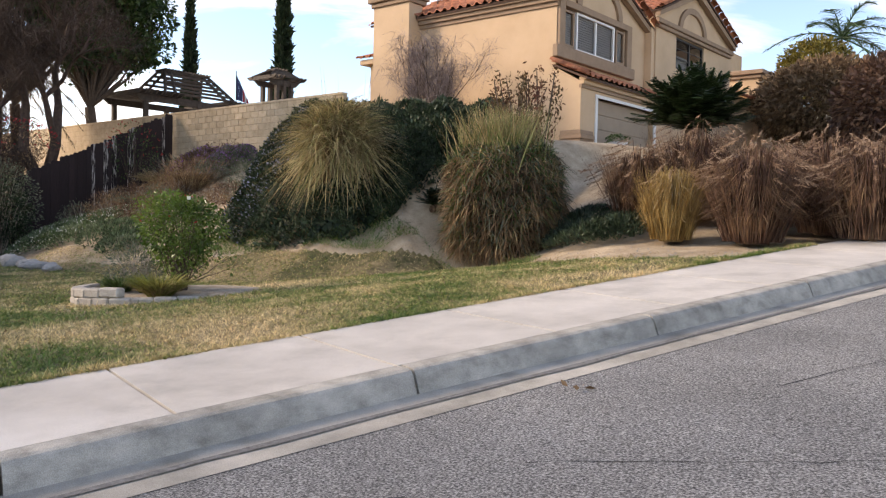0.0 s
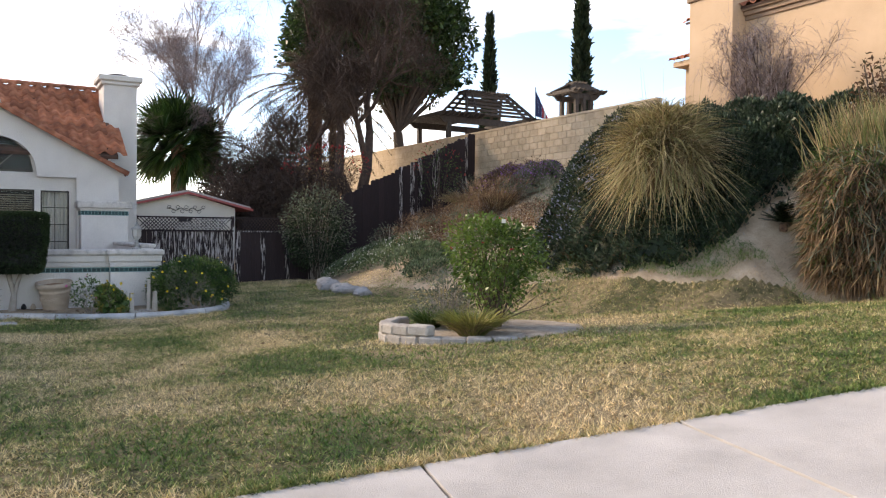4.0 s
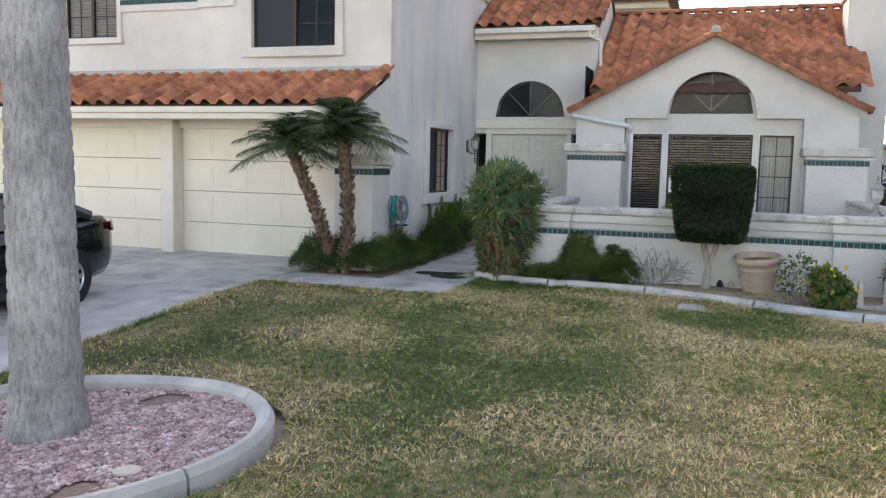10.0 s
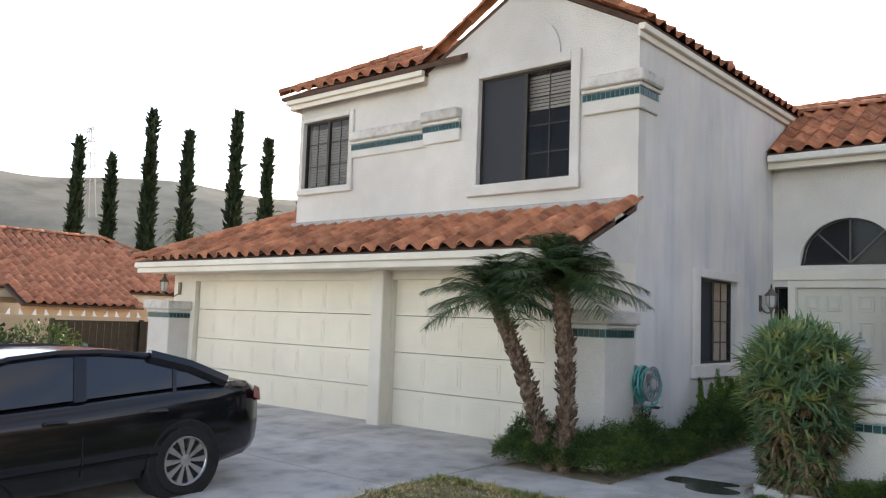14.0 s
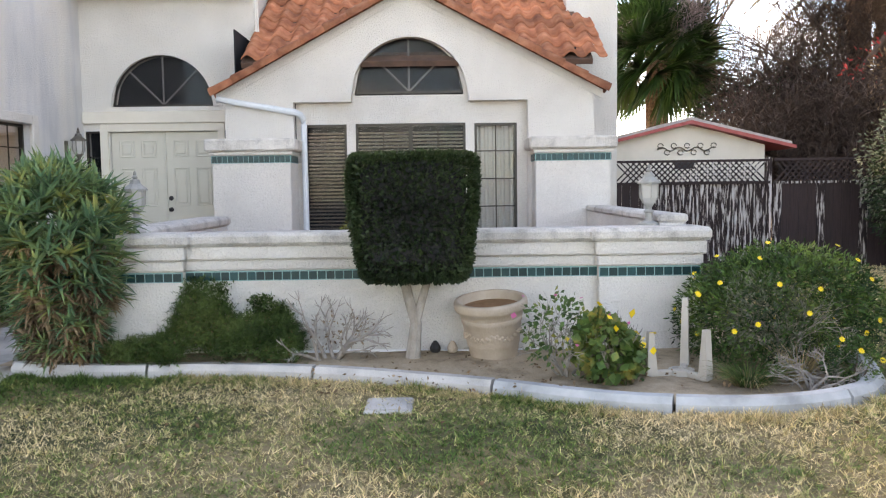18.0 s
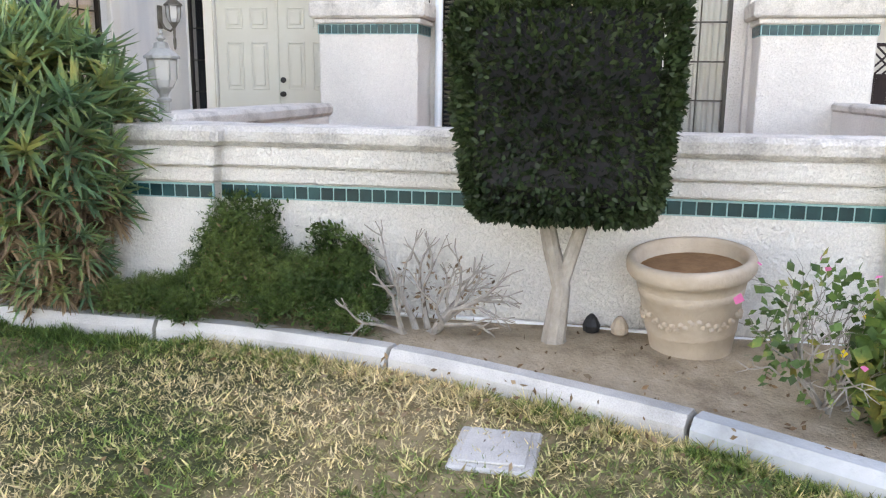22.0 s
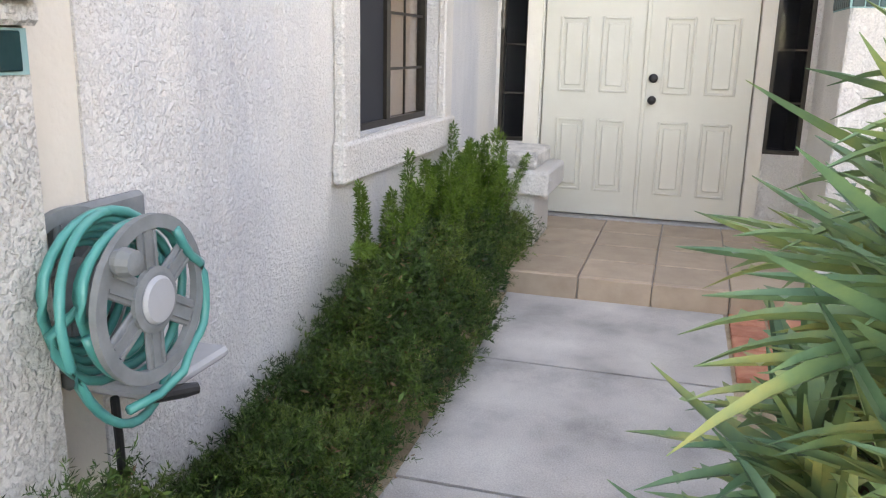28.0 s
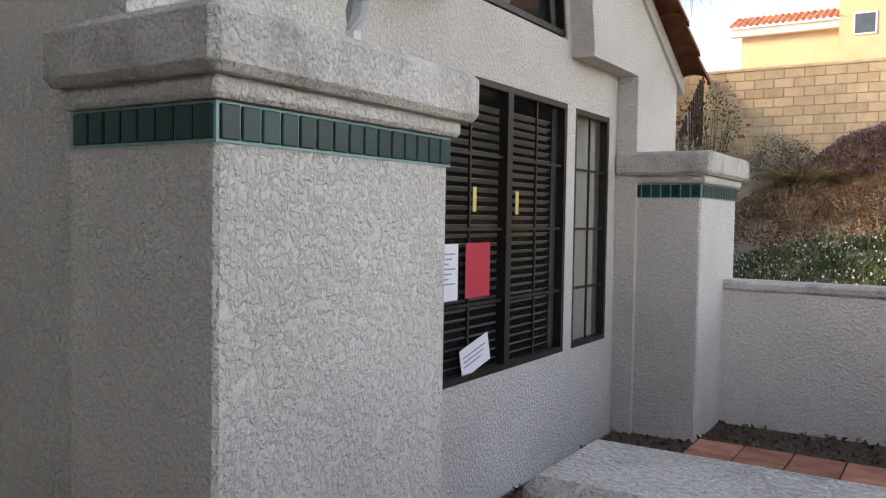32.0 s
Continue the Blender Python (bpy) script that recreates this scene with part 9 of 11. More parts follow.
fw.box(-11.45, -11.2, 24.2, 24.3, NG, 7.9)
part("wall", fw, TAN_STUCCO, nb)
gw = Mesh()
grid_wall(gw, "x", -10.65, -10.4, 18.7, 24.2, NG, 4.75, [(19.55, 23.2, NG, 4.48)])
gw.box(-11.2, -10.65, 18.7, 18.95, NG, 4.75)
gw.prism([(-11.2, 4.75), (-10.4, 4.75), (-11.2, 5.2)], "y", 18.7, 18.95)
part("garage_wall", gw, TAN_STUCCO, nb)
part("wall", Mesh().box(-14.5, -10.9, 30.5, 30.7, NG, 7.9), TAN_STUCCO, nb)
# unseen panel behind the panes, near-black in place of indoor shade
part("inner_wall", Mesh().box(-12.2, -12.1, 18.95, 30.4, NG, 7.15), SHADE_BLACK, nb)
gd = part("garage_door", Mesh().box(-10.62, -10.58, 19.62, 23.13, NG, 4.42), TAN_DOOR, nb, "closed tan sectional garage door")
for k in range(4):
    part("door_panel", Mesh().box(-10.585, -10.555, 19.64, 23.11, 2.78 + k * 0.41, 3.165 + k * 0.41, bevel=0.015), TAN_DOOR, gd)
part("door_frame", Mesh().box(-10.42, -10.37, 19.48, 19.6, NG, 4.5).box(-10.42, -10.37, 23.15, 23.27, NG, 4.5).box(-10.42, -10.37, 19.6, 23.15, 4.42, 4.5), WHITE_PAINT, nb, "white garage door frame")
for z0, z1, o in ((4.58, 4.68, 0.05), (4.68, 4.78, 0.11), (4.78, 4.87, 0.16)):
    part("cornice", Mesh().box(-10.4 - 0.05, -10.4 + o, 18.7 - 0.02, 24.2, z0, z1, bevel=0.01), TAN_DARK if z0 < 4.6 else TAN_STUCCO, nb)
for z0, z1, o in ((3.08, 3.22, 0.06), (3.22, 3.34, 0.10), (3.34, 3.46, 0.05)):
    part("plinth", Mesh().box(-11.0, -10.4 + o, 18.7 - o, 19.35, z0, z1, bevel=0.015), TAN_DARK, nb)
tile_field("garage_roof", nb, (-10.12, 18.55, 4.84), (0, 1, 0), (-1, 0, 0.42), 5.7, 1.2)
deck(nb, [(-10.15, 18.6, 4.82), (-10.15, 24.2, 4.82), (-11.2, 24.2, 5.27), (-11.2, 18.6, 5.27)], 0.05)
ridge_line(nb, (-10.1, 18.58, 4.88), (-11.1, 18.58, 5.3), 0.04)
# windows with their surrounds
wn = part("window_surround", Mesh().box(-11.2, -11.1, 18.72, 19.0, 5.5, 7.1, bevel=0.01).box(-11.2, -11.1, 22.65, 22.95, 5.5, 7.1, bevel=0.01).box(-11.2, -11.09, 19.0, 22.65, 6.92, 7.1, bevel=0.01).box(-11.2, -11.03, 18.5, 23.05, 5.46, 5.8, bevel=0.02), TAN_DARK, nb, "brown window surround")
arcp = [(21.0 + 1.35 * math.cos(math.pi * k / 20), 7.12 + 0.95 * math.sin(math.pi * k / 20)) for k in range(21)]
arci = [(21.0 + 1.1 * math.cos(math.pi * k / 20), 7.12 + 0.75 * math.sin(math.pi * k / 20)) for k in range(21)]
am = Mesh()
for k in range(20):
    am.prism([arci[k], arcp[k], arcp[k + 1], arci[k + 1]], "x", -11.21, -11.12)
part("blind_arch", am, TAN_DARK, nb)
arcp = [(27.0 + 1.15 * math.cos(math.pi * k / 20), 7.62 + 0.85 * math.sin(math.pi * k / 20)) for k in range(21)]
arci = [(27.0 + 0.92 * math.cos(math.pi * k / 20), 7.62 + 0.65 * math.sin(math.pi * k / 20)) for k in range(21)]
am = Mesh()
for k in range(20):
    am.prism([arci[k], arcp[k], arcp[k + 1], arci[k + 1]], "x", -10.91, -10.82)
part("blind_arch", am, TAN_DARK, nb)
part("cornice", Mesh().box(-10.92, -10.74, 24.1, 30.6, 7.46, 7.62, bevel=0.02).box(-10.92, -10.80, 24.15, 30.55, 7.34, 7.46, bevel=0.02), TAN_DARK, nb)
part("pilaster", Mesh().box(-11.2, -10.95, 24.0, 24.35, 4.7, 7.34, bevel=0.01), TAN_STUCCO, nb)
for y0, y1, z0, z1, xx, mt, bl in ((19.72, 21.95, 5.82, 6.9, -11.2, WHITE_PAINT, True), (25.78, 28.07, 6.27, 7.3, -10.95, BLACK_METAL, False), (19.05, 19.6, 5.86, 6.86, -11.2, TAN_DARK, True), (22.06, 22.6, 5.86, 6.86, -11.2, TAN_DARK, True)):
    w_ = part("window_frame", Mesh().box(xx - 0.05, xx + 0.02, y0, y0 + 0.07, z0, z1).box(xx - 0.05, xx + 0.02, y1 - 0.07, y1, z0, z1).box(xx - 0.05, xx + 0.02, y0 + 0.07, y1 - 0.07, z0, z0 + 0.06).box(xx - 0.05, xx + 0.02, y0 + 0.07, y1 - 0.07, z1 - 0.06, z1), mt, nb)
    if y1 - y0 > 1:
        part("mullion", Mesh().box(xx - 0.045, xx + 0.015, (y0 + y1) / 2 - 0.035, (y0 + y1) / 2 + 0.035, z0 + 0.06, z1 - 0.06), mt, w_)
    part("pane", Mesh().box(xx - 0.03, xx - 0.024, y0 + 0.06, y1 - 0.06, z0 + 0.05, z1 - 0.05), GLASS, w_)
    for k in range(14 if bl else 6):
        zz_ = z0 + 0.08 + (z1 - z0 - 0.14) * (k + 0.5) / 14
        part("blind_slat", Mesh().box(xx - 0.09, xx - 0.07, y0 + 0.05, y1 - 0.05, zz_ - 0.022, zz_ + 0.03), SLAT_GREY, w_)
    if not bl:
        for k in range(1, 3):
            part("bar", Mesh().box(xx - 0.02, xx + 0.01, y0, y1, z0 + k * (z1 - z0) / 3 - 0.012, z0 + k * (z1 - z0) / 3 + 0.012), mt, w_)
# eaves and roofs
for z0, z1, o in ((6.86, 6.98, 0.05), (6.98, 7.10, 0.12), (7.10, 7.2, 0.2)):
    part("eave_board", Mesh().box(-17.9, -11.15, 18.7 - o, 18.8, z0, z1, bevel=0.01), TAN_DARK, nb)
nk = math.hypot(1, 0.42)
deck(nb, [(-18.1, 18.45, 7.2), (-10.95, 18.45, 7.2), (-10.95, 21.4, 8.44), (-18.1, 21.4, 8.44)], 0.06)
deck(nb, [(-18.1, 24.2, 7.26), (-10.95, 24.2, 7.26), (-10.95, 21.4, 8.44), (-18.1, 21.4, 8.44)], 0.06)
deck(nb, [(-16.5, 24.0, 7.85), (-10.65, 24.0, 7.85), (-10.65, 27.2, 9.2), (-16.5, 27.2, 9.2)], 0.06)
deck(nb, [(-16.5, 30.75, 7.85), (-10.65, 30.75, 7.85), (-10.65, 27.2, 9.2), (-16.5, 27.2, 9.2)], 0.06)
tile_field("main_roof", nb, (-10.95, 18.42, 7.2), (-1, 0, 0), (0, 1, 0.42), 7.1, 3.1)
tile_field("main_roof", nb, (-10.65, 23.98, 7.85), (-1, 0, 0), (0, 1, 0.42), 5.8, 3.4)
for a, b in (((-10.85, 18.4, 7.22), (-10.85, 21.4, 8.5)), ((-10.85, 24.2, 7.3), (-10.85, 21.4, 8.5)), ((-10.6, 23.95, 7.88), (-10.6, 27.2, 9.25)), ((-10.6, 30.8, 7.88), (-10.6, 27.2, 9.25)), ((-10.6, 27.2, 9.24), (-16.5, 27.2, 9.24)), ((-10.9, 21.4, 8.48), (-18, 21.4, 8.48))):
    ridge_line(nb, a, b, 0.05, 0.42)
for a, b, ya, yb, xx in ((7.2, 8.36, 18.5, 21.4, -11.05), (7.2, 8.36, 24.3, 21.4, -11.05), (7.85, 9.1, 24.05, 27.2, -10.75), (7.85, 9.1, 30.7, 27.2, -10.75)):
    part("rake_board", Mesh().prism([(ya, a), (yb, b), (yb, b - 0.2), (ya, a - 0.2)], "x", xx - 0.12, xx + 0.05), TAN_DARK, nb)
part("chimney", Mesh().box(-17.65, -16.15, 18.15, 18.75, NG, 7.75), TAN_STUCCO, nb)
part("chimney_cap", Mesh().box(-17.72, -16.08, 18.08, 18.9, 7.62, 7.76, bevel=0.02).box(-17.8, -16.0, 18.0, 18.95, 7.76, 7.92, bevel=0.02), TAN_DARK, nb)
part("rear_eave", Mesh().box(-18.6, -17.7, 18.5, 19.5, 6.0, 6.15).box(-18.4, -17.75, 18.8, 19.4, NG, 6.0), TAN_STUCCO, nb)
tile_field("rear_roof", nb, (-18.7, 18.4, 6.17), (1, 0, 0), (0, 1, 0.3), 0.9, 1.0)
part("antenna", Mesh().tube([(-17.0, 20.5, 8.0), (-17.0, 20.5, 9.6)], 0.02, 6).tube([(-17.4, 20.5, 9.3), (-16.6, 20.6, 9.35)], 0.012, 5).tube([(-17.3, 20.5, 9.5), (-16.7, 20.6, 9.55)], 0.012, 5).tube([(-17.2, 20.2, 9.4), (-17.2, 20.9, 9.4)], 0.01, 5).tube([(-16.8, 20.2, 9.42), (-16.8, 20.9, 9.42)], 0.01, 5), BLACK_METAL, nb, "thin roof antenna")
part("meter", Mesh().box(-13.2, -12.95, 18.6, 18.7, 4.1, 4.4, bevel=0.02), MORTAR, nb)
part("meter", Mesh().box(-12.6, -12.35, 18.62, 18.7, 3.7, 4.5, bevel=0.02), TAN_STUCCO, nb)
# low wing with a pier
part("wing", Mesh().box(-15, -10.9, 30.7, 36.6, NG, 6.1), TAN_STUCCO, nb)
part("wing_pier", Mesh().box(-12.4, -10.7, 33.4, 35.4, NG, 7.2), TAN_STUCCO, nb)
part("wing_cap", Mesh().box(-12.5, -10.6, 33.3, 35.5, 7.05, 7.2, bevel=0.02).box(-12.6, -10.5, 33.2, 35.6, 7.2, 7.38, bevel=0.02), TAN_DARK, nb)
tile_field("wing_roof", nb, (-10.5, 30.7, 6.0), (0, 1, 0), (-1, 0, 0.42), 2.7, 1.4)
tile_field("wing_roof", nb, (-10.5, 35.6, 5.5), (0, 1, -0.35), (-1, 0, 0.42), 3.0, 1.2)
part("wing_wall", Mesh().prism([(36.6, NG), (39.5, NG), (39.5, 4.4), (36.6, 5.5)], "x", -11.2, -10.9), TAN_STUCCO, nb)
fence_n = thing("side_gate", "tan wooden side gate beside the neighbour's chimney", "gate")
for k in range(14):
    part("board", Mesh().box(-19.0 + k * 0.15, -18.86 + k * 0.15, 17.3, 17.33, 2.9, 4.5), BLOCK, fence_n)
pot_n = thing("flower_tub", "low white tub of flowers before the neighbour's garage", "flower pot")
part("tub", Mesh().lathe([(0.2, 0), (0.28, 0.22), (0.3, 0.24), (0.25, 0.25)], (-9.9, 19.9, ground_z(-9.9, 19.9)), 14), WHITE_PAINT, pot_n)
p_, o_ = cloud(300, (-9.9, 19.9, ground_z(-9.9, 19.9) + 0.3), (0.3, 0.3, 0.16), 0.2, 0.5, -0.3)
part("leaves", leaves("leaves", p_, o_, LEAF_MID, 0.06, 0.6), None, pot_n)

# --- pergolas behind the wall ---
PERG = material("weathered_pergola_wood", [(0.045, 0.035, 0.028), (0.09, 0.072, 0.058)], 8.0, 0.8, 0.4, 40, stretch=(1, 1, 1), rand=0.2)


def pergola(label, x, y0, y1, d, ze, u0, u1, zt, g=3.0):
    t = thing("pergola", label, "pergola")
    for yy in (y0 + 0.5, (y0 + y1) / 2, y1 - 0.5):
        for xx in (x - d / 2 + 0.4, x + d / 2 - 0.4):
            part("post", Mesh().box(xx - 0.09, xx + 0.09, yy - 0.09, yy + 0.09, g, ze), PERG, t)
    for xx in (x - d / 2 + 0.4, x + d / 2 - 0.4):
        part("beam", Mesh().prism([(y0, ze + 0.06), (y0 + 0.25, ze - 0.16), (y1 - 0.25, ze - 0.16), (y1, ze + 0.06), (y1, ze + 0.1), (y0, ze + 0.1)], "x", xx - 0.07, xx + 0.07), PERG, t)
    n = int((y1 - y0) / 0.24)
    for k in range(n + 1):
        yy = y0 + (y1 - y0) * k / n
        if u0 < yy < u1:
            continue
        part("rafter", Mesh().prism([(x - d / 2 - 0.2, ze + 0.22), (x - d / 2, ze + 0.1), (x + d / 2, ze + 0.1), (x + d / 2 + 0.2, ze + 0.22), (x + d / 2 + 0.2, ze + 0.27), (x - d / 2 - 0.2, ze + 0.27)], "y", yy - 0.035, yy + 0.035), PERG, t)
    for sg in (-1, 1):
        for k in range(7):
            f = k / 6
            xx = x + sg * (d / 2 - 0.3 - f * (d / 2 - 0.6))
            zz_ = ze + 0.3 + f * (zt - ze - 0.35)
            part("slat", Mesh().box(xx - 0.06, xx + 0.06, u0 - 0.55 * (1 - f), u1 + 0.55 * (1 - f), zz_ - 0.03, zz_ + 0.06), PERG, t)
    for ya, yb in ((u0 - 0.7, u0), (u1 + 0.7, u1), (u0 - 0.2, u0 + 0.3), (u1 + 0.2, u1 - 0.3)):
        for sg in (-1, 1):
            part("hip_rafter", Mesh().tube([(x + sg * (d / 2 - 0.2), ya, ze + 0.22), (x + sg * 0.25, yb, zt - 0.02)], 0.07, 4), PERG, t)
    n = int((u1 - u0) / 0.16)
    for k in range(n + 1):
        yy = u0 + (u1 - u0) * k / n
        part("ridge_slat", Mesh().box(x - 0.45, x + 0.45, yy - 0.025, yy + 0.025, zt, zt + 0.08), PERG, t)
    return t


pergola("dark weathered wooden pergola with a raised slatted top", -32.4, 17.65, 23.8, 3.4, 5.95, 19.65, 21.9, 7.4)
pergola("small dark wooden pergola beside a cypress", -32.4, 25.2, 27.1, 1.9, 7.75, 25.85, 26.45, 8.4)
flag = thing("flag", "small striped red, white and blue flag on a pole", "flag")
part("pole", Mesh().tube([(-31.2, 22.8, 5.9), (-31.2, 22.8, 7.75)], 0.02, 6), BLACK_METAL, flag)
FR, FW, FB = (material(n_, [c_, c_], 4.0, 0.9) for n_, c_ in (("flag_red", (0.30, 0.04, 0.05)), ("flag_white", (0.55, 0.53, 0.5)), ("flag_blue", (0.03, 0.04, 0.10))))
for k in range(7):
    y0 = 22.82 + 0.11 * k
    part("stripe", Mesh().prism([(y0, 7.55 - 0.19 * k), (y0 + 0.11, 7.36 - 0.19 * k), (y0 + 0.11, 6.4 - 0.02 * k), (y0, 6.42 - 0.02 * k)], "x", -31.2 + 0.02 * (k % 2), -31.185 + 0.02 * (k % 2)), FB if k < 3 else (FR if k % 2 else FW), flag)

# --- trees ---
CAR_GLASS_DARK = material("dark_far_pane", [(0.02, 0.024, 0.03), (0.04, 0.045, 0.05)], 3.0, 0.08, spec=0.8)
LEAF_TREE = leaf_mat("broad_tree_leaf", [(0.012, 0.028, 0.008), (0.03, 0.06, 0.014), (0.06, 0.10, 0.022)], 0.5, 0.4)
LEAF_CYP = leaf_mat("cypress_green", [(0.008, 0.018, 0.008), (0.016, 0.032, 0.013), (0.03, 0.05, 0.02)], 0.6, 0.4)
LEAF_YEL = leaf_mat("yellowing_leaf", [(0.07, 0.06, 0.012), (0.15, 0.12, 0.02), (0.24, 0.19, 0.035)], 0.6, 0.4)
BARE = material("bare_twig_brown", [(0.05, 0.034, 0.027), (0.12, 0.08, 0.062)], 9.0, 0.95, island=0.2)
BARE_PALE = material("bare_twig_pale", [(0.22, 0.17, 0.16), (0.36, 0.29, 0.28)], 9.0, 0.95, island=0.2)


def limbs(root, height, n, r0, seed, levels, spread, up, decay=0.72, kids=(2, 4)):
    """Trunk and limbs, with the places of the outer twigs."""
    rnd_ = random.Random(seed)
    m, tips = Mesh(), []

    def grow(p, d, l, r, lev):
        mid = p + d * l * 0.5 + Vector((rnd_.gauss(0, 1), rnd_.gauss(0, 1), rnd_.gauss(0, 0.5))) * l * 0.06
        q = p + d * l
        m.tube([p, mid, q], [r, r * 0.85, r * 0.68], 7 if r > 0.05 else (5 if r > 0.015 else 3), False)
        if lev <= 1:
            tips.append(q)
            tips.append(mid)
        if lev <= 0:
            return
        for _ in range(rnd_.randint(*kids)):
            nd = (d + Vector((rnd_.gauss(0, 1), rnd_.gauss(0, 1), rnd_.gauss(0, 1) * 0.7 + up)) * spread).normalized()
            grow(q if rnd_.random() < 0.7 else mid, nd, l * decay * rnd_.uniform(0.75, 1.15), r * 0.62, lev - 1)

    for _ in range(n):
        d = Vector((rnd_.gauss(0, 0.12), rnd_.gauss(0, 0.12), 1)).normalized()
        grow(Vector(root), d, height * 0.34, r0, levels)
    return m, tips


def bare_tree(label, root, height, n, r0, seed, mat, levels=6, spread=0.5, up=0.25, twig_mat=None, per=5, size=0.6):
    t = thing("bare_tree", label, "tree")
    m, tips = limbs(root, height, n, r0, seed, levels, spread, up, 0.74)
    part("branches", m.data("branches", mat), None, t)
    P = np.array([tuple(p) for p in tips])
    k = len(P)
    idx = np.repeat(np.arange(k), per)
    d = RNG.normal(0, 0.6, (len(idx), 3)) + np.array([0, 0, 0.25])
    part("twigs", blades("twigs", P[idx] + RNG.normal(0, 0.12, (len(idx), 3)), d, RNG.uniform(0.25, size, len(idx)), 0.011, twig_mat or mat, 0.5, 2), None, t, kind="stuff")
    return t


def leafy_tree(label, root, trunk_h, r0, centre, radii, n_clumps, per, mat, size, seed, clump_r=0.55, name="broadleaf_tree"):
    """Trunk, limbs that fork towards clumps, and leaves in many uneven clumps with gaps."""
    t = thing(name, label, "tree")
    rnd_ = random.Random(seed)
    c, root = Vector(centre), Vector(root)
    fork = root + Vector((rnd_.uniform(-0.2, 0.2), rnd_.uniform(-0.2, 0.2), trunk_h))
    part("trunk", Mesh().tube([root, root.lerp(fork, 0.5) + Vector((0.06, 0.05, 0)), fork], [r0 * 1.15, r0 * 0.9, r0 * 0.8], 10, False), BARK, t)
    pts_, _ = cloud(n_clumps, centre, radii, 0.25, 0.45, -0.75)
    m = Mesh()
    for p in pts_:
        p = Vector(p)
        mid = fork.lerp(p, 0.5) + Vector((rnd_.gauss(0, 0.2), rnd_.gauss(0, 0.2), rnd_.uniform(-0.1, 0.35)))
        m.tube([fork, mid, p], [r0 * 0.35, r0 * 0.2, r0 * 0.06], 5, False)
    part("limbs", m.data("limbs", BARK), None, t)
    idx = np.repeat(np.arange(len(pts_)), per)
    off = unit(RNG.normal(0, 1, (len(idx), 3))) * (clump_r * RNG.uniform(0.3, 1, len(idx)) ** 0.5)[:, None] * np.array([1, 1, 0.72])
    part("crown", leaves("crown", pts_[idx] + off, off + np.array([0, 0, 0.15]), mat, size, 0.5, 0.15, 0.5), None, t)
    return t


def cypress(x, y, g, top, r, n=5200, label="slender dark Italian cypress"):
    t = thing("cypress", label, "cypress", group="cypresses")
    part("trunk", Mesh().tube([(x, y, g - 0.3), (x, y, g + (top - g) * 0.8)], [r * 0.16, r * 0.05], 7), BARK, t)
    u = RNG.uniform(0, 1, n) ** 0.85
    prof = np.minimum(1, np.minimum((u + 0.06) / 0.16, 1.2 * (1 - u) ** 0.8 + 0.02))
    a = RNG.uniform(0, 2 * np.pi, n)
    lump = 1 + 0.16 * np.sin(3 * a + 9 * u) + 0.12 * np.sin(5 * a - 23 * u)
    rr = r * prof * lump * RNG.uniform(0.72, 1.03, n)
    pos = np.stack([x + rr * np.cos(a), y + rr * np.sin(a), g + (top - g) * u], 1)
    s_ = (top - g) / 8
    part("crown", leaves("crown", pos, np.stack([np.cos(a) * 0.5, np.sin(a) * 0.5, np.full(n, 1.6)], 1), LEAF_CYP, 0.26 * max(0.8, s_), 0.35, 0.0, 0.5), None, t)
    part("inner_crown", Mesh().lathe([(r * 0.3, 0.2), (r * 0.66, (top - g) * 0.15), (r * 0.62, (top - g) * 0.5), (r * 0.3, (top - g) * 0.86), (0.01, (top - g) * 0.95)], (x, y, g), 10), LEAF_CYP, t)
    return t


cypress(-39.0, 25.4, 3.0, 13.0, 0.40)
cypress(-37.2, 30.4, 3.5, 16.2, 0.48, 7000)
for x, y, top in ((-27, -39.7, 9.5), (-28.4, -39, 8.8), (-30, -38.1, 11.2), (-31.6, -37.2, 10.4), (-33.6, -35.8, 11.6), (-35.0, -34.9, 10.3), (-36.6, -33.6, 10.6)):
    cypress(x, y, -2.0, top, 0.36, 3200)

bare_tree("large bare brown tree with hanging dead twigs behind the fence", (-26.0, 11.6, 1.6), 8.4, 2, 0.20, 5, BARE, 6, 0.40, 0.18, BARE, 8, 0.9)
bare_tree("bare brown tree with dense twigs behind the fence", (-27.2, 9.8, 1.4), 6.0, 1, 0.10, 14, BARE, 5, 0.46, 0.16, BARE, 6, 0.8)
bare_tree("pale leafless tree with fine mauve twigs", (-33.5, 8.9, 0.8), 8.6, 1, 0.09, 23, BARE_PALE, 6, 0.36, 0.3)
bare_tree("slender many-stemmed leafless tree beside the neighbour's chimney", (-13.9, 17.0, 2.7), 3.7, 5, 0.028, 31, BARE, 4, 0.26, 0.5, BARE_PALE)
leafy_tree("large dark green broadleaf tree behind the block wall", (-32.5, 16.6, 2.6), 2.8, 0.26, (-32.7, 17.2, 9.0), (2.6, 2.7, 3.2), 110, 260, LEAF_TREE, 0.20, 7, 0.85)
leafy_tree("dark green broadleaf tree behind the bare tree", (-32.8, 13.6, 2.4), 2.8, 0.24, (-33.2, 13.9, 9.2), (2.4, 2.6, 2.6), 80, 240, LEAF_TREE, 0.20, 9, 0.8)
leafy_tree("distant grey-green pine behind the house roof", (-80, -6.7, 0), 14, 0.5, (-80, -6.7, 17.4), (3.6, 4.0, 2.4), 70, 160, LEAF_GREY, 0.5, 3, 1.0, "pine_tree")
fh = thing("upper_house", "tan house on the hill above the block wall", "house")
part("wall", Mesh().box(-29.4, -16.0, 40, 46, 2, 10.6), TAN_STUCCO, fh)
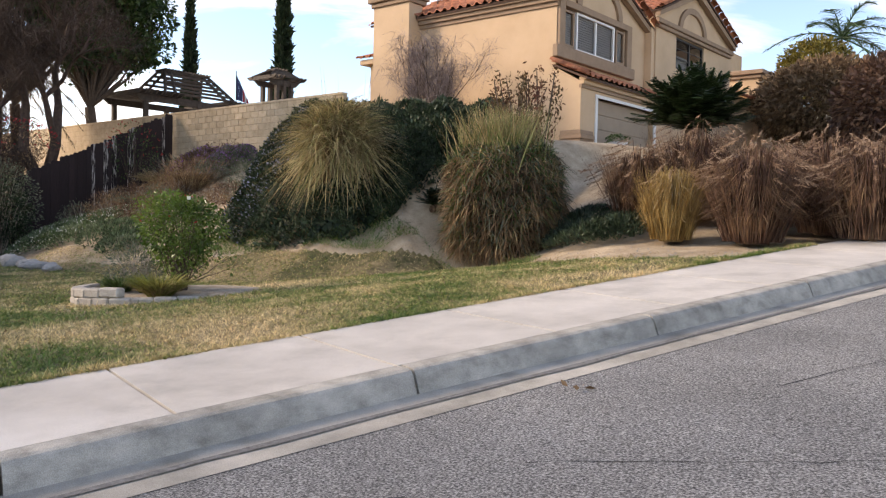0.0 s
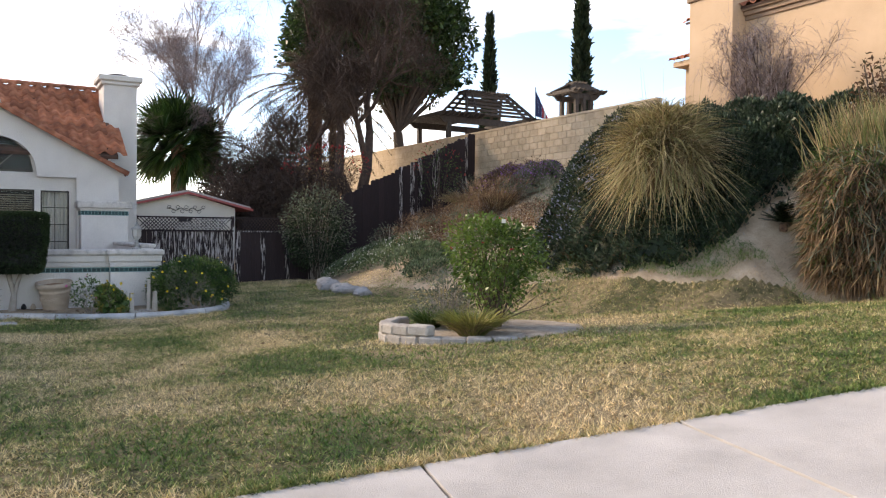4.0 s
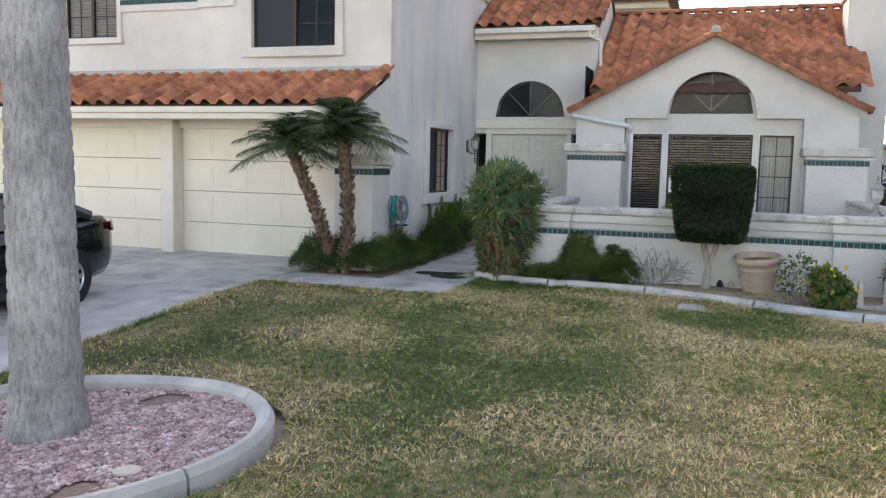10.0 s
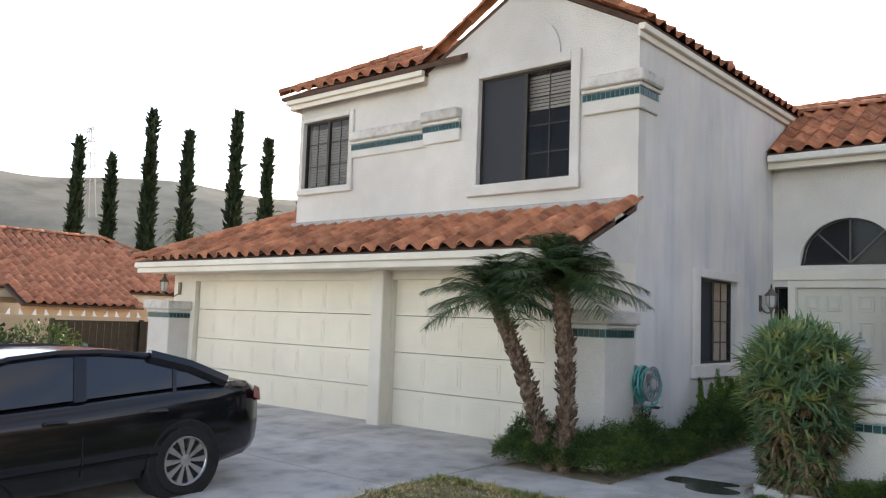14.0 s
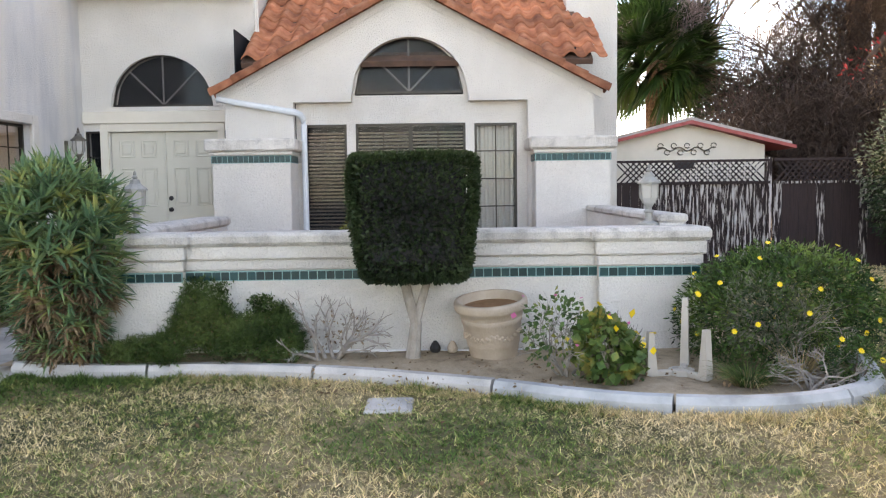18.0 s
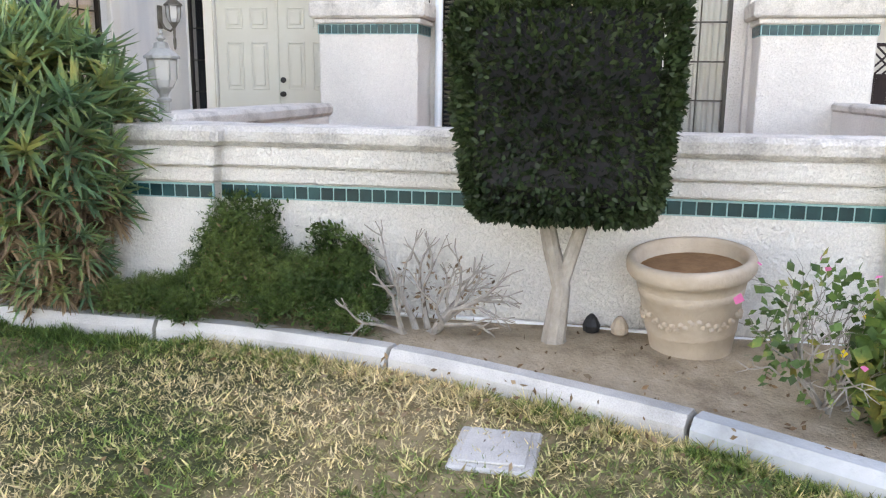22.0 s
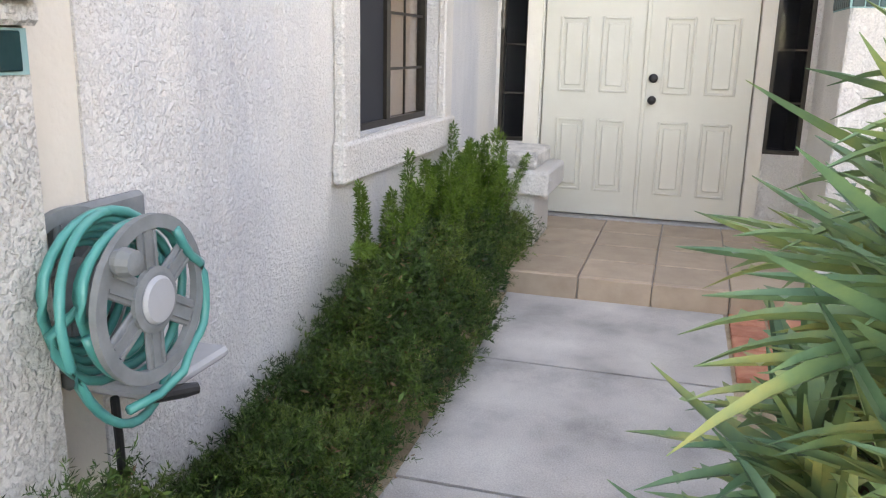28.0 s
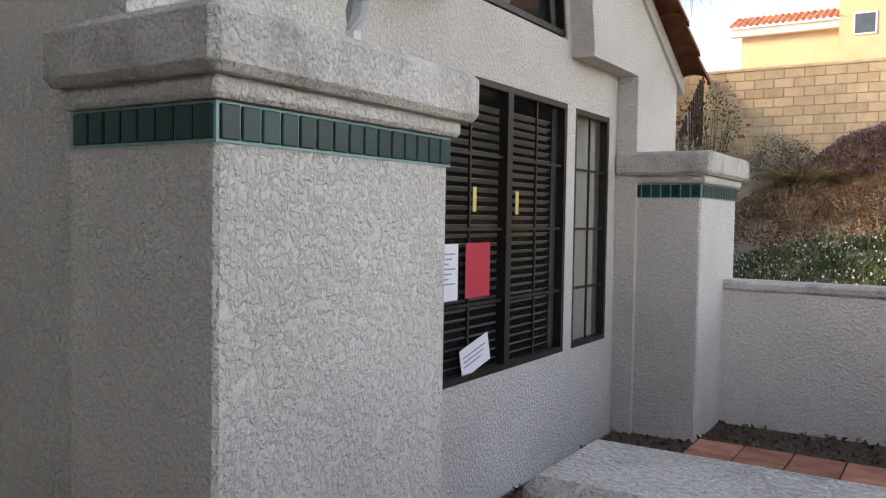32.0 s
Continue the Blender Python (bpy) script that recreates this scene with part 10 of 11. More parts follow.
part("wall", Mesh().box(-24.9, -16.0, 39.4, 40, 2, 12.0), TAN_STUCCO, fh)
part("eave_board", Mesh().box(-29.9, -24.9, 39.6, 40, 10.4, 10.8, bevel=0.02), TRIM, fh)
tile_field("roof", fh, (-30.0, 39.4, 10.8), (1, 0, 0), (0, 1, 0.42), 5.2, 2.5)
part("window_frame", Mesh().box(-24.3, -23.3, 39.34, 39.4, 9.9, 10.95, bevel=0.01), WHITE_PAINT, fh)
part("pane", Mesh().box(-24.22, -23.38, 39.32, 39.338, 9.98, 10.87), CAR_GLASS_DARK, fh)
dpalm = thing("date_palm", "tall date palm with a skirt of brown dead fronds", "palm tree")
part("trunk", Mesh().tube([(-31.6, 12.3, 1.0), (-31.6, 12.3, 6.7)], [0.28, 0.3], 10), FIBRE, dpalm)
frond_palm(dpalm, (-31.6, 12.3, 6.8), 46, 3.5, leaf_mat("grey_brown_frond", [(0.10, 0.08, 0.05), (0.18, 0.145, 0.095), (0.27, 0.22, 0.15)], 0.7, 0.4), 0.55, 0.045, 1.0, 1.2, -0.7, per=34, stem=0.03)
fpalm = thing("fan_palm", "bushy green fan palm behind the shed", "palm tree")
part("trunk", Mesh().tube([(-31.0, 6.9, 0), (-31.0, 6.9, 4.1)], [0.3, 0.26], 10), FIBRE, fpalm)
rnd = random.Random(6)
for k in range(84):
    a, el = 2.4 * k, -0.7 + 2.0 * (k / 84)
    d = Vector((math.cos(a) * math.cos(el), math.sin(a) * math.cos(el), math.sin(el)))
    hub = Vector((-31.0, 6.9, 4.1)) + d * rnd.uniform(0.75, 1.25)
    lf = part("leaf", Mesh().tube([(-31.0, 6.9, 4.1), hub], [0.02, 0.014], 4, False), LEAF_FERN, fpalm)
    s1 = d.orthogonal().normalized()
    s2 = d.cross(s1)
    ang = np.linspace(-1.5, 1.5, 24)
    roll_ = rnd.uniform(-0.5, 0.5)
    sd = s1 * math.cos(roll_) + s2 * math.sin(roll_)
    dd = np.array([tuple(d * math.cos(q_) + sd * math.sin(q_)) for q_ in ang])
    part("blade", blades("blade", np.tile(np.array(hub), (24, 1)), dd, 1.15 * (0.72 + 0.28 * np.cos(ang)), 0.12, FAN_LEAF, 0.22, 3), None, lf)
qpalm = thing("queen_palm", "green queen palm beyond the neighbour's house", "palm tree")
part("trunk", Mesh().tube([(-11.5, 48.8, 3), (-11.5, 48.8, 11.4)], [0.25, 0.2], 10), PALM_BARK, qpalm)
frond_palm(qpalm, (-11.5, 48.8, 11.6), 22, 4.2, PALM_LEAF, 0.8, 0.06, 1.0, 1.2, -0.3, per=34, stem=0.05)
for x, y, z in ((-48, -52, 8.5), (-50, -50, 7.2), (-43, -56, 7.6), (-46.5, -54, 6.3)):
    fq = thing("distant_palm", "distant palm against the hills", "palm tree", group="distant palms")
    part("trunk", Mesh().tube([(x, y, -3), (x, y, z)], [0.25, 0.2], 8), BARK, fq)
    frond_palm(fq, (x, y, z), 22, 2.4, LEAF_GREY, 0.6, 0.08, 1.0, 1.2, -0.8, per=16, stem=0.04)

# shrubs by the gate, under the trees and beyond the verge
for lab, c, r, n, mt, sz in (("grey-green shrub with tangled stems beside the lattice fence", (-23.15, 9.1, 1.25), (0.6, 1.1, 1.25), 3200, LEAF_GREY, 0.075),
                             ("dark green shrub beside the lattice fence", (-23.1, 9.1, 0.8), (0.55, 0.95, 1.1), 5200, LEAF_DARK, 0.075),
                             ("dark green hedge shrub behind the shed", (-29.0, 9.0, 2.2), (1.2, 1.9, 1.6), 7000, LEAF_DARK, 0.14),
                             ("yellowing shrub beyond the neighbour's drive", (-10.4, 40.0, 8.0), (1.9, 1.9, 1.7), 8000, LEAF_YEL, 0.2),
                             ("brown dry shrub beyond the verge", (-8.0, 33.0, 5.6), (2.6, 2.4, 1.9), 14000, DRY_BROWN, 0.22),
                             ("grey brown shrub beyond the verge", (-4.5, 28.0, 4.6), (2.2, 2.4, 1.9), 14000, PURPLE_GRASS, 0.2),
                             ("green shrub beyond the neighbour's drive", (-11.5, 36.5, 5.4), (1.5, 1.5, 1.4), 2600, LEAF_MID, 0.2)):
    bush("shrub", lab, "shrub", c, r, n, mt, sz, 0.42, 0.45, 0.28, None, BARK_PALE if "tangled" in lab else BARK, 26 if "tangled" in lab else 14)
def tangle(label, centre, radii, n, mat, length, g):
    """A thicket of dead stems and fine twigs."""
    t = thing("thicket", label, "shrub")
    pos, out = cloud(n, centre, radii, 0.35, 0.25, -0.95)
    part("twigs", blades("twigs", pos, out * 0.5 + RNG.normal(0, 0.7, pos.shape), RNG.uniform(0.3, 1.0, n) * length, 0.014, mat, 0.4, 3), None, t, kind="stuff")
    tp, _ = cloud(40, centre, np.array(radii) * 0.9, 0.1, 0.6, -0.1)
    part("stems", stems_mesh([(centre[0] + random.uniform(-0.4, 0.4), centre[1] + random.uniform(-0.4, 0.4), g) for _ in tp], tp, 0.03, 0.006, 0.2), mat, t, kind="stuff")
    return t


for c_, r_, n_ in (((-28.2, 8.9, 2.6), (1.2, 1.6, 1.6), 9000), ((-28.6, 10.6, 3.0), (1.4, 1.8, 1.9), 11000), ((-26.4, 9.6, 1.8), (1.1, 1.5, 1.3), 8000), ((-26.8, 8.0, 1.6), (1.0, 1.2, 1.2), 6000)):
    tangle("tall brown tangle of dead vines and twigs behind the fence", c_, r_, n_, BARE, 0.8, 0.3)
rbs = bush("berry_shrub", "straggling shrub with red leaf tips behind the fence", "shrub", (-25.6, 10.6, 3.0), (0.9, 1.3, 0.8), 900, DRY_BROWN, 0.08, 0.4, 0.4, 0.3, 1.0, BARE, 40, [("red_tips", RED_BERRY, 260, 0.09, 0.5)])
rbs2 = bush("berry_shrub", "straggling shrub with red flowers below the wall", "shrub", (-24.0, 13.6, 3.0), (0.6, 0.9, 1.0), 500, LEAF_MID, 0.08, 0.4, 0.4, 0.3, None, BARE, 30, [("red_tips", RED_BERRY, 90, 0.09, 0.5)])

# --- hills and the pylon ---
HILL = material("dry_hill", [(0.16, 0.155, 0.13), (0.25, 0.235, 0.19), (0.31, 0.29, 0.24)], 0.03, 0.98, blotch=0.2, blotch_scale=0.01)


def hill(name, label, a0, a1, dist, heights, mat=HILL):
    """A ridge of hills on a bow round the place."""
    k = 60
    vs, fs = [], []
    for i in range(k + 1):
        a = radians(a0 + (a1 - a0) * i / k)
        f = i / k * (len(heights) - 1)
        h = heights[int(f)] + (heights[min(len(heights) - 1, int(f) + 1)] - heights[int(f)]) * (f - int(f))
        for d_, z in ((dist, -14.0), (dist * 1.25, h * 0.55), (dist * 1.5, h)):
            zz_ = z + (6 * noise.noise(Vector((a * 9, d_ * 0.01, 1))) if z > 0 else 0)
            vs.append((d_ * math.cos(a), d_ * math.sin(a), zz_))
    for i in range(k):
        for j in range(2):
            fs.append((i * 3 + j, i * 3 + j + 1, i * 3 + j + 4, i * 3 + j + 3))
    o = new(name, numpy_mesh(name, vs, np.array(fs), mat, True))
    tagged(o, label, "hills", kind="structure")


hill("hills", "hazy dry hills in the distance", 200, 262, 420, [56, 78, 86, 92, 88, 96, 92, 90, 86])
hill("hills_uphill", "dry brown hillside beyond the street", 62, 118, 90, [40, 40, 38, 34, 26, 13, 5])
pyl = thing("pylon", "distant lattice electricity pylon on the hill", "pylon")
PX, PY, PZ = -196.0, -398.0, 54.0
pm = Mesh()
for sx, sy in ((-1, -1), (-1, 1), (1, -1), (1, 1)):
    pm.tube([(PX + 4 * sx, PY + 4 * sy, PZ - 8), (PX + 0.8 * sx, PY + 0.8 * sy, PZ + 38)], 0.28, 4)
for z in (6, 14, 22, 28, 34):
    w_ = 4 - 3.2 * z / 38
    pm.tube([(PX - w_, PY - w_, PZ + z), (PX + w_, PY + w_, PZ + z + 4)], 0.18, 4).tube([(PX + w_, PY - w_, PZ + z), (PX - w_, PY + w_, PZ + z + 4)], 0.18, 4)
for z in (24, 30, 36):
    pm.tube([(PX - 5, PY + 4, PZ + z), (PX + 5, PY - 4, PZ + z)], 0.2, 4)
part("lattice", pm, MORTAR, pyl)

# --- house and fence on the downhill side ---
dn = thing("downhill_house", "tan single-storey house with hipped tile roofs", "house")
part("wall", Mesh().box(-26.5, -15.5, -34, -25.0, -2.5, 1.55), TAN_STUCCO, dn)
part("eave_board", Mesh().box(-26.8, -15.2, -25.1, -24.7, 1.42, 1.72, bevel=0.02), TRIM, dn)
dk = math.hypot(4.2, 1.9)
deck(dn, [(-27.0, -24.5, 1.72), (-15.0, -24.5, 1.72), (-19.0, -28.7, 3.7), (-23.0, -28.7, 3.7)], 0.06)
tile_field("roof", dn, (-27.0, -24.45, 1.74), (1, 0, 0), (0, -4.2, 1.9), 12.0, dk, lambda a, b: b / dk * 4 < a < 12 - b / dk * 4)
deck(dn, [(-15.0, -24.5, 1.72), (-15.0, -33.5, 1.72), (-19.0, -28.7, 3.7)], 0.06)
ridge_line(dn, (-27.0, -24.5, 1.8), (-23, -28.7, 3.75), 0.05, 0.42)
ridge_line(dn, (-15.0, -24.5, 1.8), (-19, -28.7, 3.75), 0.05, 0.42)
ridge_line(dn, (-23.0, -28.7, 3.75), (-19, -28.7, 3.75), 0.05, 0.42)
part("wall", Mesh().box(-21.5, -18.2, -25.1, -23.4, -2.5, 1.25), TAN_STUCCO, dn)
tile_field("low_roof", dn, (-21.8, -23.1, 1.25), (1, 0, 0), (0, -1, 0.42), 3.6, 2.0)
deck(dn, [(-21.8, -23.1, 1.22), (-18.1, -23.1, 1.22), (-18.1, -25.0, 2.0), (-21.8, -25.0, 2.0)], 0.05)
fd = thing("drive_fence", "dark metal-sheet fence beyond the driveway", "fence")
for k in range(24):
    part("board", Mesh().box(-22.4 + k * 0.2, -22.22 + k * 0.2, -20.05, -20.02, -1.6, 0.80), BRONZE, fd)
for xx in (-22.4, -20.0, -17.6):
    part("post", Mesh().box(xx - 0.05, xx + 0.05, -20.02, -19.92, -1.6, 0.9), BRONZE, fd)
part("rail", Mesh().box(-22.4, -17.6, -20.06, -19.98, 0.80, 0.86), BRONZE, fd)
cr = thing("garden_wall", "low tan wall with broken glass along its top", "garden wall")
part("wall", Mesh().box(-23, -15, -21.6, -21.4, -2, 0.95), TAN_STUCCO, cr)
for k in range(24):
    part("shard", Mesh().prism([(-22.8 + k * 0.33, 0.95), (-22.68 + k * 0.33, 0.95), (-22.74 + k * 0.33 + 0.04 * (-1) ** k, 1.12)], "y", -21.52, -21.5), WHITE_PAINT, cr)
bush("conifer_shrub", "dark feathery conifer beyond the driveway", "shrub", (-12.6, -16.6, 0.4), (1.1, 1.1, 1.9), 6000, LEAF_CYP, 0.13, 0.3, 0.4, 0.25, -1.2, BARK, 16)
bush("hedge_shrub", "mixed dark green shrub before the fence", "shrub", (-15.2, -18.6, -0.1), (1.6, 1.0, 1.0), 4200, LEAF_DARK, 0.10, 0.5, 0.45, 0.25, -1.2, BARK, 14)
bush("hedge_shrub", "mixed olive shrub before the fence", "shrub", (-17.0, -19.2, -0.2), (1.0, 0.7, 1.0), 2600, LEAF_MID, 0.10, 0.5, 0.45, 0.25, -1.2, BARK, 14)

# --- cars on the driveway ---
PAINT_BLACK = material("black_car_paint", [(0.006, 0.006, 0.008), (0.008, 0.008, 0.010)], 3.0, 0.14, spec=0.35, coat=0.4)
PAINT_WHITE = material("white_car_paint", [(0.62, 0.63, 0.64), (0.66, 0.67, 0.68)], 3.0, 0.25, spec=0.5, coat=1.0)
CAR_GLASS = material("tinted_car_glass", [(0.008, 0.010, 0.013), (0.010, 0.012, 0.016)], 3.0, 0.04, spec=0.9)
RUBBER = material("tyre_rubber", [(0.012, 0.012, 0.012), (0.022, 0.022, 0.022)], 20.0, 0.85, 0.3, 60)
ALLOY = material("machined_alloy", [(0.50, 0.50, 0.51), (0.60, 0.60, 0.61)], 20.0, 0.28, metal=0.9)
TAIL = material("red_lens", [(0.25, 0.008, 0.012), (0.32, 0.012, 0.016)], 6.0, 0.15)
LAMP_LENS = material("clear_lens", [(0.45, 0.46, 0.48), (0.6, 0.6, 0.62)], 12.0, 0.1, spec=0.8)


def sedan(name, label, x0, yc, paint, glass_mat):
    """A saloon car facing +x, its rear at x0."""
    t = thing(name, label, "car", (x0, yc, 0))
    zg = lambda u: drive_z(x0 + u, yc)
    tilt = (zg(3.7) - zg(1.2)) / 2.5
    P = lambda u, y, z: (u, y, zg(1.2) + tilt * (u - 1.2) + z)
    st = [(0.10, .40, .78, .60), (0.14, .30, .92, .74), (0.28, .26, .985, .82), (0.6, .22, 1.0, .86), (1.2, .20, .985, .88), (2.2, .19, .95, .885), (3.2, .19, .93, .88), (3.75, .20, .88, .86), (4.2, .21, .78, .80), (4.42, .24, .66, .68), (4.5, .32, .56, .52)]
    m = Mesh()
    rows_ = []
    for u, zl, zb, w in st:
        half = [(0.0, zl), (w * 0.88, zl), (w * 0.97, zl + 0.10), (w, zl + 0.42 * (zb - zl)), (w * 0.99, zb - 0.17), (w * 0.955, zb - 0.06), (w * 0.86, zb), (w * 0.45, zb + 0.018), (0.0, zb + 0.025)]
        ring_ = [P(u, y, z) for y, z in half] + [P(u, -y, z) for y, z in half[-2:0:-1]]
        rows_.append(ring_)
    k = len(rows_[0])
    for r_ in rows_:
        m.v += r_
    for i in range(len(rows_) - 1):
        for j in range(k):
            m.f.append((i * k + j, i * k + (j + 1) % k, (i + 1) * k + (j + 1) % k, (i + 1) * k + j))
    m.f += [tuple(range(k))[::-1], tuple(range((len(rows_) - 1) * k, len(rows_) * k))]
    part("body", m, paint, t, "", True)
    hw = lambda z: 0.80 - (z - 0.95) * 0.46
    prof = [(0.58, 1.01), (0.95, 1.18), (1.35, 1.295), (1.8, 1.35), (2.2, 1.36), (2.6, 1.33), (2.85, 1.27), (3.62, 0.92)]
    cab = Mesh()
    cab.v += [P(u, hw(z) * s_, z) for s_ in (-1, 1) for u, z in prof]
    n = len(prof)
    cab.f += [tuple(range(n)), tuple(range(n, 2 * n))[::-1]] + [(i, i + 1, i + 1 + n, i + n) for i in range(n - 1)]
    part("glasshouse", cab, glass_mat, t, "dark tinted windows")
    roof_ = Mesh()
    rp_ = prof[2:7]
    roof_.v += [P(u, (hw(z) + 0.012) * s_, z + 0.012 + (0.02 if s_ == 0 else 0)) for s_ in (-1, -0.5, 0, 0.5, 1) for u, z in rp_]
    n = len(rp_)
    for j in range(4):
        for i in range(n - 1):
            roof_.f.append((j * n + i, j * n + i + 1, (j + 1) * n + i + 1, (j + 1) * n + i))
    part("roof", roof_, paint, t, "", True)
    for s_ in (-1, 1):
        fr = Mesh()
        for i in range(n := len(prof) - 1):
            (u0, z0), (u1, z1) = prof[i], prof[i + 1]
            fr.tube([P(u0, (hw(z0) + 0.004) * s_, z0), P(u1, (hw(z1) + 0.004) * s_, z1)], 0.035 if i not in (0, 1) else 0.07, 6)
        part("window_frame", fr, paint, t)
        for u_, du in ((2.05, 0.055), (1.15, 0.02)):
            zt = 1.35 if u_ > 2 else 1.24
            part("pillar", Mesh().add([P(u_ - du, (hw(0.95) + 0.008) * s_, 0.95), P(u_ + du, (hw(0.95) + 0.008) * s_, 0.95), P(u_ + du - 0.06, (hw(zt) + 0.008) * s_, zt), P(u_ - du - 0.06, (hw(zt) + 0.008) * s_, zt)], [(0, 1, 2, 3)]), paint, t)
        part("sill_line", Mesh().tube([P(0.95, 0.872 * s_, 0.42), P(2.0, 0.885 * s_, 0.40), P(3.3, 0.88 * s_, 0.40)], 0.014, 5), paint, t)
        for u_ in (2.02, 3.08):
            part("door_gap", Mesh().tube([P(u_, 0.884 * s_, 0.3), P(u_ + 0.02, 0.886 * s_, 0.6), P(u_, 0.84 * s_, 0.90)], 0.006, 4), RUBBER, t)
        for u_ in (1.35, 2.28):
            part("door_handle", Mesh().box(u_ - 0.1, u_ + 0.1, 0.855 * s_, 0.905 * s_, P(u_, 0, 0.80)[2] - 0.018, P(u_, 0, 0.80)[2] + 0.018, bevel=0.012), paint, t)
        mz = P(3.1, 0, 0.98)[2]
        part("wing_mirror", Mesh().box(3.02, 3.22, 0.84 * s_, 1.02 * s_, mz - 0.06, mz + 0.07, bevel=0.035), paint, t)
        part("tail_light", Mesh().add([P(0.095, 0.50 * s_, 0.76), P(0.12, 0.755 * s_, 0.78), P(0.27, 0.845 * s_, 0.83), P(0.25, 0.81 * s_, 0.95), P(0.12, 0.73 * s_, 0.90), P(0.1, 0.5 * s_, 0.88)], [(0, 1, 4, 5), (1, 2, 3, 4)]), TAIL, t, "red tail light")
        part("headlight", Mesh().add([P(4.47, 0.48 * s_, 0.60), P(4.40, 0.70 * s_, 0.62), P(4.12, 0.82 * s_, 0.70), P(4.1, 0.80 * s_, 0.78), P(4.40, 0.66 * s_, 0.68)], [(0, 1, 4), (1, 2, 3, 4)]), LAMP_LENS, t, "clear headlight")
        for u_ in (1.04, 3.74):
            cy_ = 0.79 * s_
            turn_ = Matrix.Translation((u_, cy_, P(u_, 0, 0.315)[2])) @ Matrix.Rotation(radians(-90 * s_), 4, "X")
            # the body has no wheel wells; a dark disc stands in for their shade
            part("wheel_arch", Mesh().lathe([(0.385, -0.2), (0.385, 0.075), (0.37, 0.095), (0.33, 0.085)], (0, 0, 0), 32, turn_), RUBBER, t, "dark disc in place of the shaded wheel well")
            wh = part("wheel", Mesh().lathe([(0.22, -0.1), (0.30, -0.1), (0.318, -0.06), (0.318, 0.07), (0.30, 0.105), (0.235, 0.11), (0.225, 0.08)], (0, 0, 0), 32, turn_), RUBBER, t)
            part("rim", Mesh().lathe([(0.205, 0.085), (0.228, 0.085), (0.228, 0.112), (0.213, 0.114), (0.205, 0.10)], (0, 0, 0), 32, turn_, False), ALLOY, wh)
            for q_ in range(10):
                mm = turn_ @ Matrix.Rotation(2 * math.pi * q_ / 10, 4, "Z")
                sp = Mesh().add([mm @ Vector(v_) for v_ in ((0.05, -0.012, 0.098), (0.05, 0.012, 0.098), (0.21, 0.036, 0.104), (0.21, -0.026, 0.104), (0.05, -0.012, 0.08), (0.05, 0.012, 0.08), (0.21, 0.036, 0.086), (0.21, -0.026, 0.086))],
                                [(0, 1, 2, 3), (4, 7, 6, 5), (0, 3, 7, 4), (1, 5, 6, 2), (2, 6, 7, 3), (0, 4, 5, 1)])
                part("spoke", sp, ALLOY, wh)
            part("hub_cap", Mesh().lathe([(0.055, 0.09), (0.055, 0.108), (0.02, 0.115)], (0, 0, 0), 16, turn_), ALLOY, wh)
    part("bumper_line", Mesh().tube([P(0.105, -0.6, 0.52), P(0.095, 0, 0.52), P(0.105, 0.6, 0.52)], 0.012, 5), RUBBER, t)
    part("number_plate", Mesh().box(0.08, 0.1, -0.16, 0.16, P(0, 0, 0.68)[2], P(0, 0, 0.84)[2], bevel=0.006), WHITE_PAINT, t)
    return t


sedan("car", "glossy black saloon car with tinted windows and ten-spoke wheels", -13.85, -6.95, PAINT_BLACK, CAR_GLASS)
sedan("car", "white saloon car parked beyond the black one", -12.5, -9.9, PAINT_WHITE, CAR_GLASS)

# ---- lawn grass, litter and cracks ----
def scatter(n, x0, x1, y0, y1, keep):
    x, y = RNG.uniform(x0, x1, n), RNG.uniform(y0, y1, n)
    ok = np.array([keep(a, b) for a, b in zip(x, y)])
    return x[ok], y[ok]


def grass(name, label, x, y, length, width, mat, lean=0.7):
    """Blades that stand in small tufts of uneven height."""
    z = np.array([ground_z(a, b) for a, b in zip(x, y)]) - 0.012
    n = len(x)
    tuft = np.array([noise.noise(Vector((a * 7, b * 7, 1))) + 0.6 * noise.noise(Vector((a * 17, b * 17, 2))) for a, b in zip(x, y)])
    d = np.stack([RNG.normal(0, lean, n), RNG.normal(0, lean, n), np.ones(n)], 1)
    me = blades(name, np.stack([x, y, z], 1), d, length * RNG.uniform(0.5, 1.25, n) * np.clip(1 + 0.95 * tuft, 0.25, 1.9), width, mat, 0.3, 1)
    o = new(name, me)
    tagged(o, label, "grass", kind="stuff")
    return o


strip = lambda a, b: abs(b - 0.6) < 3.4 and a > -16.9 or street(a, b)[1] > -3.2 and a > -8
x, y = scatter(330000, -23.2, -3.0, -5.0, 11.6, lambda a, b: on_lawn(a, b))
grass("lawn_grass", "short patchy lawn grass, part green and part straw dry", x, y, 0.055, 0.010, GRASS)
x, y = scatter(560000, -16.9, -4.0, -3.2, 9.6, lambda a, b: strip(a, b) and on_lawn(a, b))
grass("lawn_grass", "short patchy lawn grass beside the way walked", x, y, 0.036, 0.0055, GRASS, 0.9)
# ragged edges over the pavement, drive and walk
ex, ey = [], []
for k in range(26000):
    s_ = RNG.uniform(-7.5, 9.5)
    a, b = street_xy(s_, -abs(RNG.normal(0, 0.07)) + 0.015)
    ex.append(a)
    ey.append(b)
for k in range(9000):
    a = RNG.uniform(-15.2, -5.2)
    ex.append(a)
    ey.append(drive_edge(a) + abs(RNG.normal(0, 0.06)) - 0.01)
for k in range(14000):
    b = RNG.uniform(-2.3, 4.7)
    ex.append(planter_x(b) + 0.02 + abs(RNG.normal(0, 0.09)))
    ey.append(b)
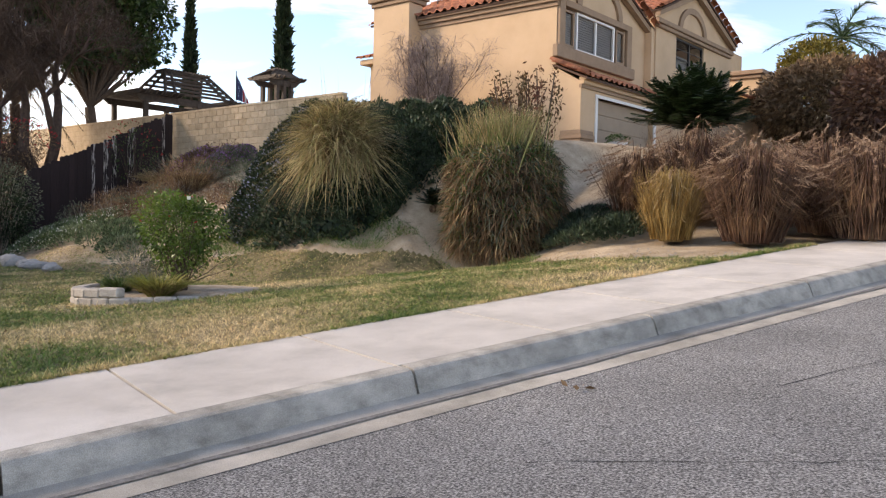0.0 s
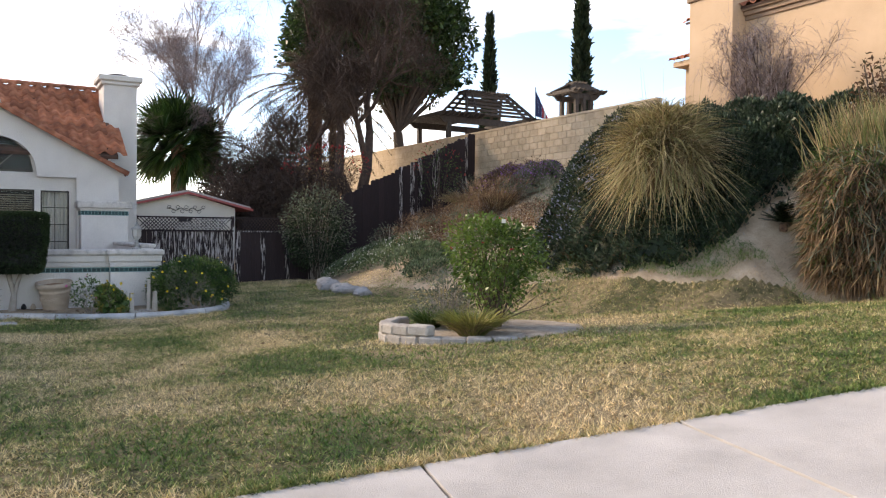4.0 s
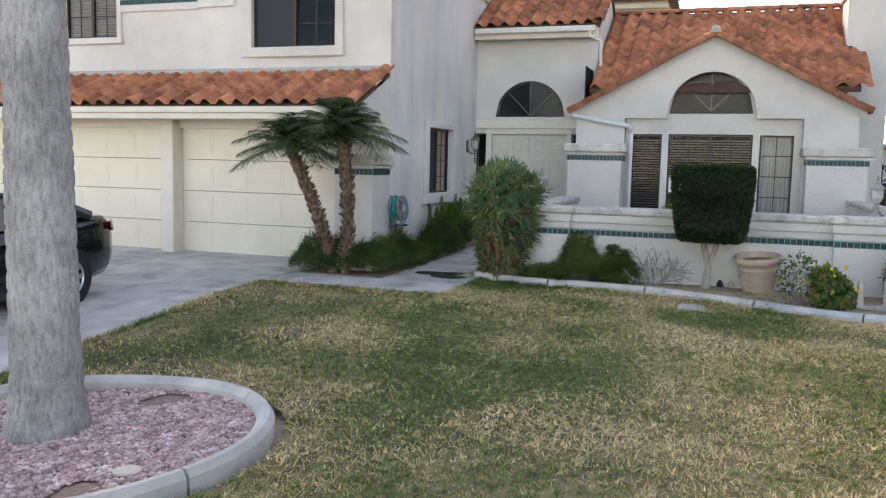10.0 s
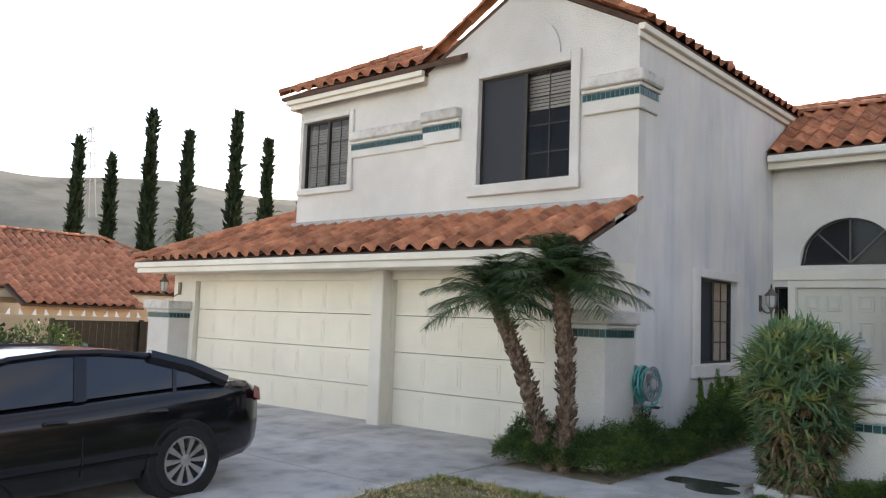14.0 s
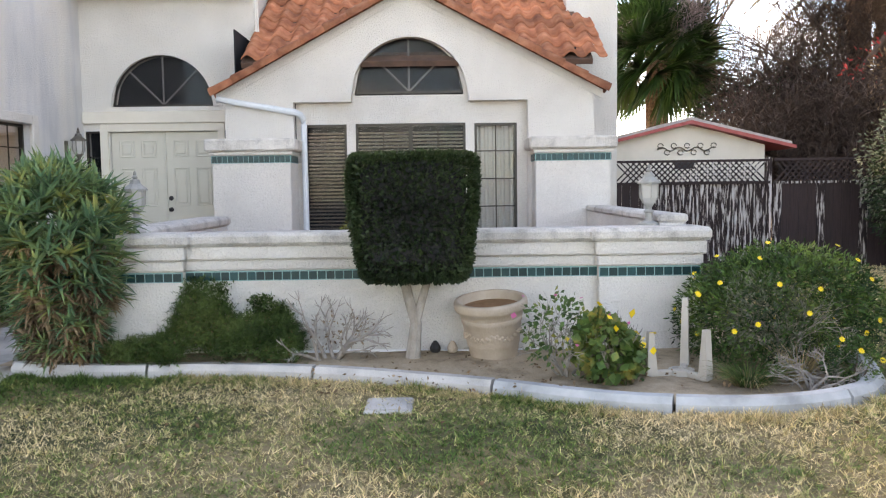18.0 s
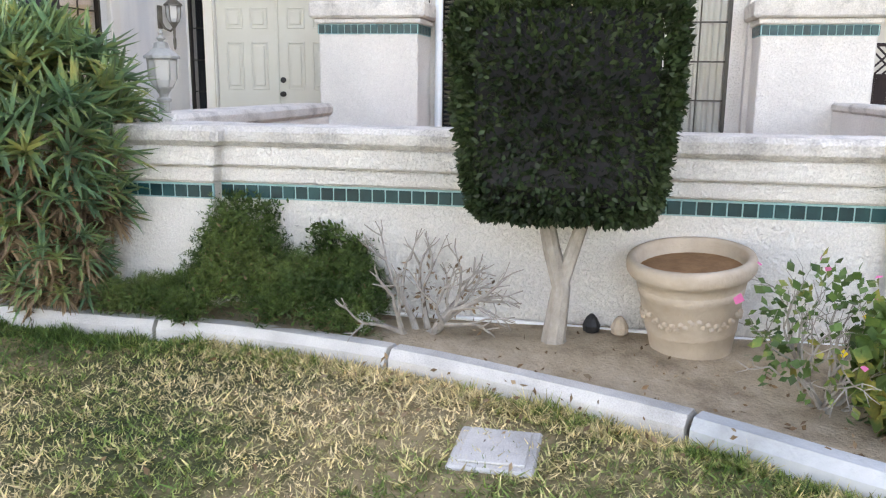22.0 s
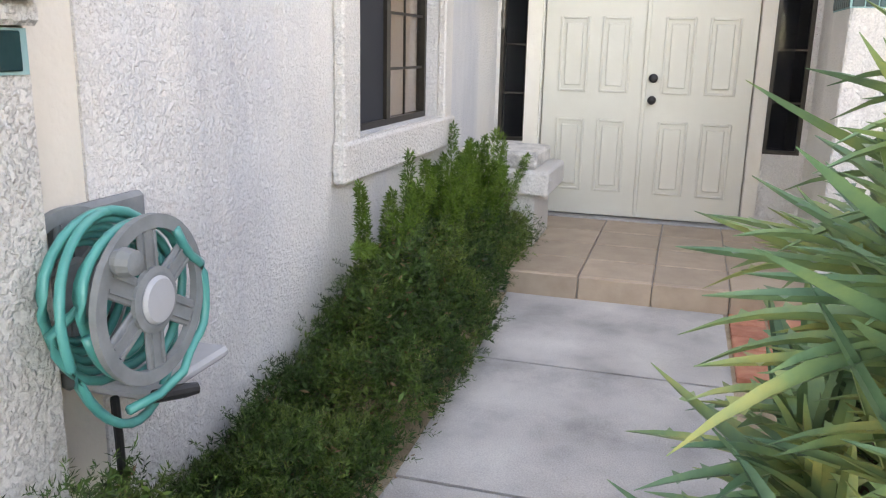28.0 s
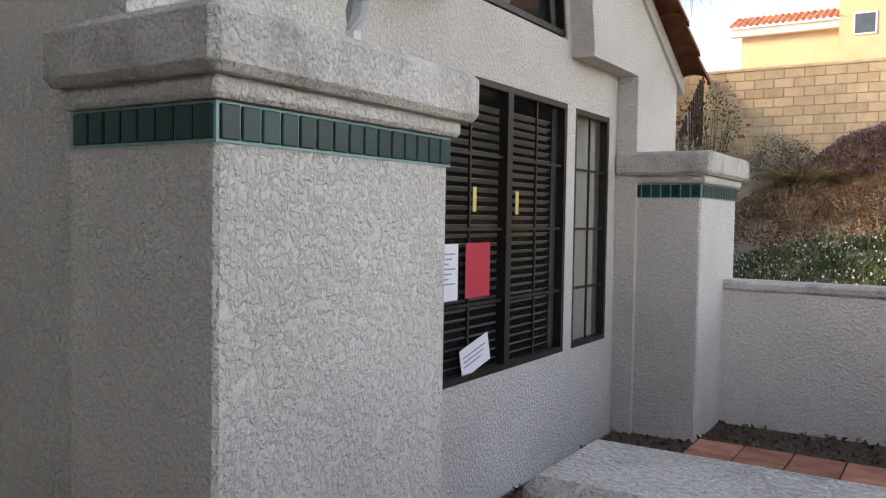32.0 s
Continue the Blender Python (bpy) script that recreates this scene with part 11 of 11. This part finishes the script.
for k in range(5000):
    ex.append(-15.16 + abs(RNG.normal(0, 0.06)))
    ey.append(RNG.uniform(-4.9, -2.1))
for k in range(5000):
    ex.append(RNG.uniform(-16.9, -15.15))
    ey.append(-2.14 + abs(RNG.normal(0, 0.06)))
ex, ey = np.array(ex), np.array(ey)
grass("edge_grass", "longer ragged grass along the paved edges", ex, ey, 0.075, 0.008, GRASS, 0.8)
# thin dry tufts running out on to the sand
fx, fy = scatter(30000, -23, -3.4, 7.0, 12.4, lambda a, b: -0.5 < b - lawn_edge(a) < 0.6 and street(a, b)[1] < -0.05 and noise.noise(Vector((a * 1.3, b * 1.3, 4))) > -0.05)
grass("dry_grass_edge", "thin dry grass at the edge of the sand", fx, fy, 0.07, 0.007, DRY, 0.9)
FRESH = leaf_mat("fresh_grass", [(0.05, 0.11, 0.022), (0.10, 0.18, 0.04), (0.22, 0.26, 0.09)], 0.6, 0.5)
fx, fy = scatter(46000, -14.5, -6.8, 8.2, 11.4, lambda a, b: 0.0 < b - lawn_edge(a) < 1.5 and noise.noise(Vector((a * 0.9, b * 0.9, 6))) > -0.22)
grass("fresh_grass", "fresh green grass growing at the foot of the ivy", fx, fy, 0.12, 0.008, FRESH, 0.7)
fx, fy = scatter(26000, -20.0, -13.6, 7.6, 11.0, lambda a, b: -0.1 < b - lawn_edge(a) < 0.75 and noise.noise(Vector((a * 1.1, b * 1.1, 9))) > -0.3)
grass("bank_foot_grass", "thin patchy lawn grass at the foot of the bank", fx, fy, 0.06, 0.008, GRASS, 0.9)
LEAF_LITTER = leaf_mat("leaf_litter", [(0.10, 0.06, 0.03), (0.22, 0.14, 0.08), (0.34, 0.25, 0.16)], 0.9, 0.4)


def litter(name, label, x, y, zf, size, mat=LEAF_LITTER):
    n = len(x)
    z = np.array([zf(a, b) for a, b in zip(x, y)]) + 0.012
    me = leaves(name, np.stack([x, y, z], 1), np.stack([RNG.normal(0, 1, n), RNG.normal(0, 1, n), np.zeros(n)], 1), mat, size, 0.5, -0.25)
    o = new(name, me)
    tagged(o, label, "litter", kind="stuff")


lx, ly = scatter(1500, -17.0, -4.5, -5, 9, on_lawn)
litter("fallen_leaves", "scattered dry leaves on the lawn", lx, ly, ground_z, 0.035)
lx = RNG.uniform(-17.3, -15.9, 420)
litter("planter_leaves", "dry leaves on the planter soil", lx, RNG.uniform(0.1, 4.3, 420), lambda a, b: -0.42, 0.035)
lx = RNG.uniform(-20.5, -16.0, 260)
litter("fern_bed_leaves", "dry leaves along the walk", lx, -3.47 + RNG.normal(0, 0.03, 260), lambda a, b: -0.455, 0.03)
# bark chips in the court
cx, cy = scatter(9000, -21.8, -17.62, -1.68, 3.32, lambda a, b: not (-21.22 < a < -18.08 and -0.8 < b < 2.64))
me = leaves("bark_chips", np.stack([cx, cy, np.full(len(cx), -0.322)], 1), np.stack([RNG.normal(0, 1, len(cx)), RNG.normal(0, 1, len(cx)), np.abs(RNG.normal(0, 0.3, len(cx)))], 1), material("bark_chip", [(0.05, 0.03, 0.022), (0.13, 0.08, 0.055), (0.24, 0.17, 0.13)], 40.0, 0.9, island=0.4), 0.045, 0.55, -0.1)
tagged(new("bark_chips", me), "dark red-brown bark chips in the court", "mulch", kind="stuff")
# clods and pebbles on the bare sand
for nm, lab, n, rad_, mt, box_, kp in (("pebbles", "pebbles and clods on the sandy bank", 1500, 0.016, ROCK, (-15, -2.2, 8.5, 13.5), lambda a, b: street(a, b)[1] < -0.1 and b > foot(a) - 0.4),):
    px_, py_ = scatter(n, *box_, kp)
    k = len(px_)
    base = np.array([(1, 0, 0), (-0.6, 0.8, 0), (-0.5, -0.9, 0), (0.1, 0, 0.8)], float)
    tri = np.array([(0, 1, 3), (1, 2, 3), (2, 0, 3)])
    sc = (rad_ * RNG.uniform(0.4, 1.8, k))[:, None, None]
    an = RNG.uniform(0, 6.28, k)
    rot = np.stack([np.stack([np.cos(an), -np.sin(an), 0 * an], 1), np.stack([np.sin(an), np.cos(an), 0 * an], 1), np.stack([0 * an, 0 * an, 0 * an + 1], 1)], 1)
    v = np.einsum("nij,kj->nki", rot, base) * sc + np.stack([px_, py_, np.array([soil_z(a, b) for a, b in zip(px_, py_)])], 1)[:, None, :]
    f = (tri[None] + 4 * np.arange(k)[:, None, None]).reshape(-1, 3)
    tagged(new(nm, numpy_mesh(nm, v.reshape(-1, 3), f, mt)), lab, "stones", kind="stuff")

# --- road: cracks, an oil stain, a twig and litter ---
TAR = material("crack_dark", [(0.02, 0.02, 0.021), (0.035, 0.035, 0.036)], 20.0, 0.95)
road_z = lambda s, n: kt(s) - 0.185 + 0.02 * min(n - 2.4, 9.5 - n)


def crack(name, label, pts_, w, parent=None):
    m = Mesh()
    rnd_ = random.Random(len(pts_))
    fine_ = []
    for (s0, n0), (s1, n1) in zip(pts_[:-1], pts_[1:]):
        for i in range(14):
            f = i / 14
            fine_.append((s0 + (s1 - s0) * f + rnd_.gauss(0, 0.012), n0 + (n1 - n0) * f + rnd_.gauss(0, 0.012)))
    for i, (s_, n_) in enumerate(fine_):
        ww = w * rnd_.uniform(0.3, 1.2)
        for q_ in (-1, 1):
            a, b = street_xy(s_, n_ + q_ * ww)
            m.v.append((a, b, road_z(s_, n_) + 0.004))
    for i in range(len(fine_) - 1):
        m.f.append((2 * i, 2 * i + 1, 2 * i + 3, 2 * i + 2))
    tagged(part(name, m.data(name, TAR), None), label, "crack")


crack("road_crack", "long thin crack in the asphalt", [(1.2, 3.1), (2.6, 4.6), (3.2, 5.6), (4.0, 7.4), (4.6, 9.2)], 0.006)
crack("road_crack", "thin crack running along the road", [(3.2, 3.2), (5.6, 3.6), (8.2, 3.5), (12.0, 3.9)], 0.005)
OIL = material("oil_stain", [(0.016, 0.016, 0.017), (0.035, 0.035, 0.036), (0.07, 0.07, 0.07)], 40.0, 0.75, 0.8, 120)
om = Mesh()
rnd = random.Random(2)
for k in range(60):
    s_, n_ = 0.10 + rnd.gauss(0, 0.16), 3.05 + rnd.gauss(0, 0.06)
    r_ = abs(rnd.gauss(0, 0.035)) + 0.012
    i0 = len(om.v)
    for q_ in range(9):
        a_ = 2 * math.pi * q_ / 9
        ss, nn = s_ + r_ * 1.5 * rnd.uniform(0.7, 1.2) * math.cos(a_), n_ + r_ * rnd.uniform(0.7, 1.2) * math.sin(a_)
        a, b = street_xy(ss, nn)
        om.v.append((a, b, road_z(ss, nn) + 0.004 + 0.0004 * k / 10))
    om.f.append(tuple(range(i0, i0 + 9)))
tagged(part("oil_stain", om.data("oil_stain", OIL), None), "dark dried oil stain on the asphalt", "stain")
tw = thing("twig", "pale dry twig lying on the road", "twig")
a0, b0 = street_xy(0.55, 3.75)
part("stem", Mesh().tube([(a0 - 0.16, b0 - 0.06, road_z(0.5, 3.6) + 0.012), (a0 - 0.05, b0 + 0.0, road_z(0.55, 3.7) + 0.01), (a0 + 0.03, b0 + 0.02, road_z(0.55, 3.75) + 0.01), (a0 + 0.15, b0 + 0.10, road_z(0.6, 3.9) + 0.012)], [0.004, 0.006, 0.006, 0.003], 5), material("pale_twig", [(0.40, 0.32, 0.22), (0.52, 0.44, 0.32)], 30.0, 0.9), tw)
lf = thing("fallen_leaf", "dark curled leaf in the gutter", "leaf")
a0, b0 = street_xy(2.35, 2.3)
part("blade", leaves("blade", np.tile([[a0, b0, kt(2.35) - 0.165]], (5, 1)) + RNG.normal(0, 0.03, (5, 3)) * np.array([1, 1, 0.05]), RNG.normal(0, 1, (5, 3)) * np.array([1, 1, 0.1]), DRY_BROWN, 0.07, 0.5, -0.2), None, lf)
# moss and dirt line at the foot of the kerb, along the joint with the gutter
DIRT = material("gutter_dirt", [(0.12, 0.11, 0.10), (0.26, 0.25, 0.24)], 30.0, 0.95, 0.8, 90)
dm = Mesh()
for i in range(260):
    s_ = -5 + i * 0.07
    wv = 0.02 + 0.05 * abs(noise.noise(Vector((s_ * 0.9, 0, 7))))
    for n_ in (1.845, 1.86 + wv):
        a, b = street_xy(s_, n_)
        dm.v.append((a, b, kt(s_) - 0.158 - 0.006 * (n_ > 1.85)))
dm.f += [(2 * i, 2 * i + 1, 2 * i + 3, 2 * i + 2) for i in range(259)]
tagged(part("gutter_dirt", dm.data("gutter_dirt", DIRT), None), "thin line of dirt in the gutter", "dirt")
